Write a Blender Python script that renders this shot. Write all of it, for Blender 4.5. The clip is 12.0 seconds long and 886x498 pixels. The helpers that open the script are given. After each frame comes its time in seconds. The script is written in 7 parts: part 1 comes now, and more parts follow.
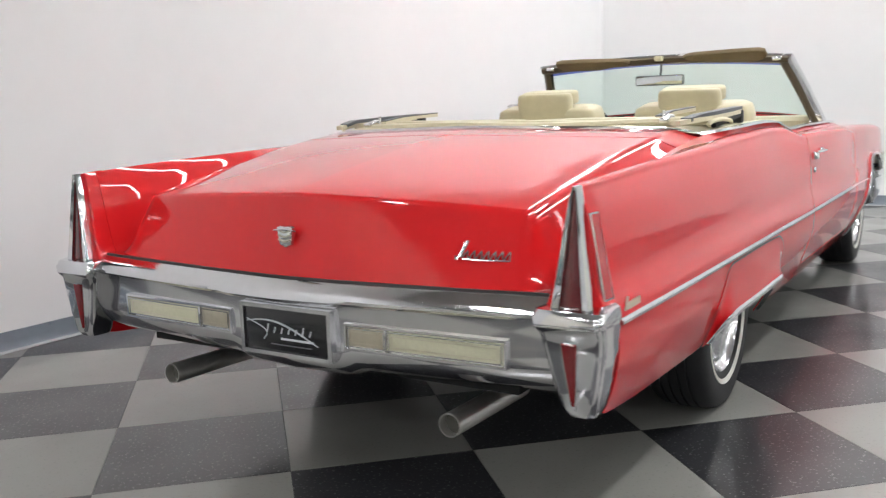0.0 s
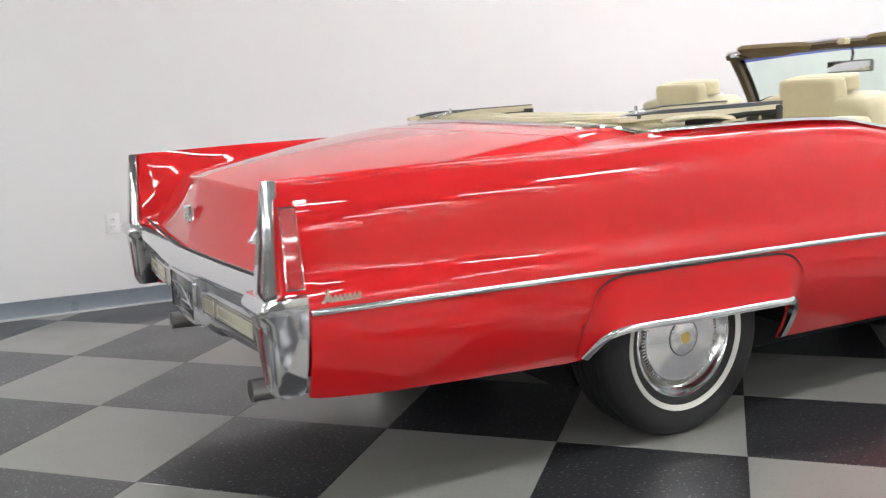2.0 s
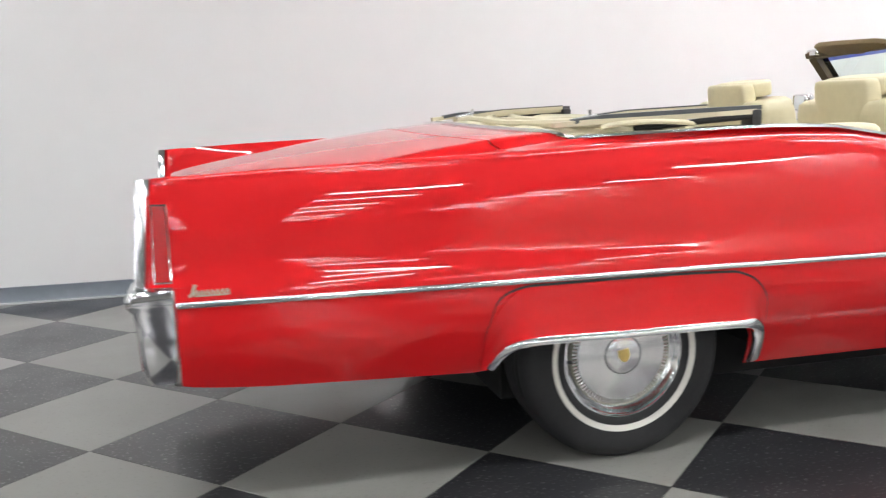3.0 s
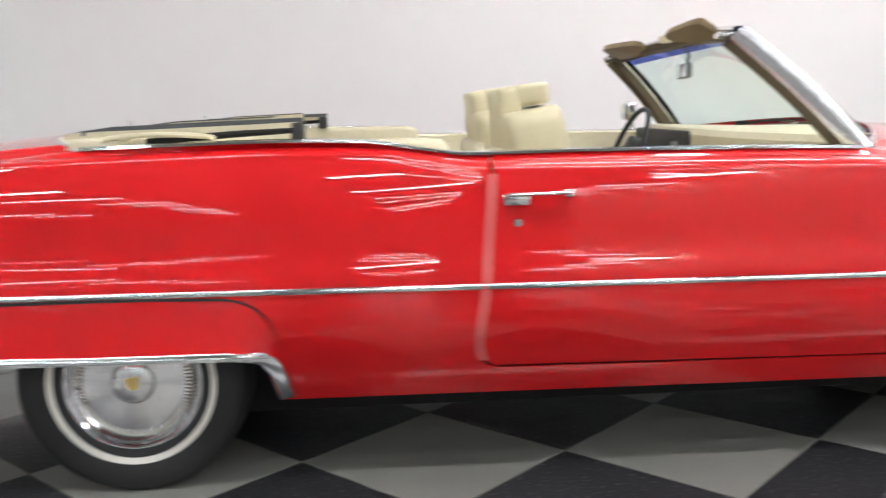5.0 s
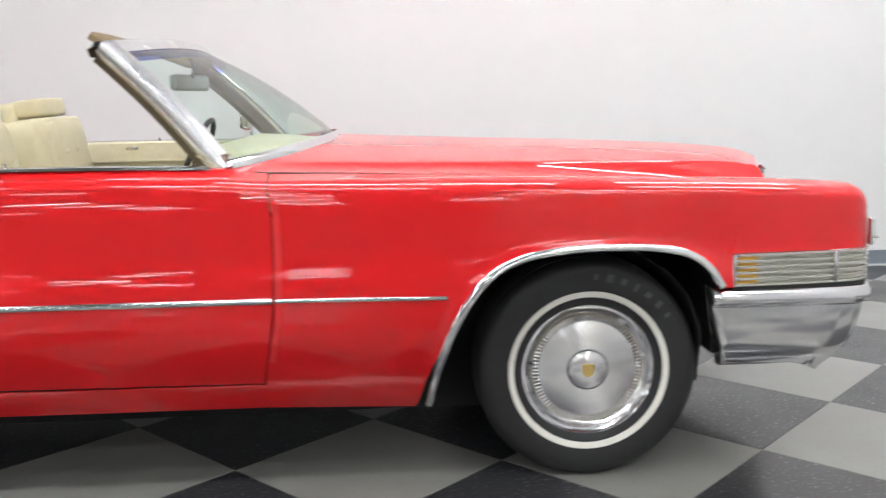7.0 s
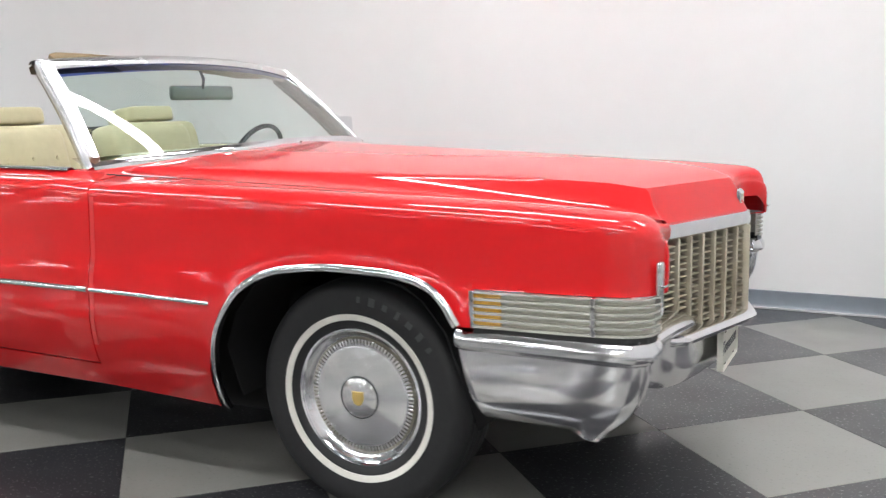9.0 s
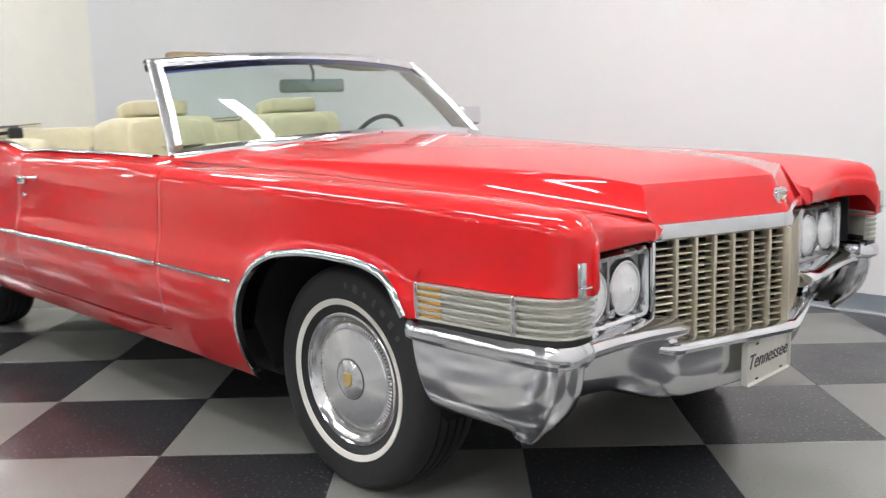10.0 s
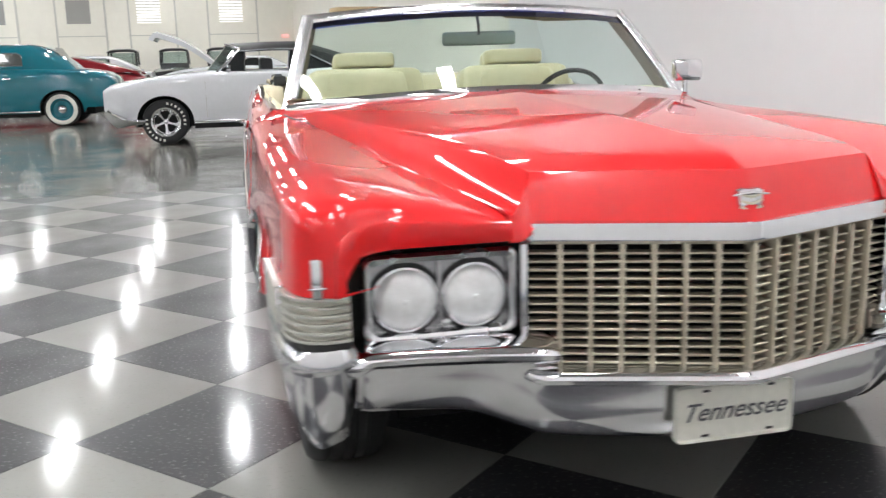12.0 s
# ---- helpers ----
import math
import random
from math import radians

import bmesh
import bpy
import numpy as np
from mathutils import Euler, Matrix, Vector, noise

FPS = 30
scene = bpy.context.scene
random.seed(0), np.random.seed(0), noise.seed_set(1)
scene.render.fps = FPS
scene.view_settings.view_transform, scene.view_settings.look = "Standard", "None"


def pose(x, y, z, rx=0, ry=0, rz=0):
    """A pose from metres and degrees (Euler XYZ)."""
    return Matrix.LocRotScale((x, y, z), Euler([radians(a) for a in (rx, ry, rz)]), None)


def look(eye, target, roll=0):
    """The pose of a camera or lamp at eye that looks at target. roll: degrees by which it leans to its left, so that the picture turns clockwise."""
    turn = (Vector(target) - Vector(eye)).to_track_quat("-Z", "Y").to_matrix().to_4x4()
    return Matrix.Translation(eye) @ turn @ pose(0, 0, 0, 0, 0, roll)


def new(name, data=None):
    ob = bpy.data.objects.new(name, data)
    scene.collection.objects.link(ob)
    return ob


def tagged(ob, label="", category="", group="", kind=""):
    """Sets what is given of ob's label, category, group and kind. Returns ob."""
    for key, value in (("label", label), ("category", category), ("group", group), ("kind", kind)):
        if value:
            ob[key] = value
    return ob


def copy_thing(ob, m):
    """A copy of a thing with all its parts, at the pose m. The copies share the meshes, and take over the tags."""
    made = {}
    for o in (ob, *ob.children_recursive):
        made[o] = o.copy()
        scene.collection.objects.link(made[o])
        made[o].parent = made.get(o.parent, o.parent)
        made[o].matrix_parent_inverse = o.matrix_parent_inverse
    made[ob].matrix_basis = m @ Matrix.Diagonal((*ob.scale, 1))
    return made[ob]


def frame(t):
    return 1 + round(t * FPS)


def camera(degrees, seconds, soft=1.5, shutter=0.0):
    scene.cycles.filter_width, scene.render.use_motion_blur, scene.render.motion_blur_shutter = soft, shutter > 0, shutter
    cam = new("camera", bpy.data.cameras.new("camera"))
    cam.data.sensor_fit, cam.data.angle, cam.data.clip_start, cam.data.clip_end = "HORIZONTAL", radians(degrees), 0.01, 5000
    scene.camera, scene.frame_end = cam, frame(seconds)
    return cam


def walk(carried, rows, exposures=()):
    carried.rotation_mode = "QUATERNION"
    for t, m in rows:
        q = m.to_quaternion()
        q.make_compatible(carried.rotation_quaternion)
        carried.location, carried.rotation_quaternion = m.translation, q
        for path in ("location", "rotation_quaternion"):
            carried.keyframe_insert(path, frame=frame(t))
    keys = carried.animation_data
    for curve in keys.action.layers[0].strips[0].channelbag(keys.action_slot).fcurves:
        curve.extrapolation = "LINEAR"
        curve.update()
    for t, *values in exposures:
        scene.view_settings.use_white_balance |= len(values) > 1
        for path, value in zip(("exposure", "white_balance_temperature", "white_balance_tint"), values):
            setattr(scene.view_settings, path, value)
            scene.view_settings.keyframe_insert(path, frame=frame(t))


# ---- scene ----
cam = camera(52.4, 12.0, 1.3, 0.5)
PATH = [
    (0, (-3.323, -1.775, 1.158), (-1.654, -0.719, 0.839), -2.0),
    (0.5, (-3.106, -2.161, 1.153), (-1.582, -0.904, 0.836), -2.0),
    (1, (-2.815, -2.531, 1.149), (-1.476, -1.077, 0.84), -1.7),
    (1.5, (-2.481, -2.844, 1.143), (-1.346, -1.227, 0.833), -1.8),
    (2, (-2.086, -3.105, 1.139), (-1.156, -1.364, 0.818), -2.0),
    (2.5, (-1.683, -3.303, 1.132), (-1.011, -1.445, 0.822), -1.8),
    (2.7, (-1.519, -3.362, 1.135), (-0.924, -1.478, 0.823), -1.7),
    (4.3, (0.068, -3.559, 1.135), (0.232, -1.59, 0.826), -1.5),
    (4.5, (0.27, -3.56, 1.12), (0.394, -1.587, 0.817), -1.4),
    (5, (0.728, -3.545, 1.124), (0.868, -1.574, 0.815), -1.2),
    (5.5, (1.255, -3.575, 1.128), (1.513, -1.615, 0.824), -1.5),
    (6, (1.736, -3.572, 1.131), (2.006, -1.615, 0.824), -1.4),
    (6.3, (2.049, -3.576, 1.161), (2.278, -1.617, 0.83), -1.4),
    (6.5, (2.258, -3.558, 1.173), (2.468, -1.597, 0.836), -1.3),
    (7, (2.734, -3.535, 1.159), (2.827, -1.564, 0.834), -1.4),
    (7.5, (3.259, -3.499, 1.166), (3.22, -1.527, 0.835), -1.6),
    (7.7, (3.441, -3.466, 1.168), (3.283, -1.5, 0.835), -1.8),
    (9.3, (4.897, -2.89, 1.132), (3.865, -1.204, 0.827), -1.5),
    (9.5, (5.035, -2.819, 1.156), (3.926, -1.185, 0.841), -1.8),
    (10, (5.346, -2.528, 1.131), (3.939, -1.141, 0.822), -1.6),
    (10.5, (5.586, -2.187, 1.135), (4.03, -0.991, 0.747), -1.5),
    (11, (5.767, -1.854, 1.154), (3.995, -1.027, 0.733), -1.5),
    (11.5, (5.844, -1.458, 1.153), (3.964, -0.911, 0.744), -1.3),
    (12, (5.889, -1.04, 1.156), (3.977, -0.621, 0.747), -1.4),
]
walk(cam, [(t, look(eye, target, roll)) for t, eye, target, roll in PATH],
     exposures=[(0.0, 0.0), (1.5, 0.05), (2.5, 0.16), (4.4, 0.07), (5.5, 0.0), (12.0, 0.0)])


# ---- world ----
world = bpy.data.worlds.new("world")
scene.world = world
world.use_nodes = True
world.node_tree.nodes["Background"].inputs[0].default_value = (0.9, 0.95, 1.0, 1)
world.node_tree.nodes["Background"].inputs[1].default_value = 0.02
TUBE = 49.0          # glow of the strip tubes over the bay
PANEL = 53.0         # glow of the hall panels
CEIL = 5.45           # ceiling height


# ---- materials ----
def nodes_of(name):
    m = bpy.data.materials.new(name)
    m.use_nodes = True
    nt = m.node_tree
    return m, nt, nt.nodes["Principled BSDF"]


def principled(name, color, rough=0.5, metal=0.0, coat=0.0, coat_rough=0.03, spec=0.5, vary=0.0, scale=30.0, bump=0.0,
               bump_scale=200.0, rough_vary=0.0, big=0.0, trans=0.0, ior=1.45, sheen=0.0):
    """A surface with colour drift at two scales, uneven gloss and fine relief."""
    m, nt, b = nodes_of(name)
    b.inputs["Base Color"].default_value = (*color, 1)
    b.inputs["Roughness"].default_value = rough
    b.inputs["Metallic"].default_value = metal
    b.inputs["Coat Weight"].default_value = coat
    b.inputs["Coat Roughness"].default_value = coat_rough
    b.inputs["Specular IOR Level"].default_value = spec
    b.inputs["Transmission Weight"].default_value = trans
    b.inputs["IOR"].default_value = ior
    b.inputs["Sheen Weight"].default_value = sheen
    tc = nt.nodes.new("ShaderNodeTexCoord")
    if vary or big:
        n1 = nt.nodes.new("ShaderNodeTexNoise")
        n1.inputs["Scale"].default_value = scale
        n1.inputs["Detail"].default_value = 4
        n2 = nt.nodes.new("ShaderNodeTexNoise")
        n2.inputs["Scale"].default_value = scale / 14
        n2.inputs["Detail"].default_value = 2
        for n in (n1, n2):
            nt.links.new(tc.outputs["Object"], n.inputs["Vector"])
        hsv = nt.nodes.new("ShaderNodeHueSaturation")
        hsv.inputs["Color"].default_value = (*color, 1)
        r1 = nt.nodes.new("ShaderNodeMapRange")
        r1.inputs["From Min"].default_value, r1.inputs["From Max"].default_value = 0.25, 0.75
        r1.inputs["To Min"].default_value, r1.inputs["To Max"].default_value = 1 - vary, 1 + vary
        r2 = nt.nodes.new("ShaderNodeMapRange")
        r2.inputs["From Min"].default_value, r2.inputs["From Max"].default_value = 0.3, 0.7
        r2.inputs["To Min"].default_value, r2.inputs["To Max"].default_value = 1 - big, 1 + big
        mul = nt.nodes.new("ShaderNodeMath")
        mul.operation = "MULTIPLY"
        nt.links.new(n1.outputs["Fac"], r1.inputs["Value"])
        nt.links.new(n2.outputs["Fac"], r2.inputs["Value"])
        nt.links.new(r1.outputs["Result"], mul.inputs[0])
        nt.links.new(r2.outputs["Result"], mul.inputs[1])
        nt.links.new(mul.outputs[0], hsv.inputs["Value"])
        nt.links.new(hsv.outputs["Color"], b.inputs["Base Color"])
    if rough_vary:
        n3 = nt.nodes.new("ShaderNodeTexNoise")
        n3.inputs["Scale"].default_value = scale / 3
        n3.inputs["Detail"].default_value = 5
        nt.links.new(tc.outputs["Object"], n3.inputs["Vector"])
        r3 = nt.nodes.new("ShaderNodeMapRange")
        r3.inputs["From Min"].default_value, r3.inputs["From Max"].default_value = 0.3, 0.7
        r3.inputs["To Min"].default_value, r3.inputs["To Max"].default_value = max(0.0, rough - rough_vary), rough + rough_vary
        nt.links.new(n3.outputs["Fac"], r3.inputs["Value"])
        nt.links.new(r3.outputs["Result"], b.inputs["Roughness"])
    if bump:
        n4 = nt.nodes.new("ShaderNodeTexNoise")
        n4.inputs["Scale"].default_value = bump_scale
        n4.inputs["Detail"].default_value = 3
        nt.links.new(tc.outputs["Object"], n4.inputs["Vector"])
        bp = nt.nodes.new("ShaderNodeBump")
        bp.inputs["Strength"].default_value = bump
        bp.inputs["Distance"].default_value = 0.002
        nt.links.new(n4.outputs["Fac"], bp.inputs["Height"])
        nt.links.new(bp.outputs["Normal"], b.inputs["Normal"])
    return m


def glow(name, color, strength):
    m, nt, b = nodes_of(name)
    b.inputs["Base Color"].default_value = (0.8, 0.8, 0.8, 1)
    b.inputs["Emission Color"].default_value = (*color, 1)
    b.inputs["Emission Strength"].default_value = strength
    return m


def tile_paint(name, color, fleck, amount):
    """Vinyl tile: base colour drifting from tile to tile, with small pale flecks and a worn polish."""
    m, nt, b = nodes_of(name)
    tc = nt.nodes.new("ShaderNodeTexCoord")
    geo = nt.nodes.new("ShaderNodeNewGeometry")
    info = nt.nodes.new("ShaderNodeObjectInfo")
    vor = nt.nodes.new("ShaderNodeTexNoise")
    vor.inputs["Scale"].default_value = 80
    vor.inputs["Detail"].default_value = 3
    nt.links.new(geo.outputs["Position"], vor.inputs["Vector"])
    ramp = nt.nodes.new("ShaderNodeMapRange")
    ramp.inputs["From Min"].default_value, ramp.inputs["From Max"].default_value = 0.60, 0.70
    ramp.inputs["To Min"].default_value, ramp.inputs["To Max"].default_value = 0.0, amount
    nt.links.new(vor.outputs["Fac"], ramp.inputs["Value"])
    mix = nt.nodes.new("ShaderNodeMix")
    mix.data_type = "RGBA"
    mix.inputs["A"].default_value = (*color, 1)
    mix.inputs["B"].default_value = (*fleck, 1)
    nt.links.new(ramp.outputs["Result"], mix.inputs["Factor"])
    big = nt.nodes.new("ShaderNodeTexNoise")
    big.inputs["Scale"].default_value = 3.0
    big.inputs["Detail"].default_value = 6
    nt.links.new(geo.outputs["Position"], big.inputs["Vector"])
    add = nt.nodes.new("ShaderNodeMath")
    add.operation = "MULTIPLY_ADD"
    add.inputs[1].default_value, add.inputs[2].default_value = 0.25, 0.87
    nt.links.new(info.outputs["Random"], add.inputs[0])
    hsv = nt.nodes.new("ShaderNodeHueSaturation")
    nt.links.new(mix.outputs["Result"], hsv.inputs["Color"])
    nt.links.new(add.outputs[0], hsv.inputs["Value"])
    nt.links.new(hsv.outputs["Color"], b.inputs["Base Color"])
    r = nt.nodes.new("ShaderNodeMapRange")
    r.inputs["From Min"].default_value, r.inputs["From Max"].default_value = 0.3, 0.7
    r.inputs["To Min"].default_value, r.inputs["To Max"].default_value = 0.28, 0.40
    nt.links.new(big.outputs["Fac"], r.inputs["Value"])
    nt.links.new(r.outputs["Result"], b.inputs["Roughness"])
    wave = nt.nodes.new("ShaderNodeTexNoise")
    wave.inputs["Scale"].default_value = 9
    wave.inputs["Detail"].default_value = 2
    nt.links.new(geo.outputs["Position"], wave.inputs["Vector"])
    bp = nt.nodes.new("ShaderNodeBump")
    bp.inputs["Strength"].default_value = 0.05
    bp.inputs["Distance"].default_value = 0.004
    nt.links.new(wave.outputs["Fac"], bp.inputs["Height"])
    nt.links.new(bp.outputs["Normal"], b.inputs["Normal"])
    b.inputs["Specular IOR Level"].default_value = 0.32
    b.inputs["Coat Weight"].default_value = 0.5
    b.inputs["Coat Roughness"].default_value = 0.10
    return m


def clear_glass(name, tint, rough=0.0):
    """A thin pane: mostly straight through, with a glossy face."""
    m, nt, b = nodes_of(name)
    out = nt.nodes["Material Output"]
    tr = nt.nodes.new("ShaderNodeBsdfTransparent")
    tr.inputs["Color"].default_value = (*tint, 1)
    gl = nt.nodes.new("ShaderNodeBsdfGlossy")
    gl.inputs["Roughness"].default_value = rough + 0.01
    lw = nt.nodes.new("ShaderNodeLayerWeight")
    lw.inputs["Blend"].default_value = 0.5
    pw = nt.nodes.new("ShaderNodeMath")
    pw.operation = "POWER"
    pw.inputs[1].default_value = 3.5
    nt.links.new(lw.outputs["Facing"], pw.inputs[0])
    fr = nt.nodes.new("ShaderNodeMath")
    fr.operation = "MULTIPLY_ADD"
    fr.inputs[1].default_value, fr.inputs[2].default_value = 0.75, 0.06
    nt.links.new(pw.outputs[0], fr.inputs[0])
    mx = nt.nodes.new("ShaderNodeMixShader")
    nt.links.new(fr.outputs[0], mx.inputs[0])
    nt.links.new(tr.outputs[0], mx.inputs[1])
    nt.links.new(gl.outputs[0], mx.inputs[2])
    nt.links.new(mx.outputs[0], out.inputs["Surface"])
    return m


RED = principled("red_paint", (0.61, 0.0075, 0.0105), rough=0.45, spec=0.12, coat=1.0, coat_rough=0.03, vary=0.02, scale=40, big=0.04, bump=0.015, bump_scale=5.0)
CHROME = principled("chrome", (0.74, 0.74, 0.76), rough=0.085, metal=1.0, vary=0.03, scale=30, rough_vary=0.03, bump=0.006, bump_scale=18)
BUMPERCHROME = principled("soft_bumper_chrome", (0.74, 0.74, 0.76), rough=0.14, metal=1.0, vary=0.03, scale=30, rough_vary=0.05, bump=0.004, bump_scale=12)
PILLARMETAL = principled("bright_satin_pillar", (0.78, 0.78, 0.80), rough=0.24, metal=1.0, vary=0.01, scale=12)
SATIN = principled("brushed_steel", (0.74, 0.74, 0.75), rough=0.22, metal=1.0, vary=0.06, scale=60, rough_vary=0.08)
GOLDTRIM = principled("pale_gold_metal", (0.52, 0.47, 0.37), rough=0.35, metal=0.55, vary=0.06, scale=80)
GOLD = principled("gold_crest", (0.75, 0.55, 0.2), rough=0.3, metal=1.0)
# for black parts, and for the dark of gaps and recesses
BLACK = principled("black_parts_and_gap_shade", (0.008, 0.008, 0.008), rough=0.9, vary=0.2, scale=20)
RUBBER = principled("tyre_rubber", (0.016, 0.016, 0.017), rough=0.62, vary=0.12, scale=60, bump=0.15, bump_scale=300, big=0.15)
WHITEWALL = principled("whitewall", (0.74, 0.72, 0.66), rough=0.55, vary=0.04, scale=60)
SEAL = principled("black_rubber_seal", (0.02, 0.02, 0.02), rough=0.55)
GREYSEAL = principled("grey_rubber_seal", (0.07, 0.075, 0.08), rough=0.45, vary=0.1, scale=40)
LEATHER = principled("cream_leather", (0.56, 0.50, 0.33), rough=0.42, vary=0.05, scale=25, big=0.08, bump=0.2, bump_scale=260, rough_vary=0.06)
CREAMVINYL = principled("cream_vinyl", (0.60, 0.54, 0.38), rough=0.45, vary=0.05, scale=30, big=0.06, bump=0.15, bump_scale=300)
KHAKI = principled("khaki_visor_vinyl", (0.19, 0.135, 0.070), rough=0.6, vary=0.06, scale=40, bump=0.2, bump_scale=300)
DASH = principled("dark_dashboard", (0.022, 0.020, 0.018), rough=0.5, vary=0.1, scale=40, bump=0.2, bump_scale=200)
DARKRED = principled("dark_red_lens", (0.10, 0.004, 0.006), rough=0.12, coat=1.0, vary=0.1, scale=90)
MARKERLENS = principled("bright_red_lens", (0.42, 0.012, 0.014), rough=0.2, coat=1.0, vary=0.1, scale=120)
REDLENS = principled("red_lens", (0.17, 0.006, 0.008), rough=0.15, coat=1.0, vary=0.1, scale=120)
AMBER = principled("amber_lens", (0.62, 0.34, 0.06), rough=0.2, coat=0.8, vary=0.1, scale=120)
TRIMBROWN = principled("dark_brown_trim", (0.085, 0.062, 0.035), rough=0.55, vary=0.06, scale=40, bump=0.15, bump_scale=300)
CREAMLENS = principled("cream_lens", (0.62, 0.60, 0.44), rough=0.25, coat=0.6, vary=0.06, scale=120)
LAMPBAR = principled("pale_lamp_bar", (0.70, 0.69, 0.63), rough=0.25, metal=0.6, vary=0.05, scale=60)
LAMPLENS = principled("grey_cream_lens", (0.40, 0.39, 0.33), rough=0.3, coat=0.8, vary=0.12, scale=70, bump=0.2, bump_scale=120)
SLOT = principled("dark_slots", (0.08, 0.076, 0.065), rough=0.5)
GUNMETAL = principled("dark_bezel_floor", (0.42, 0.42, 0.43), rough=0.25, metal=0.8, vary=0.1, scale=40)
CLEARLENS = principled("clear_ribbed_lens", (0.90, 0.91, 0.91), rough=0.10, metal=0.3, coat=1.0, vary=0.12, scale=45, bump=0.25, bump_scale=60)
BRUSHED = principled("radial_brushed_steel", (0.84, 0.84, 0.85), rough=0.22, metal=1.0, vary=0.03, scale=60)
_b = BRUSHED.node_tree.nodes["Principled BSDF"]
_b.inputs["Anisotropic"].default_value = 0.92
_b.inputs["Anisotropic Rotation"].default_value = 0.25
_t = BRUSHED.node_tree.nodes.new("ShaderNodeTangent")
_t.direction_type, _t.axis = "RADIAL", "Y"
BRUSHED.node_tree.links.new(_t.outputs["Tangent"], _b.inputs["Tangent"])
PIPE = principled("dulled_pipe_steel", (0.58, 0.57, 0.55), rough=0.30, metal=0.9, vary=0.08, scale=25, big=0.12)
TAUPE = principled("dull_taupe_metal", (0.36, 0.33, 0.26), rough=0.4, metal=0.8, vary=0.08, scale=60)
WHITEPLATE = principled("white_plate", (0.74, 0.73, 0.66), rough=0.4, vary=0.05, scale=50)
BLACKPLATE = principled("black_plate", (0.012, 0.012, 0.014), rough=0.25, coat=0.5, vary=0.1, scale=50)
INK = principled("grey_ink", (0.10, 0.10, 0.11), rough=0.5)
SILVERINK = principled("silver_ink", (0.55, 0.56, 0.58), rough=0.4)
GREYMARK = principled("faint_tyre_mark", (0.05, 0.05, 0.052), rough=0.6)
GLASS = clear_glass("tinted_windscreen", (0.78, 0.90, 0.86))
SUNBAND = clear_glass("dark_sunband_glass", (0.10, 0.15, 0.50))
PALEGLASS = clear_glass("side_glass", (0.62, 0.70, 0.68))
MIRROR = principled("mirror_glass", (0.75, 0.8, 0.8), rough=0.02, metal=1.0)
WALL = principled("white_wall_paint", (0.74, 0.737, 0.735), rough=0.6, vary=0.01, scale=6, big=0.02, bump=0.05, bump_scale=120)
WALLFAR = principled("warm_white_panel", (0.83, 0.80, 0.715), rough=0.6, vary=0.02, scale=4, big=0.03)
WALLSOUTH = principled("grey_unseen_wall", (0.30, 0.295, 0.28), rough=0.7, vary=0.03, scale=4, big=0.05)
CEILING = principled("ceiling_grey", (0.30, 0.30, 0.29), rough=0.8, vary=0.03, scale=2)
BASE = principled("blue_grey_baseboard", (0.17, 0.195, 0.225), rough=0.35, vary=0.05, scale=20, rough_vary=0.08)
BASELIP = principled("pale_floor_trim", (0.42, 0.43, 0.44), rough=0.25, vary=0.05, scale=20)
CONCRETE = principled("polished_concrete", (0.20, 0.197, 0.178), rough=0.15, vary=0.12, scale=6, big=0.2, rough_vary=0.07, spec=0.6)
GROUT = principled("tile_joint", (0.03, 0.03, 0.03), rough=0.7)
DARKTILE = tile_paint("dark_speckled_tile", (0.022, 0.022, 0.025), (0.26, 0.26, 0.26), 0.7)
GREYTILE = tile_paint("grey_speckled_tile", (0.228, 0.225, 0.208), (0.13, 0.13, 0.12), 0.5)
TUBEGLOW = glow("lamp_tube", (0.965, 0.98, 1.0), TUBE)
PANELGLOW = glow("lamp_diffuser", (0.965, 0.98, 1.0), PANEL)
WHITECAR = principled("white_car_paint", (0.74, 0.75, 0.78), rough=0.4, coat=1.0, vary=0.02, scale=20, spec=0.2)
TEAL = principled("teal_car_paint", (0.003, 0.125, 0.165), rough=0.4, coat=1.0, vary=0.03, scale=20, spec=0.2)
MAROON = principled("maroon_car_paint", (0.22, 0.006, 0.012), rough=0.4, coat=1.0, vary=0.03, scale=20, spec=0.2)
BLACKCAR = principled("black_car_paint", (0.012, 0.012, 0.014), rough=0.4, coat=1.0, vary=0.03, scale=20)
VINYL = principled("black_vinyl_roof", (0.02, 0.02, 0.022), rough=0.5, vary=0.1, scale=60, bump=0.2)
DARKGLASS = principled("dark_car_glass", (0.015, 0.018, 0.020), rough=0.04, coat=1.0, spec=0.8, vary=0.1, scale=5)
DIMGLASS = principled("dim_car_glass", (0.09, 0.095, 0.09), rough=0.06, coat=0.4, vary=0.1, scale=5)
MIRRORBACK = principled("pale_grey_plastic", (0.20, 0.23, 0.22), rough=0.35, vary=0.05, scale=30)
FILM = principled("clear_edge_film", (0.66, 0.11, 0.105), rough=0.25, coat=0.6, vary=0.05, scale=30)
FENDERFILM = principled("thin_clear_film", (0.63, 0.022, 0.024), rough=0.3, coat=0.6, vary=0.05, scale=30)
SEAM = principled("grey_door_seam", (0.46, 0.45, 0.42), rough=0.7)
DOORSEAM = principled("pale_panel_joint", (0.56, 0.545, 0.50), rough=0.7, vary=0.05, scale=3)
SLATGREY = principled("window_slat", (0.50, 0.49, 0.46), rough=0.6)
DAYPANE = glow("daylit_window", (1.0, 0.97, 0.92), 0.78)
GREYPANE = principled("shaded_window", (0.33, 0.32, 0.30), rough=0.3)
EXITRED = glow("red_sign", (1.0, 0.12, 0.08), 1.2)
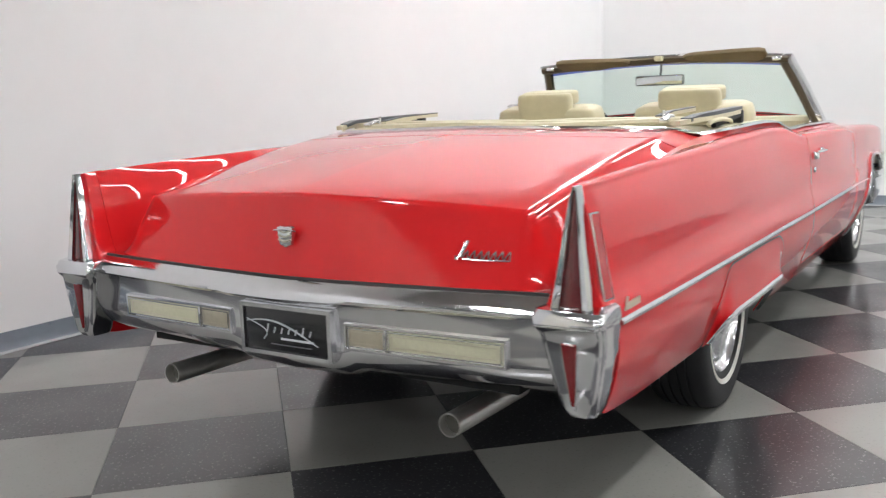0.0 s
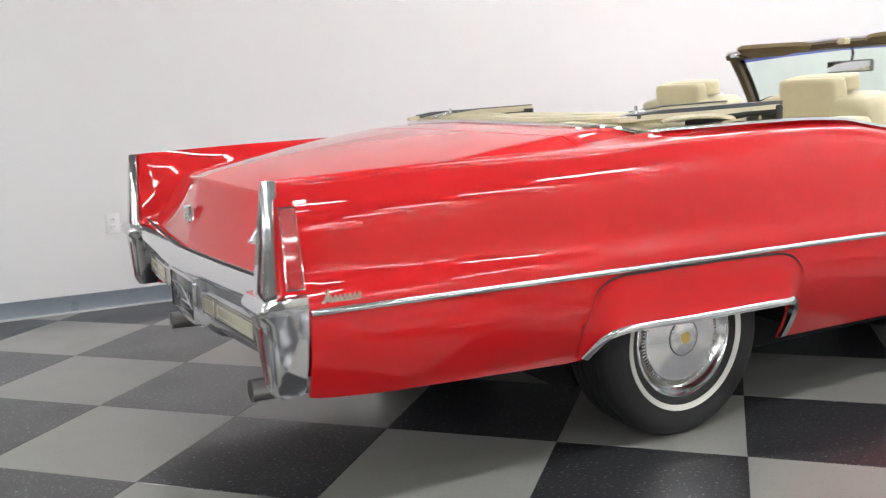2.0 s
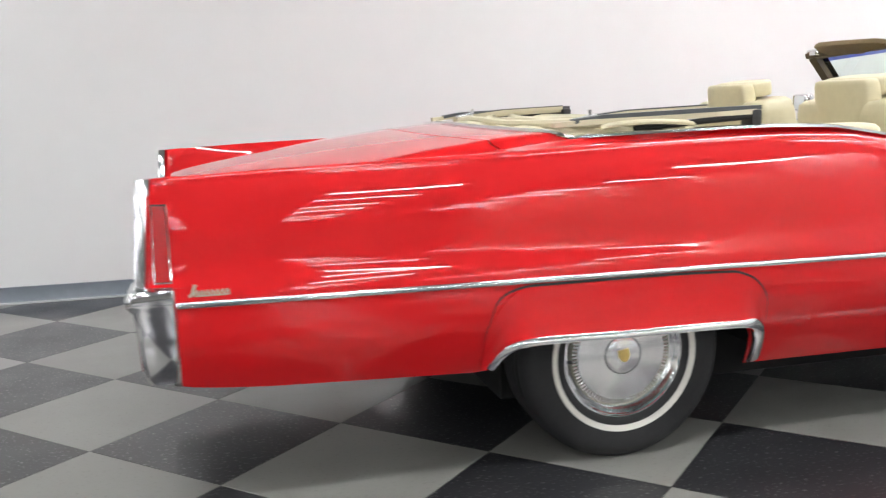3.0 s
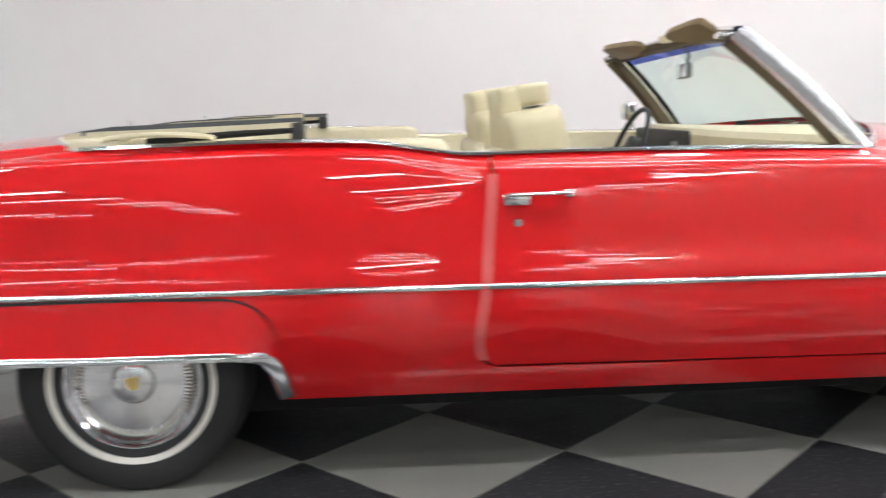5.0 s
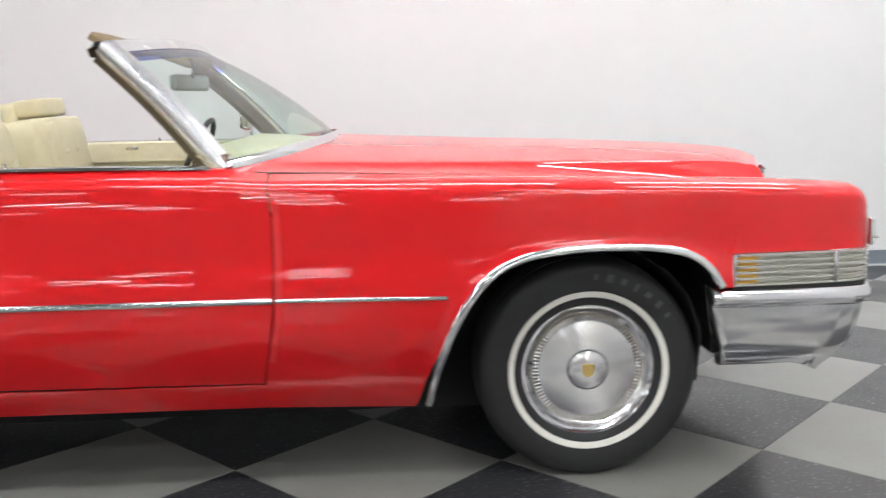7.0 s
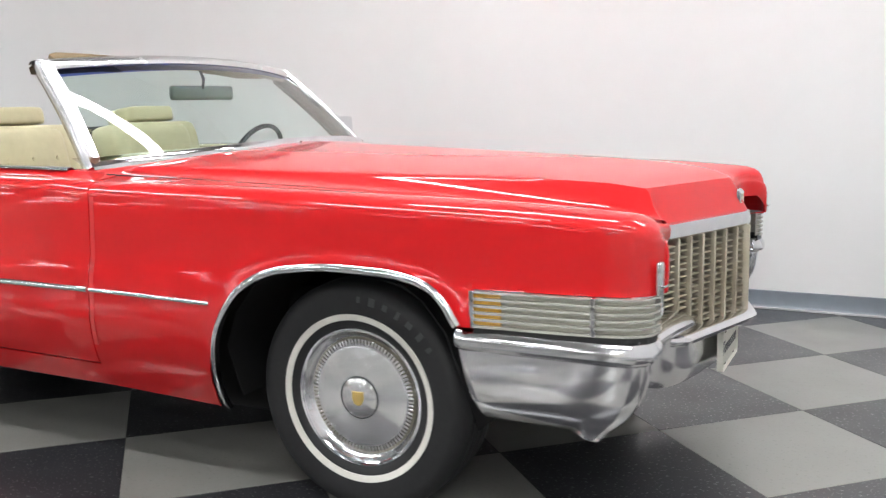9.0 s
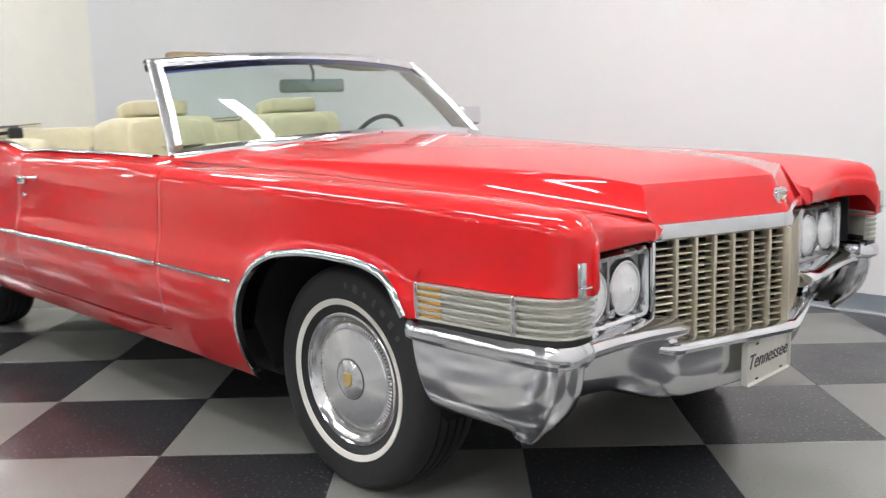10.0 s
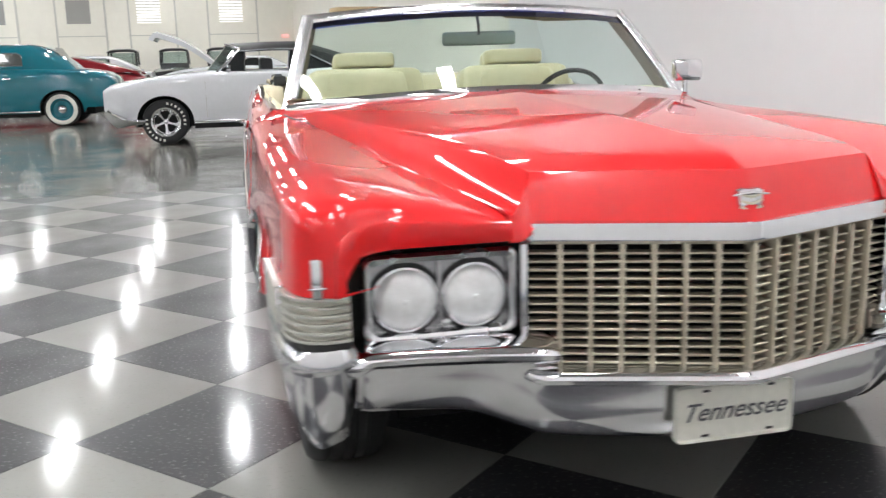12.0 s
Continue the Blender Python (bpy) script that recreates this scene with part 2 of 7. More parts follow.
OUTLETW = principled("white_outlet", (0.82, 0.82, 0.82), rough=0.35)


# ---- mesh helpers ----
def link_mesh(name, bm, mat, parent=None, label="", sharp=38.0):
    """Links a bmesh as one mesh object, smooth but for edges sharper than the given angle."""
    bmesh.ops.remove_doubles(bm, verts=bm.verts, dist=1e-5)
    bmesh.ops.recalc_face_normals(bm, faces=bm.faces)
    lim = radians(sharp)
    for f in bm.faces:
        f.smooth = True
    for e in bm.edges:
        e.smooth = not (len(e.link_faces) == 2 and e.calc_face_angle(0) > lim)
    me = bpy.data.meshes.new(name)
    bm.to_mesh(me)
    bm.free()
    me.materials.append(mat)
    ob = new(name, me)
    if parent is not None:
        ob.parent = parent
    if label:
        tagged(ob, label)
    return ob


def part(name, bm, mat, parent, label="", sharp=38.0):
    return link_mesh(name, bm, mat, parent, label, sharp)


def pair(name, bm, mat, parent, label="", sharp=38.0):
    """The same part on the right and, mirrored, on the left."""
    other = bm.copy()
    for v in other.verts:
        v.co.y = -v.co.y
    return part(name, bm, mat, parent, label, sharp), part(name, other, mat, parent, label, sharp)


def thing(name, label, category, group="", at=(0, 0, 0)):
    e = new(name)
    e.location = at
    return tagged(e, label, category, group)


def add_box(bm, c, s, bevel=0.0, rot=None, seg=2):
    """A box of size s at c in bm; rot: a matrix about its centre."""
    r = bmesh.ops.create_cube(bm, size=1.0)
    vs = r["verts"]
    bmesh.ops.scale(bm, vec=s, verts=vs)
    if bevel:
        es = list({e for v in vs for e in v.link_edges})
        g = bmesh.ops.bevel(bm, geom=es, offset=bevel, segments=seg, affect="EDGES", profile=0.5)
        vs = list({v for f in g["faces"] for v in f.verts} | {v for v in vs if v.is_valid})
    if rot is not None:
        bmesh.ops.rotate(bm, cent=(0, 0, 0), matrix=rot, verts=vs)
    bmesh.ops.translate(bm, vec=c, verts=vs)
    return vs


def box(c, s, bevel=0.0, rot=None, seg=2):
    bm = bmesh.new()
    add_box(bm, c, s, bevel, rot, seg)
    return bm


def loft(rows, close_u=False, close_v=False, cap=False, bm=None):
    """A skin over rows of points, each row with the same count."""
    bm = bm or bmesh.new()
    vs = [[bm.verts.new(p) for p in row] for row in rows]
    nu, nv = len(vs), len(vs[0])
    for i in range(nu if close_u else nu - 1):
        for j in range(nv if close_v else nv - 1):
            a, b = vs[i], vs[(i + 1) % nu]
            quad = [a[j], b[j], b[(j + 1) % nv], a[(j + 1) % nv]]
            try:
                bm.faces.new(quad)
            except ValueError:
                pass
    if cap:
        for row in (vs[0], vs[-1]):
            bm.faces.new(row)
    return bm


def thicken(bm, depth):
    """Gives a skin a thickness, inwards."""
    bmesh.ops.recalc_face_normals(bm, faces=bm.faces)
    bmesh.ops.solidify(bm, geom=bm.faces[:], thickness=depth)
    return bm


def lathe(profile, n=48, axis="y", bm=None, close=False):
    """Turns (radius, offset) points round an axis."""
    rows = []
    for i in range(n):
        a = 2 * math.pi * i / n
        c, s = math.cos(a), math.sin(a)
        if axis == "y":
            rows.append([(r * c, o, r * s) for r, o in profile])
        elif axis == "x":
            rows.append([(o, r * c, r * s) for r, o in profile])
        else:
            rows.append([(r * c, r * s, o) for r, o in profile])
    return loft(rows, close_u=True, close_v=close, bm=bm)


def tube(points, radius, n=8, bm=None, caps=True, flat=1.0):
    """A round bar along points; radius: one, or one for each point."""
    pts = [Vector(p) for p in points]
    rad = radius if isinstance(radius, (list, tuple)) else [radius] * len(pts)
    rows = []
    up = Vector((0.03, 0.02, 1))
    for i, p in enumerate(pts):
        d = (pts[min(i + 1, len(pts) - 1)] - pts[max(i - 1, 0)]).normalized()
        side = d.cross(up)
        if side.length < 0.05:
            side = d.cross(Vector((1, 0, 0)))
        side.normalize()
        over = side.cross(d)
        rows.append([p + (side * math.cos(2 * math.pi * k / n) + over * math.sin(2 * math.pi * k / n) * flat) * rad[i] for k in range(n)])
    return loft(rows, close_v=True, cap=caps, bm=bm)


def curve(table):
    """A smooth function through (x, value) pairs, without overshoot."""
    xs = [p[0] for p in table]
    ys = [p[1] for p in table]
    n = len(xs)
    d = [(ys[i + 1] - ys[i]) / (xs[i + 1] - xs[i]) for i in range(n - 1)]
    m = [d[0]] + [0.0 if d[i - 1] * d[i] <= 0 else 2 * d[i - 1] * d[i] / (d[i - 1] + d[i]) for i in range(1, n - 1)] + [d[-1]]

    def f(x):
        if x <= xs[0]:
            return ys[0]
        if x >= xs[-1]:
            return ys[-1]
        i = max(k for k in range(n - 1) if xs[k] <= x)
        h = xs[i + 1] - xs[i]
        t = (x - xs[i]) / h
        return ((2 * t**3 - 3 * t**2 + 1) * ys[i] + (t**3 - 2 * t**2 + t) * h * m[i]
                + (-2 * t**3 + 3 * t**2) * ys[i + 1] + (t**3 - t**2) * h * m[i + 1])

    return f


def steps(a, b, n):
    return [a + (b - a) * i / n for i in range(n + 1)]


# ---- the hall ----
def wall_y(x):
    return 2.415 - 0.028 * x


END_X, FAR_X, WALL_END = 6.56, -31.0, -6.15

floor = tagged(link_mesh("floor", box(((END_X + FAR_X) / 2, -11.5, -0.056), (END_X - FAR_X + 0.4, 37.4, 0.1)), CONCRETE),
               "polished grey concrete slab of the hall", "floor", kind="structure")


bm = bmesh.new()
ring = [(WALL_END, wall_y(WALL_END)), (END_X + 0.15, wall_y(END_X + 0.15)), (END_X + 0.15, wall_y(END_X) + 0.16), (WALL_END, wall_y(WALL_END) + 0.16)]
loft([[(x, y, z) for x, y in ring] for z in (0, CEIL)], close_v=True, cap=True, bm=bm)
tagged(link_mesh("wall_north", bm, WALL), "smooth white painted partition wall", "wall", kind="structure")
tagged(link_mesh("wall_east", box((END_X + 0.075, -3.5, CEIL / 2), (0.15, 11.7, CEIL)), WALL), "smooth white painted end wall", "wall", kind="structure")
# unseen wall; its grey keeps reflections in the red paint dark
tagged(link_mesh("wall_south", box(((END_X + FAR_X) / 2, -30.0, CEIL / 2), (END_X - FAR_X + 0.4, 0.2, CEIL)), WALLSOUTH), "plain grey wall out of view, dims the reflections", "wall", kind="structure")
bm = bmesh.new()
ring = [(FAR_X, 1.25), (WALL_END, 2.85), (WALL_END, 3.05), (FAR_X, 1.45)]
loft([[(x, y, z) for x, y in ring] for z in (0, CEIL)], close_v=True, cap=True, bm=bm)
tagged(link_mesh("wall_hall_north", bm, WALLFAR), "warm white hall wall past the bay", "wall", kind="structure")
tagged(link_mesh("wall_return", box((WALL_END + 0.06, 2.80, CEIL / 2), (0.12, 0.42, CEIL)), WALL), "white end of the partition", "wall", kind="structure")
tagged(link_mesh("wall_west", box((FAR_X - 0.1, -11.5, CEIL / 2), (0.2, 37.4, CEIL)), WALLFAR), "warm white panelled far wall", "wall", kind="structure")
tagged(link_mesh("wall_east_hall", box((END_X + 0.1, -19.6, CEIL / 2), (0.2, 20.8, CEIL)), WALLFAR), "pale hall wall", "wall", kind="structure")
tagged(link_mesh("ceiling", box(((END_X + FAR_X) / 2, -11.5, CEIL + 0.05), (END_X - FAR_X + 0.4, 37.4, 0.1)), CEILING), "flat pale hall ceiling", "ceiling", kind="structure")

# grey vinyl baseboard with a rolled pale foot
prof = [(0.0, 0.0), (0.020, 0.0), (0.022, 0.008), (0.010, 0.016), (0.006, 0.022), (0.006, 0.102), (0.0, 0.105)]
b1 = tagged(link_mesh("baseboard", loft([[(x, wall_y(x) - o, z) for o, z in prof] for x in (WALL_END, END_X)]), BASE), "blue-grey vinyl baseboard along the white wall", "baseboard", kind="structure")
part("trim", loft([[(x, wall_y(x) - 0.021 - 0.012 * c, 0.001 + 0.012 * s) for c, s in ((0, 0), (1, 0.1), (0.9, 0.8), (0.2, 1), (-0.6, 1))] for x in (WALL_END, END_X)]), BASELIP, b1, "pale rolled foot of the baseboard")
b2 = tagged(link_mesh("baseboard", loft([[(END_X - o, y, z) for o, z in prof] for y in (wall_y(END_X), -9.3)]), BASE), "blue-grey vinyl baseboard along the end wall", "baseboard", kind="structure")
part("trim", loft([[(END_X - 0.021 - 0.012 * c, y, 0.001 + 0.012 * s) for c, s in ((0, 0), (1, 0.1), (0.9, 0.8), (0.2, 1), (-0.6, 1))] for y in (wall_y(END_X), -9.3)]), BASELIP, b2, "pale rolled foot of the baseboard")


def outlet(x, z):
    e = thing("wall_outlet", "white double socket plate on the white wall", "outlet", "wall outlets", (x, wall_y(x), z))
    part("plate", box((0, -0.004, 0), (0.075, 0.008, 0.118), 0.003), OUTLETW, e)
    for dz in (-0.022, 0.022):
        p = part("socket", box((0, -0.009, dz), (0.034, 0.006, 0.028), 0.002), OUTLETW, e)
        for dx in (-0.007, 0.007):
            part("slot", box((dx, -0.0122, dz + 0.003), (0.0025, 0.001, 0.009)), SEAL, p)
    return e


outlet(-1.314, 0.505)
outlet(5.524, 0.515)


def lamp_panel():
    e = thing("ceiling_light", "long white lamp panel hung under the hall ceiling", "ceiling light", "hall lamp panels")
    for dx in (-0.65, 0.65):
        part("hanger", tube([(dx, 0, 0.07), (dx, 0, 0.46)], 0.006, 6), OUTLETW, e)
    part("housing", box((0, 0, 0.04), (1.82, 0.32, 0.075), 0.01), OUTLETW, e)
    part("diffuser", box((0, 0, -0.002), (1.74, 0.25, 0.012), 0.003), PANELGLOW, e, "glowing white diffuser")
    return e


def lamp_strip():
    e = thing("ceiling_light", "long twin-tube strip light, out of view over the bay", "ceiling light", "bay strip lights")
    for dx in (-0.9, 0.9):
        part("hanger", tube([(dx, 0, 0.07), (dx, 0, 0.96)], 0.006, 6), OUTLETW, e)
    part("housing", box((0, 0, 0.045), (2.46, 0.30, 0.07), 0.01), OUTLETW, e)
    for dy in (-0.068, 0.068):
        part("lamp_tube", box((0, dy, -0.005), (2.34, 0.115, 0.035), 0.014), TUBEGLOW, e, "glowing white tube")
    return e


def set_out(first, places):
    """Hangs the first lamp and its copies at the places."""
    for n, p in enumerate(places):
        if n == 0:
            first.matrix_basis = pose(*p)
        else:
            copy_thing(first, pose(*p))


# out of view: first set by its reflection, other three added for brightness
set_out(lamp_strip(), [(x, y, CEIL - 0.955) for x, y in ((2.85, 0.0), (5.0, -4.27), (1.9, -2.65), (-1.2, -2.65))])
# near rows follow floor reflections; far rows and three bay panels are added
set_out(lamp_panel(), [(5.6 - 4.87 * i, y, CEIL - 0.455) for i in range(8) for j, y in enumerate((1.40, -1.42, -4.27, -8.40, -11.20, -15.40, -18.20, -22.40, -25.20)) if (i > 2 or j > 2 or (i, j) in ((2, 0), (0, 0), (0, 1))) and not (j == 0 and i > 3)])


# ---- the red convertible ----
car = thing("convertible_car", "bright red convertible with chrome trim, cream top down, on checkered tiles", "car")
car.matrix_basis = pose(-0.0118, -0.0277, 0.0119, 0.229, 0.085, 0.499) @ Matrix.Diagonal((0.997, 1.010, 1.0, 1.0))

half_w = curve([(-1.43, 0.955), (-1.35, 0.963), (-0.5, 0.980), (0.4, 0.990), (1.03, 1.001), (2.4, 1.013), (2.9, 1.013), (3.5, 1.006), (3.8, 0.998), (4.0, 0.986), (4.07, 0.972), (4.11, 0.950), (4.13, 0.925), (4.142, 0.89)])
tuck = curve([(0.20, 0.165), (0.26, 0.112), (0.33, 0.070), (0.40, 0.038), (0.47, 0.014), (0.53, 0.002), (0.58, 0.0), (0.63, 0.0), (0.65, 0.002), (0.67, 0.007), (0.69, 0.0125), (0.71, 0.0165), (0.74, 0.019), (0.80, 0.022), (0.87, 0.029), (0.92, 0.039), (0.95, 0.047), (1.02, 0.072)])
tuck_more = curve([(-1.43, 1.75), (-1.0, 1.6), (0.0, 1.3), (1.0, 1.05), (2.4, 0.9), (4.1, 1.0)])
shoulder_z = curve([(-1.43, 0.950), (-1.08, 0.966), (-0.43, 0.985), (0.08, 1.006), (0.48, 1.014), (0.70, 1.008), (0.86, 0.985), (1.0, 0.966), (1.3, 0.964), (1.77, 0.962), (2.2, 0.955), (2.36, 0.945), (2.6, 0.940), (3.0, 0.934), (3.4, 0.922), (3.8, 0.908), (4.0, 0.893), (4.07, 0.886), (4.11, 0.874), (4.13, 0.858), (4.142, 0.835)])


def tuck_at(k):
    """The tuck averaged over a few centimetres, at height k mm."""
    return sum(tuck(k / 1000 + d) * w for d, w in ((-0.018, 1), (-0.012, 2), (-0.006, 3), (0, 4), (0.006, 3), (0.012, 2), (0.018, 1))) / 16


ARCH = [(2.820, 0.238), (2.828, 0.29), (2.842, 0.35), (2.858, 0.41), (2.88, 0.472), (2.904, 0.525), (2.932, 0.575), (2.963, 0.616), (2.999, 0.652), (3.06, 0.688), (3.131, 0.709), (3.21, 0.719), (3.296, 0.724), (3.37, 0.723), (3.45, 0.720), (3.545, 0.706), (3.60, 0.685), (3.64, 0.650), (3.66, 0.620), (3.672, 0.600)]


def arch_gap(x, z):
    """Squared distance to the edge of the front wheel opening."""
    best = 9.0
    for (ax, az), (bx, bz) in zip(ARCH, ARCH[1:]):
        ux, uz = bx - ax, bz - az
        t = min(1.0, max(0.0, ((x - ax) * ux + (z - az) * uz) / (ux * ux + uz * uz)))
        best = min(best, (x - ax - ux * t) ** 2 + (z - az - uz * t) ** 2)
    return best


TUCKS = [tuck_at(k) for k in range(1100)]


def soft_tuck(z):
    k = math.floor(z * 1000)
    t = z * 1000 - k
    return TUCKS[k] * (1 - t) + TUCKS[k + 1] * t


def side_y(x, z):
    """Half width of the body's outer skin."""
    extra = 0.0
    if 0.07 < x < 1.17 and z > 0.70:
        h = min(1.0, (z - 0.70) / 0.24)
        extra = 0.008 * math.cos((x - 0.62) / 0.55 * math.pi / 2) ** 2 * h * h * (3 - 2 * h)
    low = min(1.0, max(0.0, (z - 0.60) / 0.08))
    if 2.7 < x < 3.8:
        extra -= 0.009 * math.exp(-arch_gap(x, z) / 0.0010)
    return half_w(x) - soft_tuck(z) * (1 + (tuck_more(x) - 1) * low * low * (3 - 2 * low)) - extra


rear_arch = curve([(-0.52, 0.338), (-0.475, 0.342), (-0.463, 0.354), (-0.436, 0.405), (-0.402, 0.428), (-0.34, 0.434), (-0.08, 0.427), (0.325, 0.424), (0.385, 0.408), (0.413, 0.372), (0.425, 0.30), (0.43, 0.262)])
front_arch = curve([(2.817, 0.235), (2.842, 0.35), (2.88, 0.472), (2.932, 0.575), (2.999, 0.652), (3.06, 0.688), (3.131, 0.709), (3.296, 0.724), (3.45, 0.720), (3.545, 0.706), (3.60, 0.685), (3.64, 0.650), (3.66, 0.620), (3.672, 0.600)])


def bottom_z(x):
    if x < -0.52:
        return 0.392 + (0.338 - 0.392) * min(1.0, max(0.0, (x + 1.354) / 0.25)) ** 0.6 * 0.55 + (0.338 - 0.362) * max(0.0, (x + 1.1) / 0.58)
    if x < 0.43:
        return rear_arch(x)
    if x < 2.34:
        return 0.262
    if x < 2.817:
        return 0.258 - 0.022 * (x - 2.34) / 0.477
    if x < 3.672:
        return front_arch(x)
    return 0.600 if x < 3.711 else 0.697


# inner foot of the skin on top: the seam of hood or boot lid, or the belt
seam_y = curve([(-1.43, 0.80), (-1.2, 0.79), (-0.8, 0.80), (-0.45, 0.815), (-0.15, 0.835), (0.1, 0.865), (0.4, 0.875), (1.0, 0.885), (2.2, 0.888), (2.32, 0.86), (2.6, 0.80), (3.0, 0.735), (3.5, 0.635), (3.9, 0.535), (4.04, 0.50), (4.13, 0.49)])
seam_z = curve([(-1.43, 0.662), (-1.3, 0.690), (-1.1, 0.80), (-0.8, 0.905), (-0.5, 0.975), (-0.3, 1.000), (-0.1, 1.018), (0.1, 1.024), (0.48, 1.030), (0.70, 1.024), (0.86, 1.001), (1.0, 0.983), (1.3, 0.986), (1.77, 0.984), (2.2, 0.976), (2.36, 0.957), (2.6, 0.946), (3.0, 0.925), (3.5, 0.885), (3.9, 0.845), (4.04, 0.828), (4.13, 0.815)])
ridge_out = curve([(-1.43, 0.012), (-0.6, 0.02), (0.1, 0.05), (1.0, 0.05), (2.3, 0.055), (3.0, 0.075), (3.8, 0.085), (4.13, 0.085)])
SIDE_ROWS = 46
round_z = curve([(-1.43, 0.016), (-0.5, 0.022), (0.3, 0.028), (1.0, 0.034), (2.4, 0.040), (3.2, 0.046), (4.14, 0.046)])


def section(x, zb, zt_cut=None, push=0.0):
    """One outer section from sill to the seam on top, as (x, y, z) with y > 0."""
    zs = shoulder_z(x)
    rz = round_z(x)
    low = zs - rz
    pts = []
    for z in steps(zb, 0.745, 17)[:-1] + steps(0.745, low, SIDE_ROWS - 18):
        pts.append((x, side_y(x, z), z))
    y0 = side_y(x, low)
    r = ridge_out(x)
    for k in range(1, 9):
        a = math.pi / 2 * k / 8
        pts.append((x, y0 - r * (1 - math.cos(a)), low + rz * math.sin(a)))
    y1, ys, zt = y0 - r, seam_y(x), seam_z(x)
    for k in range(1, 9):
        t = k / 8
        if x < 0:
            e = t ** 0.8
            z = zs + (zt - zs) * (e * e * (3 - 2 * e))
        elif x > 2.5:
            z = zs + (zt - zs) * t ** 1.25
        else:
            z = zs + (zt - zs) * t
        pts.append((x, y1 + (ys - y1) * t, z))
    return pts


def side_panel(xs, left=None, right=None, zb=bottom_z, squeeze=None):
    """A side panel between two edges; left and right: edge lines x(z)."""
    rows = []
    a, b = xs[0], xs[-1]
    for x in xs:
        u = (x - a) / (b - a)
        row = []
        for px, py, pz in section(x, zb(x)):
            l = left(pz) if left else a
            r = right(pz) if right else b
            q = l + (r - l) * u
            row.append((q, -(side_y(q, pz) - side_y(x, pz) + py) if pz < shoulder_z(x) - 0.05 else -py, pz))
        rows.append(row)
    return rows


def skin(rows):
    return thicken(loft(rows), 0.004)


door_rear = curve([(0.25, 1.030), (0.355, 1.075), (0.364, 1.058), (0.383, 1.026), (0.436, 1.014), (0.61, 1.034), (0.78, 1.048), (0.93, 1.061), (1.0, 1.068)])
quarter_edge = curve([(0.25, 1.02), (0.40, 1.008), (0.436, 1.008), (0.61, 1.028), (0.78, 1.042), (0.93, 1.055), (1.05, 1.062)])
door_front = curve([(0.25, 2.325), (0.355, 2.334), (0.46, 2.356), (0.60, 2.377), (0.82, 2.381), (0.95, 2.365), (1.0, 2.33)])
fender_edge = curve([(0.23, 2.331), (0.355, 2.338), (0.46, 2.360), (0.60, 2.381), (0.82, 2.385), (0.95, 2.369), (1.0, 2.336)])

# quarter panels
xs = steps(-1.352, -0.53, 30) + [-0.52 + 0.012 * i for i in range(12)] + steps(-0.37, 0.33, 24) + [0.345 + 0.0085 * i for i in range(11)] + steps(0.445, 1.03, 22)
pair("quarter_panel", skin(side_panel(xs, right=lambda z: quarter_edge(z))), RED, car)
# doors
door = pair("door", skin(side_panel(steps(1.04, 2.36, 44), left=lambda z: door_rear(z), right=lambda z: door_front(z), zb=lambda x: 0.362 - 0.012 * (x - 1.04) / 1.3)), RED, car)
# sills under the doors
sill_top = curve([(1.005, 0.432), (1.020, 0.392), (1.034, 0.368), (1.056, 0.357), (1.09, 0.3535), (2.345, 0.343)])
sill_rows = []
for x in [1.005, 1.012, 1.020, 1.028, 1.036, 1.046, 1.058] + steps(1.08, 2.345, 20):
    row = []
    for z in steps(0.262 - 0.004 * (x - 1.0), sill_top(x), 8):
        q = max(x, quarter_edge(z) + 0.0005)
        row.append((q, -side_y(q, z), z))
    sill_rows.append(row)
pair("sill_panel", skin(sill_rows), RED, car)
# front fenders with their nose
xs = steps(2.38, 2.80, 14) + [2.812 + 0.013 * i for i in range(18)] + steps(3.06, 3.58, 18) + [3.59 + 0.009 * i for i in range(10)] + [3.69, 3.7105, 3.7115] + steps(3.73, 4.0, 10) + [4.02, 4.04, 4.06, 4.075, 4.09, 4.105, 4.118, 4.128, 4.136, 4.141]


def nose(rows):
    out = []
    for row in rows:
        new_row = []
        for x, y, z in row:
            if x > 3.8:
                inner = max(0.0, min(1.0, (0.86 + y) / 0.10))
                x = x - (x - 3.8) / 0.328 * 0.055 * inner
            new_row.append((x, y, z))
        out.append(new_row)
    return out


rows = nose(side_panel(xs, left=lambda z: fender_edge(z)))
last = rows[-1]
for t, dx, dz in ((0.0, 0.005, 0.003), (0.0, 0.008, 0.009), (0.14, 0.010, 0.012), (0.3, 0.010, 0.012), (0.5, 0.010, 0.012), (0.75, 0.009, 0.008), (1.0, 0.007, 0.0)):
    cap_row = []
    for x, y, z in last:
        floor_z = 0.697 + 0.074 * min(1.0, max(0.0, (y + 0.875) / 0.05))
        drop = z - min(z, floor_z)
        cap_row.append((x + dx * min(1.0, drop / 0.02), y + (0.012 * t if y < -0.86 else 0), z - min(drop, dz + (drop - dz) * t)))
    rows.append(cap_row)
pair("front_fender", skin(rows), RED, car, sharp=42)

# hood with its raised middle and V-shaped nose
crease_y = curve([(0.0, 0.745), (0.25, 0.665), (0.6, 0.545), (1.0, 0.425)])
crease_z = curve([(0.0, 0.985), (0.3, 0.965), (0.7, 0.942), (0.92, 0.924), (1.0, 0.906)])
centre_z = curve([(0.0, 1.034), (0.3, 1.010), (0.6, 0.987), (0.85, 0.960), (0.96, 0.935), (1.0, 0.908)])


def cowl_x(y):
    return 2.535 - 0.30 * (abs(y) / 0.82) ** 2.2


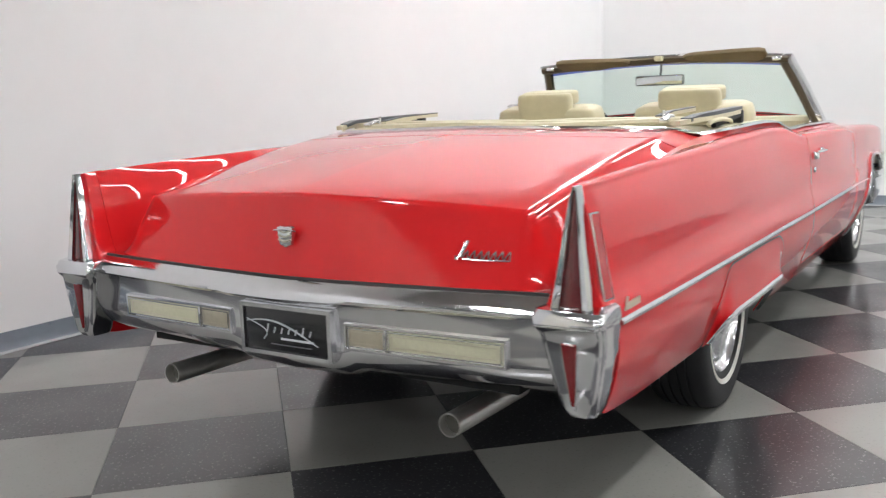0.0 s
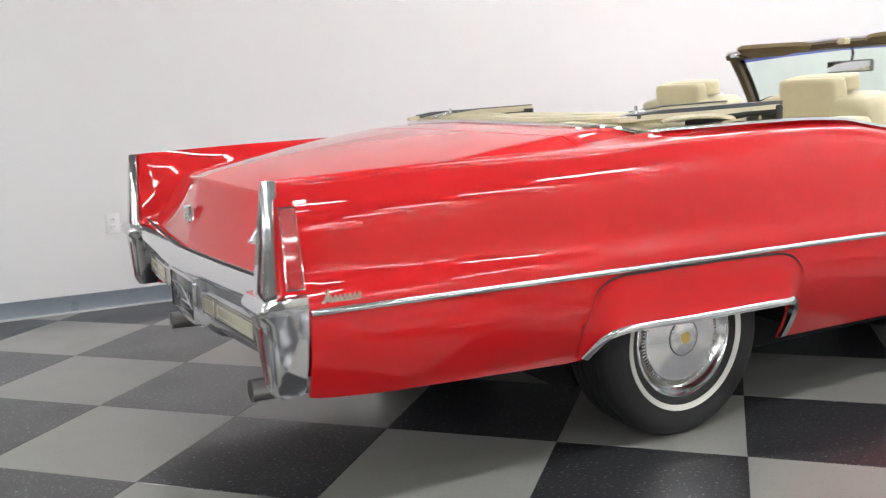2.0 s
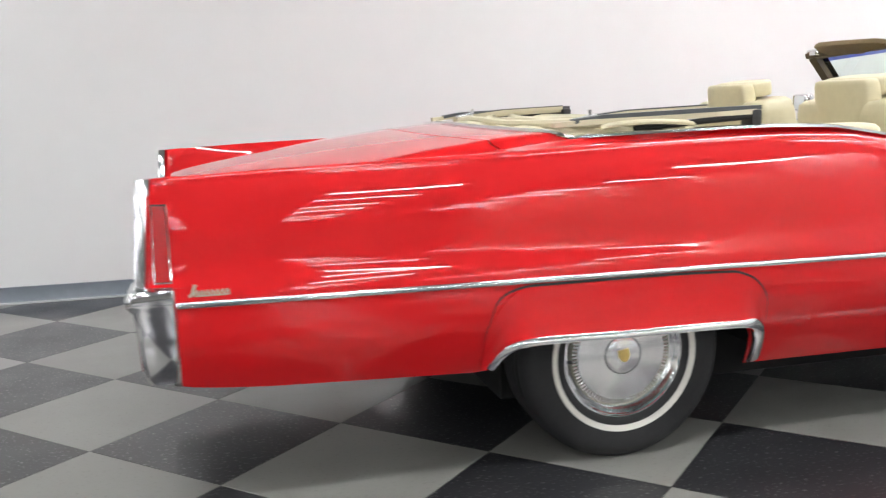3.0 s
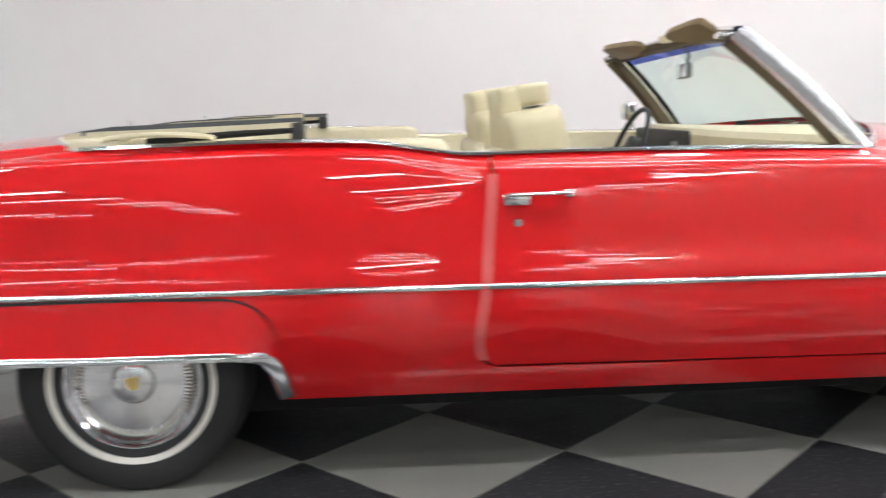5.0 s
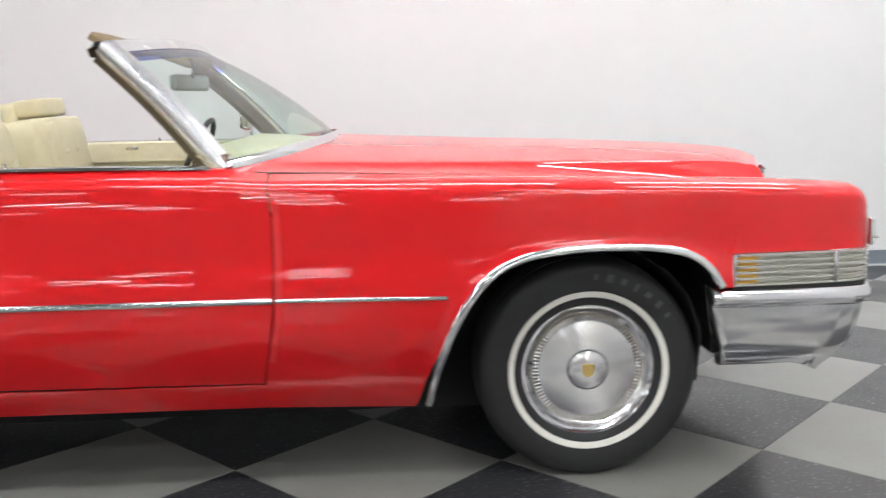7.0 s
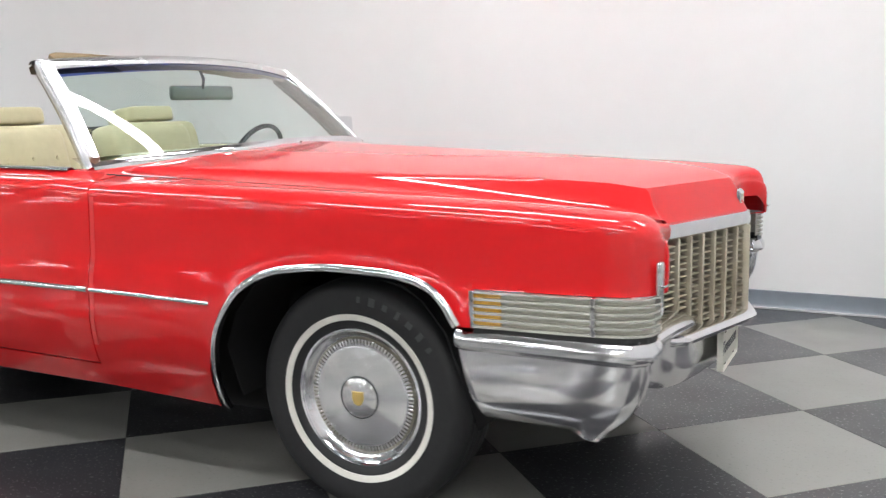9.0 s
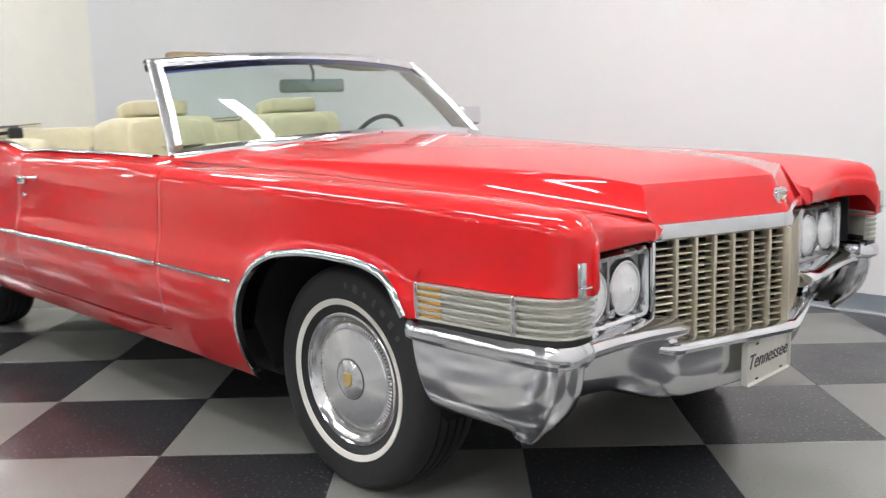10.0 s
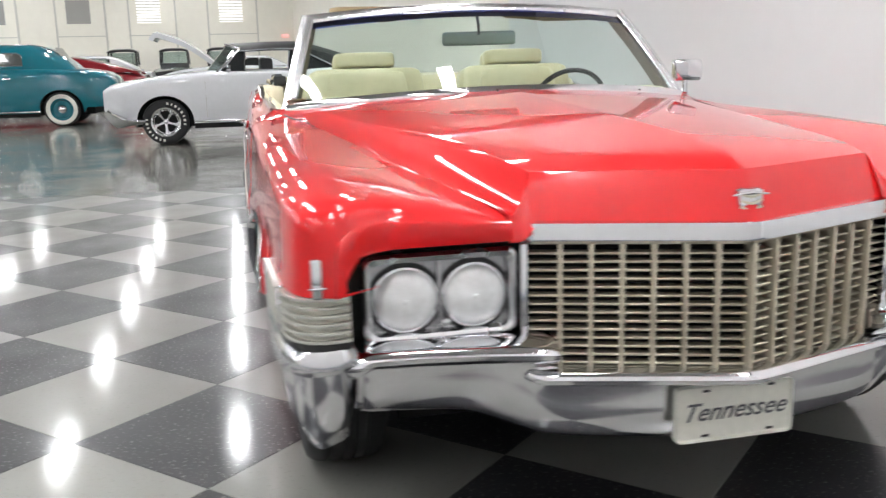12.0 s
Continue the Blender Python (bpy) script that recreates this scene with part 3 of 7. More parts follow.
def hood_front_x(y):
    return 4.172 - 0.405 * (math.sqrt(y * y + 0.0001) - 0.01)


rows = []
fr = [-1, -0.93, -0.86, -0.8, -0.75, -0.7, -0.67, -0.645, -0.62, -0.59, -0.55, -0.45, -0.35, -0.25, -0.15, -0.07, -0.03, -0.012]
fr = fr + [0] + [-f for f in reversed(fr)]
hood_us = [0, 0.015, 0.05] + steps(0.1, 0.9, 22) + [0.93, 0.955, 0.975, 0.988, 0.996, 1.0]


def hood_point(u, f):
    yk = crease_y(u)
    a = abs(f)
    kx = 2.4 + 1.68 * u
    for _ in range(5):
        x0 = cowl_x(seam_y(kx))
        kx = x0 + (4.08 - x0) * u
    ys = seam_y(kx) - 0.0015
    if a <= 0.62:
        t = a / 0.62
        y = yk * t
        z = centre_z(u) + (crease_z(u) - centre_z(u)) * (0.60 * t + 0.40 * t ** 3)
        xf = hood_front_x(y)
    else:
        t = (a - 0.62) / 0.38
        y = yk + (ys - yk) * t
        zs = seam_z(kx)
        drop = crease_z(u) - zs
        z = crease_z(u) - drop * (1 - (1 - t) ** 2.2)
        xf = 4.012 + 0.068 * t
    x0 = cowl_x(y)
    return (x0 + (xf - x0) * u, math.copysign(y, f) if f else 0.0, z)


rows = [[hood_point(u, f) for f in fr] for u in hood_us]
nose_rows = []
for k in range(1, 6):
    t = k / 5
    row = []
    for f, (x, y, z) in zip(fr, rows[-1]):
        if abs(f) <= 0.62:
            row.append((x + 0.056 * t ** 0.9, y * (1 + 0.04 * t), z + (0.802 - z) * t))
        else:
            q = (abs(f) - 0.62) / 0.38
            row.append((x + (0.056 * (1 - q) + 0.012) * t, y, z + ((0.802 + (0.771 - 0.802) * min(1.0, q * 2)) - z) * t))
    nose_rows.append(row)
bm = loft(rows + nose_rows)
loft([[(x - 0.006, y, z - 0.006) for x, y, z in row] for row in rows + nose_rows], bm=bm)
hood = part("hood", bm, RED, car, sharp=30)

pts = [(x, -seam_y(x) + 0.002, seam_z(x) - 0.0004) for x in steps(2.33, 2.75, 20)]
pair("hood_joint", tube(pts, [0.0040 - 0.0032 * k / 20 for k in range(21)], 6), SEAL, car, "dark joint between hood and fender")

# boot lid, tonneau panel and rear face
lid_z0 = curve([(0.0, 0.905), (0.06, 0.922), (0.3, 0.965), (0.6, 1.010), (0.85, 1.038), (1.0, 1.050)])
lid_z1 = curve([(0.0, 0.868), (0.06, 0.882), (0.3, 0.928), (0.6, 0.982), (0.85, 1.018), (1.0, 1.030)])


def arc_x(y):
    return -0.33 + 0.20 * (abs(y) / 0.83) ** 3


def lid_rear_x(y):
    return -1.362 + 0.03 * abs(y) / 0.70 + 0.07 * (abs(y) / 0.70) ** 1.8


def lid_point(u, f):
    a = abs(f)
    if a <= 0.86:
        t = a / 0.86
        y = (0.70 + 0.04 * u) * t
        z = lid_z0(u) + (lid_z1(u) - lid_z0(u)) * (0.6 * t + 0.4 * t ** 2.6)
    else:
        t = (a - 0.86) / 0.14
        kx = -1.30 + 0.98 * u
        y = (0.70 + 0.04 * u) + (seam_y(kx) - 0.007 - 0.70 - 0.04 * u) * t
        z = lid_z1(u) + (seam_z(kx) - lid_z1(u)) * t ** 0.8
    x0 = lid_rear_x(min(y, 0.75))
    return (x0 + (arc_x(y) - x0) * u, math.copysign(y, f) if f else 0.0, z)


ff = [-1, -0.965, -0.93, -0.9, -0.88, -0.86, -0.83, -0.75, -0.6, -0.45, -0.3, -0.2, -0.1, -0.04, -0.012]
ff = ff + [0] + [-f for f in reversed(ff)]
us = [0, 0.008, 0.02, 0.04, 0.07] + steps(0.1, 0.80, 16)
face = []
for t in (1.0, 0.86, 0.7, 0.54, 0.38, 0.24, 0.13, 0.05):
    row = []
    for f in ff:
        x, y, z = lid_point(0, f)
        foot = -1.478 + 0.042 * (abs(y) / 0.8) ** 1.1 + 0.050
        row.append((x + (foot - x) * t ** 0.9, y * (1 + 0.025 * t), z + (0.660 - z) * t))
    face.append(row)
part("boot_lid", thicken(loft(face + [[lid_point(u, f) for f in ff] for u in us]), 0.004), RED, car, sharp=75)
part("tonneau_panel", thicken(loft([[lid_point(u, f) for f in ff] for u in [0.806] + steps(0.82, 1.0, 6)]), 0.004), RED, car)

# black boxes that shut out light underneath and darken the joints
for c0, s0 in (((1.58, 0, 0.37), (3.85, 1.30, 0.44)), ((1.45, 0, 0.45), (1.9, 1.70, 0.30)), ((-0.86, 0, 0.57), (0.92, 1.36, 0.36)), ((3.2, 0, 0.70), (1.4, 0.82, 0.30)),
               ((3.79, 0, 0.50), (0.20, 1.78, 0.26)), ((2.40, 0, 0.60), (0.10, 1.80, 0.46)), ((1.05, 0, 0.60), (0.06, 1.80, 0.46))):
    part("underbody", box(c0, s0), BLACK, car, "black underside")
for x0, x1, z0, zt in ((2.84, 3.66, 0.27, 0.74), (-0.44, 0.41, 0.37, 0.62)):
    bm = bmesh.new()
    prof = []
    for k in range(13):
        a = math.pi * k / 12
        prof.append(((x0 + x1) / 2 - (x1 - x0) / 2 * math.cos(a), z0 + (zt - z0) * math.sin(a) ** 0.7))
    loft([[(x, -0.93 if z > 0.42 else -0.85, z) for x, z in prof], [(x, -0.60, z) for x, z in prof]], bm=bm)
    pair("wheel_arch_liner", thicken(bm, 0.004), BLACK, car, "black wheel arch liner")


# chrome strips along the flanks
def strip_along(points, height, out, name, mat=CHROME, label="thin chrome strip"):
    """A half-round strip on the skin; points: (x, z)."""
    rows = []
    for x, z in points:
        row = []
        for k in range(7):
            a = math.pi * k / 6
            zz = z + height / 2 * math.cos(a)
            row.append((x, -(side_y(x, zz) + 0.001 + out * math.sin(a)), zz))
        rows.append(row)
    return pair(name, loft(rows), mat, car, label)


trim_z = curve([(-1.35, 0.621), (0.0, 0.615), (1.03, 0.611), (2.38, 0.608), (2.87, 0.600)])
for a, b in ((-1.349, 1.024), (1.036, 2.375), (2.386, 2.872)):
    strip_along([(x, trim_z(x)) for x in steps(a, b, 40)], 0.019 if b < 2.5 else 0.014, 0.007, "side_moulding", label="thin ribbed chrome side strip")

# chrome lips of the wheel openings
def flare(x):
    """How far the rear wheel skirt stands out at its lower edge."""
    t = min(1.0, max(0.0, (0.475 - abs(x + 0.03)) / 0.11))
    return 0.006 + 0.036 * t * t * (3 - 2 * t)


def lip(points, broad, name):
    rows = []
    for i, (x, z) in enumerate(points):
        x1, z1 = points[min(i + 1, len(points) - 1)]
        x0, z0 = points[max(i - 1, 0)]
        d = Vector((x1 - x0, 0, z1 - z0)).normalized()
        nx, nz = -d.z, d.x
        y = side_y(x, z) + (flare(x) if x < 1 else 0.0)
        wide = min(1.0, max(0.0, (x - 0.33) / 0.07)) if x < 1 else 0.0
        w = broad * (1 + 1.1 * wide)
        rows.append([(x - nx * 0.004, -y + 0.015, z - nz * 0.004), (x - nx * 0.004, -y - 0.006, z - nz * 0.004), (x + nx * w * 0.5, -y - 0.009, z + nz * w * 0.5), (x + nx * w, -y - 0.001, z + nz * w)])
    return pair(name, loft(rows), CHROME, car, "chrome wheel opening lip", sharp=60)


def resampled(points, n):
    ps = [Vector(p) for p in points]
    ls = [0.0]
    for a, b in zip(ps, ps[1:]):
        ls.append(ls[-1] + (b - a).length)
    fx = curve(list(zip(ls, [p[0] for p in ps])))
    fz = curve(list(zip(ls, [p[1] for p in ps])))
    return [(fx(s), fz(s)) for s in steps(0, ls[-1], n)]


lip(resampled([(2.820, 0.238), (2.842, 0.35), (2.88, 0.472), (2.932, 0.575), (2.999, 0.652), (3.06, 0.688), (3.131, 0.709), (3.296, 0.724), (3.45, 0.720), (3.545, 0.706), (3.60, 0.685), (3.64, 0.650), (3.66, 0.620), (3.672, 0.600)], 60), 0.016, "wheel_lip")
lip(resampled([(-0.47, 0.345), (-0.455, 0.375), (-0.436, 0.405), (-0.402, 0.426), (-0.34, 0.432), (-0.08, 0.427), (0.30, 0.425), (0.365, 0.416), (0.40, 0.385), (0.420, 0.32), (0.428, 0.268)], 60), 0.018, "wheel_lip")
# raised flare above the rear opening
rows = []
for x in steps(-0.50, 0.43, 50):
    zb = rear_arch(x) + 0.004
    top = 0.60 - 0.11 * max(0.0, (abs(x + 0.03) - 0.33) / 0.13) ** 2.0
    top = max(top, zb + 0.02)
    row = []
    for k in range(13):
        t = k / 12
        z = zb + (top - zb) * t
        lift = flare(x) * (1 - t) ** 2.4 + 0.0035 * t
        row.append((x, -(side_y(x, z) + lift), z))
    row.append((x, -(side_y(x, top) - 0.001), top + 0.003))
    rows.append(row)
pair("wheel_skirt", loft(rows), RED, car, "red removable rear wheel skirt")
seam = [(-0.505, 0.35), (-0.50, 0.45), (-0.487, 0.50), (-0.467, 0.56), (-0.42, 0.592), (-0.36, 0.603), (-0.066, 0.604), (0.294, 0.597), (0.36, 0.578), (0.40, 0.545), (0.425, 0.50), (0.437, 0.43)]
rows = [[(x, -side_y(x, z) - 0.0055, z) for z in (z0 - 0.0038, z0 + 0.0038)] for x, z0 in resampled(seam, 60)]
pair("skirt_joint", loft(rows), SEAL, car, "dark joint line round the wheel skirt")

# belt mouldings
belt = []
for x in steps(-0.12, 2.2, 60):
    belt.append((x, seam_y(x), seam_z(x)))
rear_arc = [(arc_x(y), y, lid_point(1.0, min(1.0, y / 0.74 * 0.86))[2]) for y in steps(0.0, 0.80, 16)]
path = rear_arc + belt
rows = [[(x, -y + dy, z + dz) for dy, dz in ((-0.016, -0.002), (-0.014, 0.006), (0.0, 0.009), (0.012, 0.005), (0.014, -0.012))] for x, y, z in path]
pair("belt_moulding", loft(rows), CHROME, car, "chrome moulding round the cockpit")
rows = [[(x, -y + 0.013, z + 0.004), (x + (0.06 if x < -0.1 else 0), -y + 0.05, z - 0.004), (x + (0.07 if x < -0.1 else 0), -y + 0.06, z - 0.09)] for x, y, z in path]
pair("cockpit_lining", loft(rows), CREAMVINYL, car, "cream vinyl cockpit edge")


# ---- wheels ----
def wheel(label):
    e = new("wheel")
    e.parent = car
    tagged(e, label)
    half = [(0.19, 0.080), (0.205, 0.096), (0.225, 0.105), (0.26, 0.112), (0.30, 0.114), (0.322, 0.107), (0.334, 0.094), (0.342, 0.075), (0.343, 0.055), (0.336, 0.053), (0.336, 0.047), (0.344, 0.045), (0.345, 0.022), (0.337, 0.020), (0.337, 0.014), (0.345, 0.012)]
    prof = half + [(r, -o) for r, o in reversed(half)]
    part("tyre", lathe(prof, 72, bm=None), RUBBER, e, "black tyre with a thin white ring")
    part("whitewall", lathe([(0.2285, 0.1050), (0.2288, 0.1078), (0.238, 0.1110), (0.2468, 0.1128), (0.2472, 0.1095)], 72), WHITEWALL, e, "white sidewall ring")
    ring = part("rim", lathe([(0.209, 0.082), (0.2075, 0.094), (0.203, 0.099), (0.200, 0.099), (0.198, 0.0965), (0.195, 0.097), (0.192, 0.094)], 72), CHROME, e, "chrome trim ring")
    part("dish", lathe([(0.192, 0.094), (0.186, 0.084), (0.180, 0.0765), (0.174, 0.072)], 72), SATIN, ring, "smooth steel dish")
    cap = part("hubcap", lathe([(0.153, 0.070), (0.152, 0.080), (0.149, 0.084), (0.145, 0.085), (0.10, 0.090), (0.0605, 0.094), (0.0595, 0.0915), (0.0585, 0.096), (0.05, 0.100), (0.02, 0.103), (0.0, 0.1035)], 72), BRUSHED, e, "radially brushed steel hubcap")
    part("centre_ring", lathe([(0.0640, 0.0905), (0.0632, 0.0948), (0.0606, 0.0952), (0.0598, 0.0915)], 48), GREYSEAL, cap, "dark ring round the centre disc")
    part("slot_ring", lathe([(0.180, 0.0755), (0.175, 0.071), (0.160, 0.066), (0.150, 0.068)], 72), TAUPE, cap, "dull slotted ring")
    rib_me = None
    for k in range(90):
        a = 2 * math.pi * k / 90
        if rib_me is None:
            rib = part("rib", box((0.160, 0.0735, 0), (0.016, 0.011, 0.0066), 0.001, seg=1), CHROME, cap)
            rib_me = rib.data
        else:
            rib = new("rib", rib_me)
            rib.parent = cap
        rib.rotation_euler = (0, -a, 0)
    bm = bmesh.new()
    prof = [(-0.016, 0.018), (0.016, 0.018), (0.017, -0.002), (0.010, -0.016), (0.0, -0.021), (-0.010, -0.016), (-0.017, -0.002)]
    loft([[(x * 1.2, 0.101, z * 1.15) for x, z in prof], [(x, 0.1065, z) for x, z in prof]], close_v=True, cap=True, bm=bm)
    part("crest", bm, GOLD, cap, "gold shield crest")
    for k in range(7):
        bar = part("raised_mark", box((0.292, 0.1135, 0), (0.018 + 0.006 * (k % 2), 0.0015, 0.012 + 0.004 * (k % 3)), 0.0005, seg=1), GREYMARK, e, "faint raised mark")
        bar.rotation_euler = (0, radians(-145 + 8.5 * k), 0)
    part("lug", lathe([(0.0, 0.085), (0.006, 0.085), (0.006, 0.06)], 10), SEAL, cap, "dark valve opening").location = (0.168, -0.012, 0.02)
    return e


w = wheel("black whitewall wheel with a brushed steel hubcap")
w.matrix_basis = pose(-0.01, -0.775, 0.330, 0, 12, 180)
copy_thing(w, pose(3.305, -0.803, 0.335, 0, 0, 180))
copy_thing(w, pose(-0.01, 0.775, 0.324, 0, 40, 0))
copy_thing(w, pose(3.305, 0.803, 0.330, 0, 75, 0))


# ---- tail of the car ----
def swept(path, sec, name, mat, label="", scale_z=None, sharp=40.0, caps=True):
    """A bar along a plan path [(x, y, nx, ny, top, bottom)]; sec: (outwards, height 0 to 1)."""
    rows = []
    for x, y, nx, ny, zt, zb in path:
        rows.append([(x + nx * o, y + ny * o, zb + (zt - zb) * h) for o, h in sec])
    bm = loft(rows)
    if caps:
        for row in (bm.verts[: len(sec)], bm.verts[-len(sec):]):
            bm.faces.new(row)
    return bm


# red fin ends behind the quarter panels
rows = []
for x in (-1.326, -1.345, -1.36, -1.375, -1.39, -1.41, -1.428):
    k = (-1.326 - x) / 0.102
    rows.append([(px + 0.022 * k * (pz - 0.66) / 0.29, -py - 0.003, pz + (0.002 if pz > 0.9 else 0)) for px, py, pz in section(x, 0.668)])
bm = thicken(loft(rows), 0.004)
bm.faces.new([bm.verts.new(p) for p in rows[-1]])
pair("fin_end", bm, RED, car, "red fin end panel")

# chrome-framed tail lenses in the fins
def tri_ring(pts, grow, x):
    c = Vector((sum(p[0] for p in pts) / len(pts), sum(p[1] for p in pts) / len(pts)))
    return [(x + 0.022 * (p[1] - 0.66) / 0.29, c.x + (p[0] - c.x) * grow[0], c.y + (p[1] - c.y) * grow[1]) for p in pts]


fin_pts = [(-0.928, 0.655), (-0.916, 0.74), (-0.905, 0.83), (-0.893, 0.92), (-0.888, 0.950), (-0.880, 0.950), (-0.872, 0.92), (-0.858, 0.83), (-0.845, 0.74), (-0.832, 0.655)]
wide, slim = (1.12, 1.012), (0.62, 0.93)
bm = loft([tri_ring(fin_pts, wide, -1.420), tri_ring(fin_pts, wide, -1.447), tri_ring(fin_pts, (1.0, 1.0), -1.456), tri_ring(fin_pts, slim, -1.451), tri_ring(fin_pts, slim, -1.435)], close_v=True)
for side, ob in enumerate(pair("tail_light_frame", bm, CHROME, car, "chrome frame of the fin tail light")):
    bm = bmesh.new()
    pts = tri_ring(fin_pts, (0.64, 0.93), -1.441)
    mid = [(x - 0.006, y * 1.0, z) for x, y, z in tri_ring(fin_pts, (0.3, 0.9), -1.441)]
    loft([pts, mid], close_v=True, bm=bm)
    bm.faces.new(bm.verts[len(pts):])
    if side:
        for v in bm.verts:
            v.co.y = -v.co.y
    part("tail_lens", bm, DARKRED, ob, "dark red tail lens")

# chrome pods under the fins
def pod_ring(x0, x1, y0, y1, z, r=0.02):
    ring = []
    for cx, cy, a0 in ((x0 + r, y1 + r, 180), (x1 - 0.004, y1 + 0.004, 270), (x1 - 0.004, y0 - 0.004, 0), (x0 + r, y0 - r, 90)):
        rr = r if cx < (x0 + x1) / 2 else 0.004
        for k in range(4):
            a = radians(a0 + 30 * k)
            ring.append((cx + rr * math.cos(a), cy + rr * math.sin(a), z))
    return ring


pod_rows = [pod_ring(-1.43, -1.356, -0.82, -0.955, 0.672), pod_ring(-1.468, -1.355, -0.795, -0.966, 0.664), pod_ring(-1.480, -1.355, -0.788, -0.970, 0.645), pod_ring(-1.480, -1.355, -0.790, -0.969, 0.624),
            pod_ring(-1.462, -1.355, -0.802, -0.966, 0.604), pod_ring(-1.458, -1.356, -0.812, -0.963, 0.56), pod_ring(-1.452, -1.358, -0.832, -0.950, 0.48), pod_ring(-1.446, -1.360, -0.850, -0.936, 0.42), pod_ring(-1.436, -1.364, -0.858, -0.928, 0.402)]
for side, ob in enumerate(pair("bumper_end", loft(pod_rows, close_v=True, cap=True), CHROME, car, "chrome bumper end under the fin")):
    lens = [(-0.902, 0.592), (-0.898, 0.52), (-0.892, 0.44), (-0.889, 0.425), (-0.884, 0.425), (-0.879, 0.44), (-0.866, 0.52), (-0.856, 0.592)]
    for grow, xx, nm, mt in (((1.18, 1.06), 0.0, "lens_frame", CHROME), ((0.86, 0.92), 0.004, "lower_lens", REDLENS)):
        c = Vector((-0.882, 0.51))
        def at(p, g, out):
            z = c.y + (p[1] - c.y) * g[1]
            return (-1.4445 - 0.012 * (z - 0.42) / 0.17 - out - xx, c.x + (p[0] - c.x) * g[0], z)
        bm = loft([[at(p, grow, -0.006) for p in lens], [at(p, grow, 0.002) for p in lens], [at(p, (grow[0] * 0.9, grow[1] * 0.97), 0.004) for p in lens]], close_v=True)
        bm.faces.new(bm.verts[-len(lens):])
        if side:
            for v in bm.verts:
                v.co.y = -v.co.y
        part(nm, bm, mt, ob, "red lower tail lens" if mt is REDLENS else "")

# main bar of the rear bumper, slightly peaked in plan
def rear_x(y):
    return -1.478 + 0.042 * (abs(y) / 0.8) ** 1.1


path = [(rear_x(y), y, -1, 0, 0.676 + 0.010 * (abs(y) / 0.8) ** 2, 0.412 - (0.016 if abs(y) < 0.21 else 0.0) + 0.018 * (abs(y) / 0.8)) for y in [-0.845, -0.82, -0.79] + steps(-0.75, 0.75, 40) + [0.79, 0.82, 0.845]]
sec = [(-0.10, 1.0), (-0.056, 1.0), (-0.046, 0.99), (-0.030, 0.955), (-0.012, 0.91), (0.002, 0.865), (0.008, 0.825), (0.008, 0.795), (0.0, 0.765), (-0.022, 0.755), (-0.03, 0.74), (-0.034, 0.66), (-0.038, 0.45), (-0.037, 0.28), (-0.040, 0.22), (-0.050, 0.13), (-0.068, 0.05), (-0.095, -0.02), (-0.13, -0.05)]
rear_bumper = part("rear_bumper", swept(path, sec, "rear_bumper", CHROME), CHROME, car, "long chrome rear bumper", sharp=30)
part("bumper_seal", swept([(rear_x(y) + 0.047, y, -1, 0, 0.6765 + 0.010 * (abs(y) / 0.8) ** 2, 0.668) for y in steps(-0.80, 0.80, 20)], [(0, 1), (0.006, 1), (0.008, 0.5), (0.006, 0.0)], "", SEAL), SEAL, car, "dark strip above the rear bumper")


def frame_ring(y0, y1, z0, z1, x, depth, wdt):
    """A flat rectangular frame that faces backwards."""
    out = [(y0, z0), (y1, z0), (y1, z1), (y0, z1)]
    inn = [(y0 + wdt, z0 + wdt), (y1 - wdt, z0 + wdt), (y1 - wdt, z1 - wdt), (y0 + wdt, z1 - wdt)]
    return loft([[(x + depth, y, z) for y, z in out], [(x, y, z) for y, z in out], [(x, y, z) for y, z in inn], [(x + depth, y, z) for y, z in inn]], close_v=True)


for sgn in (-1, 1):
    tilt = Matrix.Rotation(radians(2.6) * -sgn, 3, "Z")
    e = part("reversing_light", frame_ring(-0.243, 0.243, -0.038, 0.038, -0.008, 0.022, 0.007), CHROME, rear_bumper, "framed cream reversing light")
    e.location = (-1.4205, sgn * 0.452, 0.523)
    e.rotation_euler = (0, 0, radians(2.6) * -sgn)
    inner = -sgn
    y_in, y_out = inner * 0.232, inner * 0.112
    lo, hi = min(y_in, y_out), max(y_in, y_out)
    part("small_lens", box((0.001, (lo + hi) / 2, 0), (0.012, hi - lo, 0.056), 0.002), GOLDTRIM, e, "dull tan reflector")
    a, b2 = (-0.232, 0.104) if sgn < 0 else (-0.104, 0.232)
    part("large_lens", box((0.001, (a + b2) / 2, 0), (0.012, b2 - a, 0.056), 0.002), CREAMLENS, e, "ribbed cream lens")
    for c0, c1 in ((lo, hi), (a, b2)):
        part("lens_line", frame_ring(c0 + 0.002, c1 - 0.002, -0.0265, 0.0265, -0.0075, 0.006, 0.003), CHROME, e)
        part("lens_line", frame_ring(c0 + 0.014, c1 - 0.014, -0.016, 0.016, -0.0062, 0.004, 0.0018), GOLDTRIM, e)
    part("divider", box((-0.004, inner * 0.108, 0), (0.012, 0.006, 0.062), 0.001), CHROME, e)
plate = part("number_plate", box((-1.462, -0.012, 0.519), (0.006, 0.305, 0.136), 0.006), BLACKPLATE, car, "black dealer plate with a silver swirl")
sw = [(-1.4665, 0.13 - 0.26 * t, 0.527 + 0.030 * math.sin(3.1 * t + 0.4) - 0.03 * t) for t in steps(0, 1, 16)]
part("swirl", tube(sw, [0.0015 + 0.002 * math.sin(math.pi * i / 16) for i in range(17)], 6, flat=0.8), SILVERINK, plate)
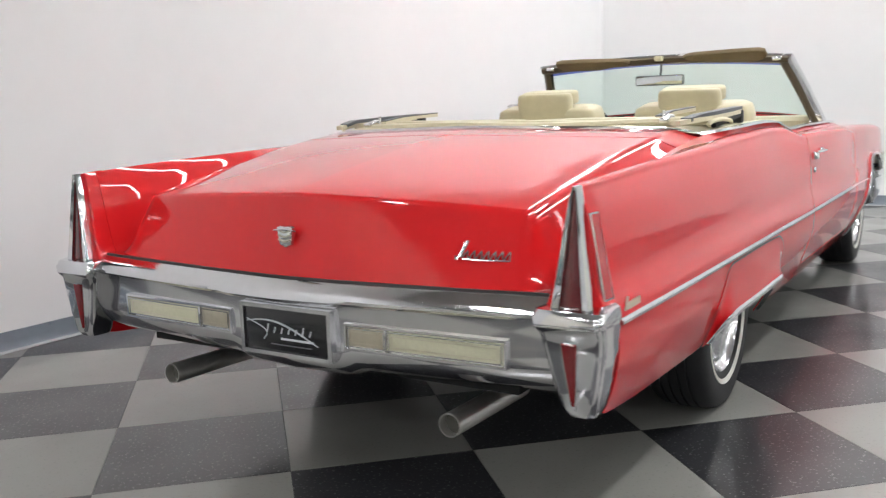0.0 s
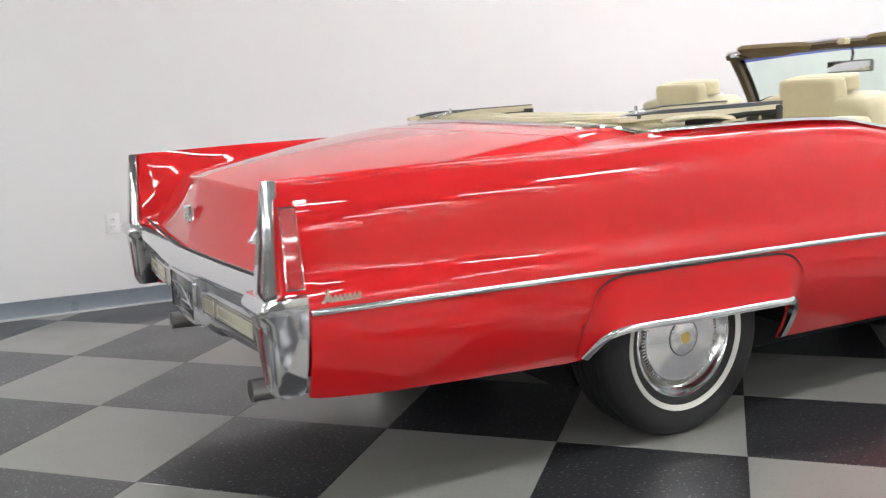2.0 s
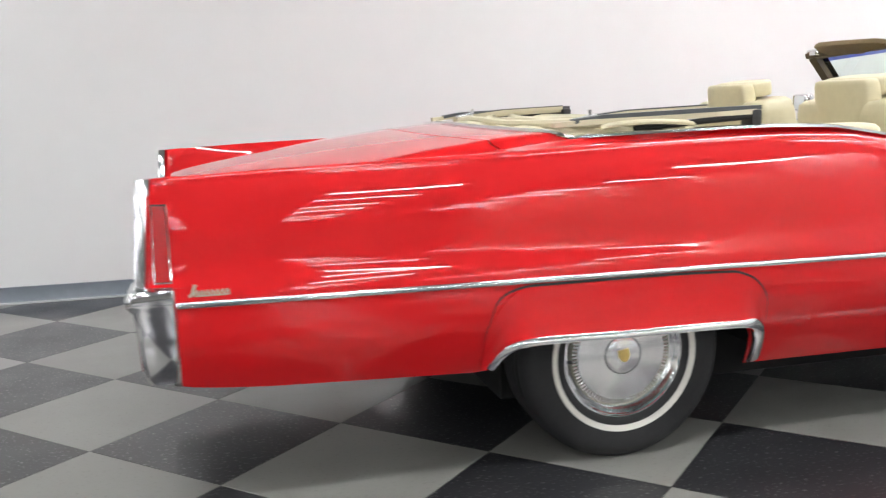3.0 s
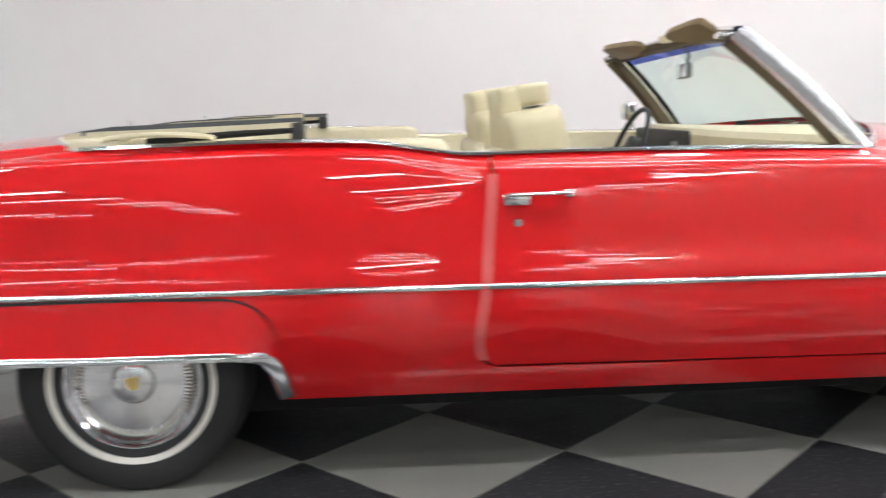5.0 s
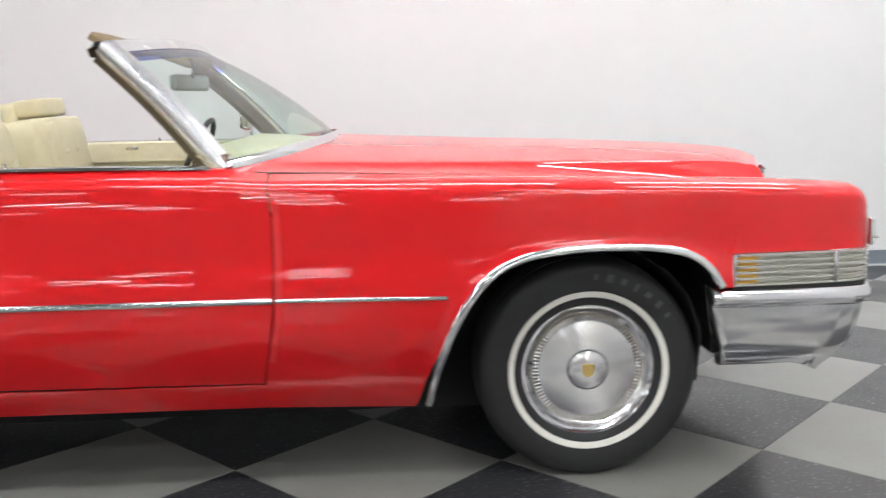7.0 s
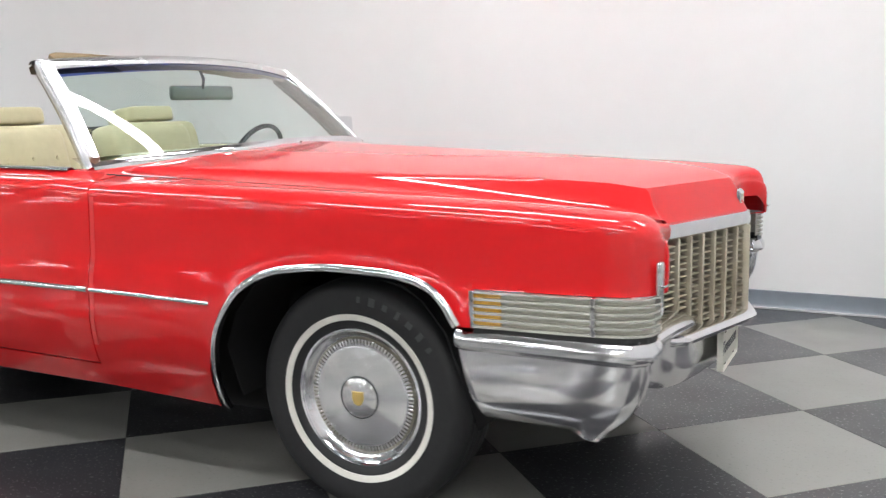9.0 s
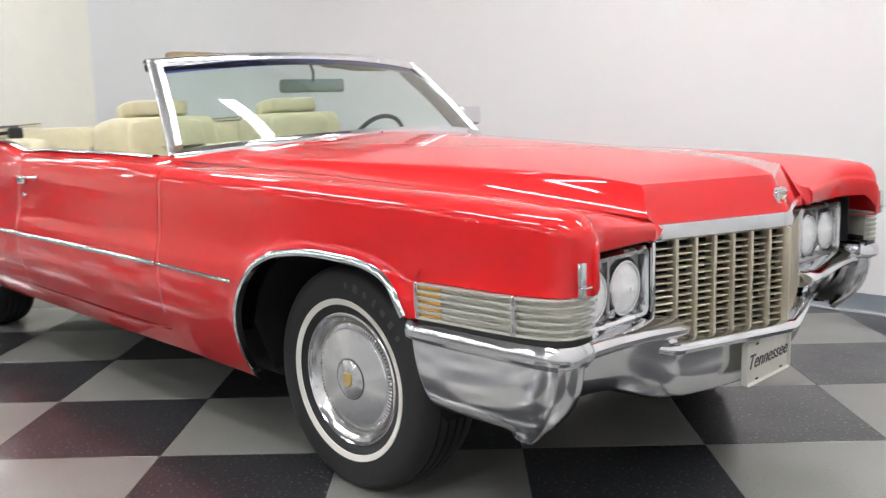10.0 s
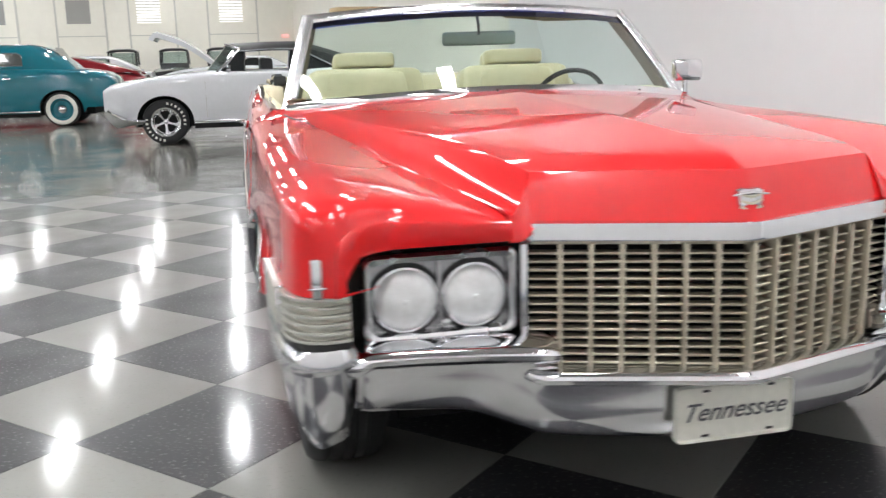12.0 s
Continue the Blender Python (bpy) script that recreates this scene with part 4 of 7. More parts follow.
sw = [(-1.4665, 0.13 - 0.06 * t - 0.04 * math.sin(math.pi * t), 0.545 - 0.055 * t) for t in steps(0, 1, 8)]
part("swirl", tube(sw, 0.0016, 6), SILVERINK, plate)
plate.location.x = 0.013
for k in range(7):
    y = 0.055 - 0.026 * k
    part("bar", tube([(-1.4662, y, 0.512), (-1.4662, y - 0.006, 0.536 if k in (0, 5) else 0.528)], 0.0022, 6), SILVERINK, plate)
part("bar", box((-1.4655, -0.055, 0.496), (0.002, 0.12, 0.006)), SILVERINK, plate)
part("bar", box((-1.4655, -0.03, 0.478), (0.002, 0.15, 0.003)), INK, plate)
part("plate_frame", frame_ring(-0.178, 0.154, 0.444, 0.594, -1.457, 0.03, 0.012), CHROME, car, "chrome plate surround")

for y, nm in ((-0.505, 0), (0.545, 1)):
    bm = lathe([(0.030, 0.0), (0.0335, 0.0), (0.0335, 0.42), (0.030, 0.42), (0.030, 0.0)], 24, axis="x")
    p = part("exhaust_tip", bm, PIPE, car, "chrome exhaust tip")
    p.location, p.rotation_euler = (-1.385, y, 0.300), (0, radians(1.5), 0)
    # dark disc closes the bore just inside its end
    part("pipe_dark", lathe([(0.0, 0.035), (0.0298, 0.03)], 16, axis="x"), SLOT, p, "dark brown disc inside the pipe mouth")

# badges: plain chrome shapes
def shield(x, z, out, w_, parent, label):
    bm = bmesh.new()
    prof = [(-1, 0.9), (-0.6, 1.05), (0, 1.0), (0.6, 1.05), (1, 0.9), (0.9, 0.1), (0.75, -0.7), (0.0, -1.0), (-0.75, -0.7), (-0.9, 0.1)]
    loft([[(x, a * w_, z + b * w_ * 1.05) for a, b in prof], [(x + out, a * w_ * 0.92, z + b * w_ * 0.98) for a, b in prof], [(x + out * 1.3, a * w_ * 0.7, z + b * w_ * 0.75) for a, b in prof]], close_v=True, bm=bm)
    bm.faces.new(bm.verts[-10:])
    p = part("badge", bm, CHROME, parent, label)
    for dz in (0.55, 0.1, -0.35):
        part("rib", tube([(x + out * 1.25, -w_ * 0.8, z + dz * w_ + 0.004), (x + out * 1.6, 0, z + dz * w_ - 0.003), (x + out * 1.25, w_ * 0.8, z + dz * w_ + 0.004)], 0.0028, 6), GOLDTRIM, p)
    part("wing", tube([(x + out, -w_ * 1.35, z + w_ * 0.62), (x + out * 1.5, 0, z + w_ * 0.78), (x + out, w_ * 1.35, z + w_ * 0.62)], [0.002, 0.005, 0.002], 6), CHROME, p)
    return p


shield(-1.408, 0.785, -0.008, 0.030, car, "chrome shield badge on the boot lid")
shield(4.198, 0.838, 0.009, 0.031, car, "chrome shield badge on the hood nose")


def lid_face(y, z):
    """The boot lid's rear face at a height, as x."""
    x0, _, z0 = lid_point(0, y / 0.70 * 0.86)
    t = min(1.0, max(0.0, (z0 - z) / (z0 - 0.660)))
    foot = -1.478 + 0.042 * (abs(y) / 0.8) ** 1.1 + 0.050
    return x0 + (foot - x0) * t ** 0.9


def flourish(place, length, tall, low, parent, label, mat, r):
    """A plain flowing ornament: one tall bar, then a run of small leaning waves on a base bar."""
    run = [(0.0, 0.2 * tall), (0.01, 0.0), (0.05, 0.0), (0.08, tall), (0.12, tall), (0.10, 0.1 * tall)]
    for k in range(1, 43):
        t = k / 42
        run.append((0.12 + 0.88 * t, low * (0.5 - 0.5 * math.cos(2 * math.pi * 7 * t))))
    badge = part("script_badge", tube([place(u * length + 0.25 * h, h) for u, h in run], r, 6), mat, parent, label)
    part("base_bar", tube([place(u * length, 0.001) for u in steps(0.16, 1.0, 8)], r * 0.8, 6), mat, badge)
    return badge


flourish(lambda u, h: (lid_face(-0.525 - u, 0.748 + h) - 0.004, -0.525 - u, 0.748 + h), 0.150, 0.046, 0.022, car, "chrome script badge, a plain flourish", CHROME, 0.0030)
flourish(lambda u, h: (-1.318 + u, -(side_y(-1.3, 0.655) + 0.004), 0.643 + h), 0.105, 0.032, 0.016, car, "pale gold script badge, a plain flourish", GOLDTRIM, 0.0026)

# side marker lamps at the tail
for sgn in (-1, 1):
    def mk(x, z, out):
        return (x, sgn * (side_y(x, z) + out + 0.003), z)
    def quad(g, out):
        xs_, zs_ = (-1.388, -1.372, -1.335, -1.358), (0.682, 0.682, 0.682, 0.682)
        c = [(-1.398, 0.883), (-1.362, 0.883), (-1.360, 0.684), (-1.401, 0.684)]
        m = (sum(p[0] for p in c) / 4, sum(p[1] for p in c) / 4)
        return [mk(m[0] + (p[0] - m[0]) * g, m[1] + (p[1] - m[1]) * (1 - (1 - g) * 0.25), out) for p in c]
    e = part("side_marker", loft([quad(1.14, -0.004), quad(1.14, 0.003), quad(1.0, 0.004), quad(1.0, -0.002)], close_v=True), CHROME, car, "chrome-framed red side marker lamp")
    bm = loft([quad(1.02, -0.001), quad(0.98, 0.003)], close_v=True)
    bm.faces.new(bm.verts[-4:])
    part("marker_lens", bm, MARKERLENS, e, "red lens")

# door handles, locks and edge guards
for sgn in (-1, 1):
    e = part("door_handle", box((1.125, sgn * (side_y(1.12, 0.86) + 0.012), 0.857), (0.075, 0.024, 0.034), 0.006), CHROME, car, "chrome push-button door handle")
    part("grip", tube([(1.10, sgn * (side_y(1.1, 0.87) + 0.022), 0.872), (1.17, sgn * (side_y(1.2, 0.87) + 0.034), 0.874), (1.26, sgn * (side_y(1.26, 0.87) + 0.032), 0.874), (1.282, sgn * (side_y(1.28, 0.87) + 0.014), 0.873)], [0.010, 0.010, 0.009, 0.008], 10, flat=0.6), CHROME, e)
    part("handle_foot", box((1.278, sgn * (side_y(1.28, 0.87) + 0.008), 0.872), (0.03, 0.02, 0.024), 0.005), CHROME, e)
    lk = part("door_lock", lathe([(0.0, 0.008), (0.011, 0.007), (0.013, 0.003), (0.013, -0.004)], 16), CHROME, car, "round chrome door lock")
    lk.location, lk.rotation_euler = (1.128, sgn * side_y(1.128, 0.79), 0.790), (0, 0, 0 if sgn > 0 else math.pi)
    rows = []
    for z in steps(0.38, 0.93, 24):
        x = door_rear(z)
        yy = side_y(x, z)
        rows.append([(x - 0.015, sgn * (yy - 0.001), z), (x - 0.014, sgn * (yy + 0.0012), z), (x + 0.016, sgn * (yy + 0.0014), z), (x + 0.017, sgn * (yy - 0.001), z)])
    part("edge_guard", loft(rows), FILM, car, "pale door edge guard film")
    rows = []
    for z in steps(0.42, 0.90, 24):
        x = fender_edge(z)
        yy = side_y(x, z)
        rows.append([(x + 0.0015, sgn * (yy - 0.001), z), (x + 0.002, sgn * (yy + 0.0012), z), (x + 0.020, sgn * (yy + 0.0014), z), (x + 0.021, sgn * (yy - 0.001), z)])
    part("edge_guard", loft(rows), FENDERFILM, car, "faint clear film on the fender edge")


# ---- nose of the car ----
wing_sec = [(-0.07, 0.985), (-0.012, 1.0), (0.006, 0.985), (0.015, 0.94), (0.018, 0.89), (0.018, 0.84), (0.012, 0.805), (0.0, 0.79), (-0.005, 0.77), (-0.003, 0.66), (-0.003, 0.55), (-0.004, 0.45), (-0.007, 0.35), (-0.012, 0.26), (-0.020, 0.18), (-0.032, 0.10), (-0.048, 0.04), (-0.070, 0.005), (-0.10, 0.0)]
plan = [(3.660, -0.975, 0, -1), (3.68, -0.982, 0, -1), (3.80, -0.985, 0, -1), (3.92, -0.983, 0.04, -1), (4.02, -0.976, 0.15, -0.98), (4.085, -0.962, 0.5, -0.86), (4.118, -0.935, 0.85, -0.5), (4.126, -0.900, 1, -0.1), (4.122, -0.868, 1, 0.1), (4.10, -0.850, 0.5, 0.85)]
dist = [0.0]
for p, q in zip(plan, plan[1:]):
    dist.append(dist[-1] + math.hypot(q[0] - p[0], q[1] - p[1]))
plan_of = [curve([(d, p[k]) for d, p in zip(dist, plan)]) for k in range(4)]
rows = []
for s in steps(0, dist[-1], 56):
    x, y, nx, ny = [f(s) for f in plan_of]
    ln = math.hypot(nx, ny)
    nx, ny = nx / ln, ny / ln
    tip = max(0.0, (s - dist[-1] + 0.13) / 0.13)
    front = min(1.0, max(0.0, (s - 0.25) / 0.22))
    front = front * front * (3 - 2 * front)
    zt, zb = 0.592 - 0.004 * s / dist[-1], 0.336 - 0.024 * front + 0.030 * tip ** 1.5
    rear = max(0.0, 1 - s / 0.10)
    row = []
    for o, h in wing_sec:
        o = max(o, -0.10 + 0.062 * min(1.0, max(0.0, (s - 0.22) / 0.12)))
        if s > dist[-1] - 0.10:
            o = max(o, -0.10 + 0.085 * (s - dist[-1] + 0.10) / 0.10)
        low = max(0.0, 0.79 - h) / 0.79
        row.append((x + nx * o - (0.035 * low + 0.055 * low ** 3) * front + 0.05 * low * rear, y + ny * o + 0.012 * low * front, zb + (zt - zb) * h))
    rows.append(row)
bm = loft(rows)
bm.faces.new(bm.verts[: len(wing_sec)])
bm.faces.new(bm.verts[-len(wing_sec):])
pair("bumper_wing", bm, BUMPERCHROME, car, "chrome front bumper corner", sharp=32)

bm = loft([[(x, -0.864 - 0.006 * k, z) for x in (3.93, 4.02 - 0.012 * k, 4.085 - 0.024 * k, 4.106 - 0.030 * k)] for k, z in enumerate((0.580, 0.50, 0.42, 0.355))])
pair("bumper_return", thicken(bm, 0.006), BUMPERCHROME, car, "inner side of the chrome bumper corner")
blade_sec = [(-0.10, 1.0), (-0.040, 1.0), (-0.025, 0.98), (0.004, 0.80), (0.022, 0.62), (0.027, 0.48), (0.026, 0.28), (0.018, 0.10), (0.004, 0.0), (-0.03, 0.0)]
plan = [(4.040, -0.893, 1, 0, 0.570, 0.502), (4.062, -0.868, 1, 0, 0.570, 0.502), (4.080, -0.835, 1, 0, 0.570, 0.502), (4.090, -0.80, 1, 0, 0.569, 0.517), (4.100, -0.70, 1, 0, 0.566, 0.514), (4.110, -0.58, 1, 0, 0.562, 0.510), (4.120, -0.50, 1, 0, 0.558, 0.506),
        (4.125, -0.45, 1, 0, 0.555, 0.502), (4.127, -0.415, 1, 0, 0.552, 0.499), (4.121, -0.400, 1, 0, 0.549, 0.497), (4.10, -0.392, 1, 0, 0.545, 0.496)]
pair("bumper_blade", swept(plan, blade_sec, "", CHROME), CHROME, car, "chrome bumper ledge under the headlights", sharp=32)


def ledge_x(y):
    return 4.262 - 0.315 * (math.sqrt(y * y + 0.0004) - 0.02)


# thin lip under the grille
rows = []
for y in [-0.475, -0.468, -0.455, -0.43] + steps(-0.40, 0.40, 32) + [0.43, 0.455, 0.468, 0.475]:
    end = max(0.0, (abs(y) - 0.43) / 0.045)
    lx, zt = ledge_x(y) - 0.05 * end ** 2, 0.480 + 0.006 * end
    rows.append([(lx - 0.12, y, zt - 0.004), (lx - 0.015, y, zt), (lx - 0.003, y, zt - 0.006), (lx + 0.004, y, zt - 0.017), (lx, y, zt - 0.028), (lx - 0.014, y, zt - 0.034), (lx - 0.10, y, zt - 0.036)])
part("bumper_lip", loft(rows), CHROME, car, "chrome lip under the grille", sharp=32)

# one flowing face from corner to corner, deeper in the middle
face_top = curve([(0.0, 0.452), (0.36, 0.452), (0.42, 0.470), (0.48, 0.515), (0.54, 0.535), (0.82, 0.540)])
face_low = curve([(0.0, 0.284), (0.18, 0.288), (0.34, 0.300), (0.42, 0.311), (0.50, 0.335), (0.58, 0.360), (0.70, 0.370), (0.82, 0.376)])
face_at = curve([(0.0, 4.172), (0.06, 4.164), (0.20, 4.144), (0.36, 4.125), (0.42, 4.115), (0.50, 4.090), (0.58, 4.076), (0.70, 4.068), (0.80, 4.062), (0.82, 4.050)])
face_lean = curve([(0.0, 0.002), (0.30, 0.005), (0.42, 0.014), (0.52, 0.030), (0.60, 0.038), (0.82, 0.040)])
rows = []
for y in steps(-0.815, 0.815, 80):
    a = abs(y)
    zt, zb, fx, ln = face_top(a), face_low(a), face_at(a), face_lean(a)
    row = [(fx - 0.01, y, zt + 0.02)]
    for t in steps(0, 1, 14):
        cove = 0.007 * math.sin(math.pi * min(1.0, t * 1.35)) * min(1.0, 0.35 + a)
        roll = 0.026 * (max(0.0, t - 0.50) / 0.50) ** 1.6
        row.append((fx - ln * t ** 1.2 - cove - roll, y, zt + (zb + 0.010 - zt) * t))
    row += [(fx - ln - 0.034, y, zb + 0.004), (fx - ln - 0.047, y, zb), (fx - ln - 0.07, y, zb - 0.001)]
    rows.append(row)
part("bumper_face", thicken(loft(rows), 0.004), BUMPERCHROME, car, "chrome bumper face, deeper under the grille", sharp=32)
for sgn in (-1, 1):
    part("bumper_step", loft([[(face_at(0.815) - face_lean(0.815) * t ** 1.2 - 0.026 * (max(0.0, t - 0.5) / 0.5) ** 1.6 + o, sgn * (0.815 + w_), 0.530 + (0.392 - 0.530) * t) for o, w_ in ((-0.06, 0.016), (0.002, 0.016), (0.006, 0.012), (0.006, 0.0), (-0.004, -0.006))] for t in steps(0, 1, 8)]), CHROME, car, "bright end of the bumper face")
    # added black block stands in for the shade of the open gap
    part("bumper_backing", box((3.90, sgn * 0.845, 0.455), (0.06, 0.030, 0.19)), BLACK, car, "black block painted as the dark gap behind the bumper corner")
front_plate = part("number_plate", box((4.178, -0.003, 0.362), (0.005, 0.286, 0.130), 0.012), WHITEPLATE, car, "white plate with grey script lettering")
txt = bpy.data.curves.new("word", "FONT")
txt.body, txt.size, txt.shear, txt.extrude, txt.offset = "Tennessee", 0.060, 0.42, 0.0006, 0.0003
txt.align_x, txt.align_y = "CENTER", "CENTER"
tmp = new("word", txt)
me = bpy.data.meshes.new_from_object(tmp.evaluated_get(bpy.context.evaluated_depsgraph_get()))
bpy.data.objects.remove(tmp)
me.materials.clear()
me.materials.append(INK)
word = new("lettering", me)
word.parent = front_plate
word.matrix_basis = pose(4.1822, -0.005, 0.364, 90, 0, 90)
for dy, dz in ((-0.07, 0.053), (0.09, 0.053), (-0.07, -0.053), (0.09, -0.053)):
    part("bolt_slot", box((4.1815, -0.003 + dy, 0.362 + dz), (0.0015, 0.018, 0.006), 0.001), SEAL, front_plate)

# grille
grille = new("grille")
grille.parent = car
tagged(grille, "pale gold egg-crate grille in a chrome surround")
# black sheet gives the depth behind the bars its dark
part("backing", loft([[(4.0, -0.45, z), (4.13, 0, z), (4.0, 0.45, z)] for z in (0.46, 0.76)]), BLACK, grille, "black backing that darkens the recess")
ang = math.atan2(0.160, 0.44)
ln = math.hypot(0.160, 0.44)
vert_me = part("upright", box((0, 0, 0), (0.040, 0.011, 0.285), 0.003), GOLDTRIM, grille).data
bpy.data.objects.remove(grille.children[-1])
slat_bm = box((0, 0, 0), (0.030, ln - 0.004, 0.0055), 0.0015, seg=1)
slat_me = part("slat", slat_bm, GOLDTRIM, grille).data
bpy.data.objects.remove([c for c in grille.children if c.name.startswith("slat")][0])
for sgn in (-1, 1):
    for k in range(1, 7):
        t = k / 7
        o = new("upright", vert_me)
        o.parent = grille
        o.matrix_basis = pose(4.215 - 0.160 * t, sgn * 0.44 * t, 0.614, 0, 0, -sgn * math.degrees(ang) * -1)
    for k in range(14):
        o = new("slat", slat_me)
        o.parent = grille
        o.matrix_basis = pose(4.215 - 0.080 - 0.008, sgn * 0.22, 0.484 + 0.0192 * k, 0, 0, sgn * math.degrees(ang))
o = new("upright", vert_me)
o.parent = grille
o.matrix_basis = pose(4.218, 0, 0.614)
head_sec = [(-0.05, 0.9), (-0.01, 1.0), (0.008, 0.92), (0.013, 0.55), (0.012, 0.15), (0.004, 0.0), (-0.03, 0.0)]
path = []
for y in [-0.462, -0.455, -0.44] + steps(-0.38, 0.38, 20) + [0.44, 0.455, 0.462]:
    a = abs(y)
    path.append((4.226 - 0.368 * (math.sqrt(y * y + 0.0002) - 0.014) - (0.02 if a > 0.45 else 0), y, 1, 0, 0.806, 0.756))
part("header_bar", swept(path, head_sec, "", CHROME), CHROME, grille, "chrome bar over the grille", sharp=32)
for sgn in (-1, 1):
    part("side_post", box((4.052, sgn * 0.456, 0.620), (0.035, 0.018, 0.275), 0.005), CHROME, grille)

# headlights
def rounded(y0, y1, z0, z1, r, x, n=4):
    ring = []
    for cy, cz, a0 in ((y1 - r, z1 - r, 0), (y0 + r, z1 - r, 90), (y0 + r, z0 + r, 180), (y1 - r, z0 + r, 270)):
        for k in range(n + 1):
            a = radians(a0 + 90 * k / n)
            ring.append((x, cy + r * math.cos(a), cz + r * math.sin(a)))
    return ring


for sgn in (-1, 1):
    e = new("headlight_unit")
    e.parent = car
    tagged(e, "twin round headlights in a chrome bezel")
    cy = sgn * 0.641
    e.location = (0, 0, 0.010)
    # body-red side coloured black so it reads as the gap's shade
    part("fender_return", box((4.01, sgn * 0.842, 0.675), (0.09, 0.008, 0.165), 0.002), BLACK, car, "inner side of the fender, painted black as a dark gap")
    # black box paints the dark gap round the bezel
    part("recess", box((4.00, sgn * 0.645, 0.664), (0.06, 0.375, 0.225)), BLACK, e, "black backing that darkens the recess")
    bm = loft([rounded(cy - 0.169, cy + 0.169, 0.550, 0.744, 0.022, 4.03), rounded(cy - 0.169, cy + 0.169, 0.550, 0.744, 0.022, 4.060), rounded(cy - 0.161, cy + 0.161, 0.556, 0.736, 0.020, 4.067), rounded(cy - 0.152, cy + 0.152, 0.563, 0.724, 0.02, 4.062), rounded(cy - 0.149, cy + 0.149, 0.568, 0.720, 0.02, 4.034)], close_v=True)
    part("bezel", bm, SATIN, e, "chrome bezel")
    part("bezel_divider", box((4.045, cy, 0.652), (0.012, 0.012, 0.15), 0.004), GUNMETAL, e)
    knob = part("adjuster", lathe([(0.0, 0.012), (0.010, 0.010), (0.013, 0.004), (0.013, -0.004)], 14, axis="x"), SATIN, e)
    knob.location = (4.045, cy + 0.012, 0.580)
    part("bezel_floor", box((4.036, cy, 0.643), (0.008, 0.308, 0.170)), GUNMETAL, e)
    for dy in (-0.0765, 0.0765):
        ring = part("lamp_ring", lathe([(0.069, 0.0), (0.074, 0.004), (0.073, 0.014), (0.068, 0.016), (0.066, 0.010)], 36, axis="x"), CHROME, e)
        ring.location = (4.036, cy + dy, 0.6385 if dy * sgn > 0 else 0.6385)
        lens = part("lamp_lens", lathe([(0.0675, 0.008), (0.060, 0.018), (0.045, 0.026), (0.025, 0.031), (0.006, 0.032), (0.005, 0.036), (0.0, 0.037)], 36, axis="x"), CLEARLENS, e, "ribbed clear headlight glass")
        lens.location = (4.036, cy + dy, 0.6385)
        # black ring drawn for the dark gap round the lamp
        gap = part("lamp_gap", lathe([(0.072, 0.006), (0.083, 0.0065), (0.084, 0.0)], 36, axis="x"), SEAL, e)
        gap.location = (4.0345, cy + dy, 0.6385)

# cornering lamps that wrap round the fender
def wrap(out):
    pts = [(x, -(half_w(x) + out)) for x in steps(3.714, 4.0, 10) + [4.04, 4.07, 4.09, 4.11, 4.125]]
    return pts + [(4.136 + out * 0.6, -0.90), (4.136 + out, -0.872), (4.130 + out, -0.846)]


for sgn in (-1, 1):
    e = new("cornering_light")
    e.parent = car
    tagged(e, "ribbed wrap-round cornering lamp with an amber end")
    body_pts = wrap(-0.016)
    part("lens", thicken(loft([[(x, -sgn * y, z) for x, y in body_pts] for z in (0.602, 0.694)]), 0.003), LAMPLENS, e, "clear lens")
    part("amber_lens", thicken(loft([[(x, sgn * (half_w(x) - 0.012), z) for x in steps(3.716, 3.786, 3)] for z in (0.604, 0.692)]), 0.003), AMBER, e, "amber lens")
    for k in range(6):
        z = 0.604 + 0.0176 * k
        outer, inner_ = wrap(-0.001), wrap(-0.016)
        rows = [[(xi, -sgn * yi, z - 0.003), (xo, -sgn * yo, z - 0.0035), (xo, -sgn * yo, z + 0.0025), (xi, -sgn * yi, z + 0.003)] for (xo, yo), (xi, yi) in zip(outer, inner_)]
        part("bar", loft(rows), LAMPBAR, e, sharp=50)
    for xb in (3.714, 4.0):
        part("post", box((xb, sgn * (half_w(xb) - 0.008), 0.648), (0.012, 0.018, 0.095), 0.002), CHROME, e)
    rows = [[(x, -sgn * y, 0.584), (x, -sgn * y, 0.603)] for x, y in wrap(-0.008)]
    part("seal", thicken(loft(rows), 0.004), SEAL, e, "dark rubber strip")
    part("fender_ornament", box((4.141, sgn * 0.912, 0.738), (0.016, 0.022, 0.085), 0.007), SATIN, car, "slim chrome fender tip ornament")
    part("ornament_bar", box((4.150, sgn * 0.912, 0.722), (0.016, 0.034, 0.006), 0.002), CHROME, car)


# the fender tips and what sits on them reach further forward than the grille
for ob in [o for o in car.children_recursive if o.name.split(".")[0] in ("front_fender", "bumper_wing", "lens", "amber_lens", "bar", "post", "seal", "fender_ornament", "ornament_bar", "fender_return", "bumper_blade", "bumper_return") and o.type == "MESH"]:
    for v in ob.data.vertices:
        u = min(1.0, max(0.0, (v.co.x - 3.72) / 0.33))
        w = min(1.0, max(0.0, (abs(v.co.y) - 0.76) / 0.09))
        v.co.x += 0.026 * u * u * (3 - 2 * u) * w * w * (3 - 2 * w)


# ---- windscreen ----
def ws_bottom(f):
    a = abs(f)
    return Vector((2.512 - 0.275 * a ** 2.3, 0.845 * f, 1.032 - 0.052 * a ** 2))


def ws_top(f):
    a = abs(f)
    return Vector((1.985 - 0.095 * a ** 2.2, 0.722 * f, 1.373 - 0.034 * a ** 2))


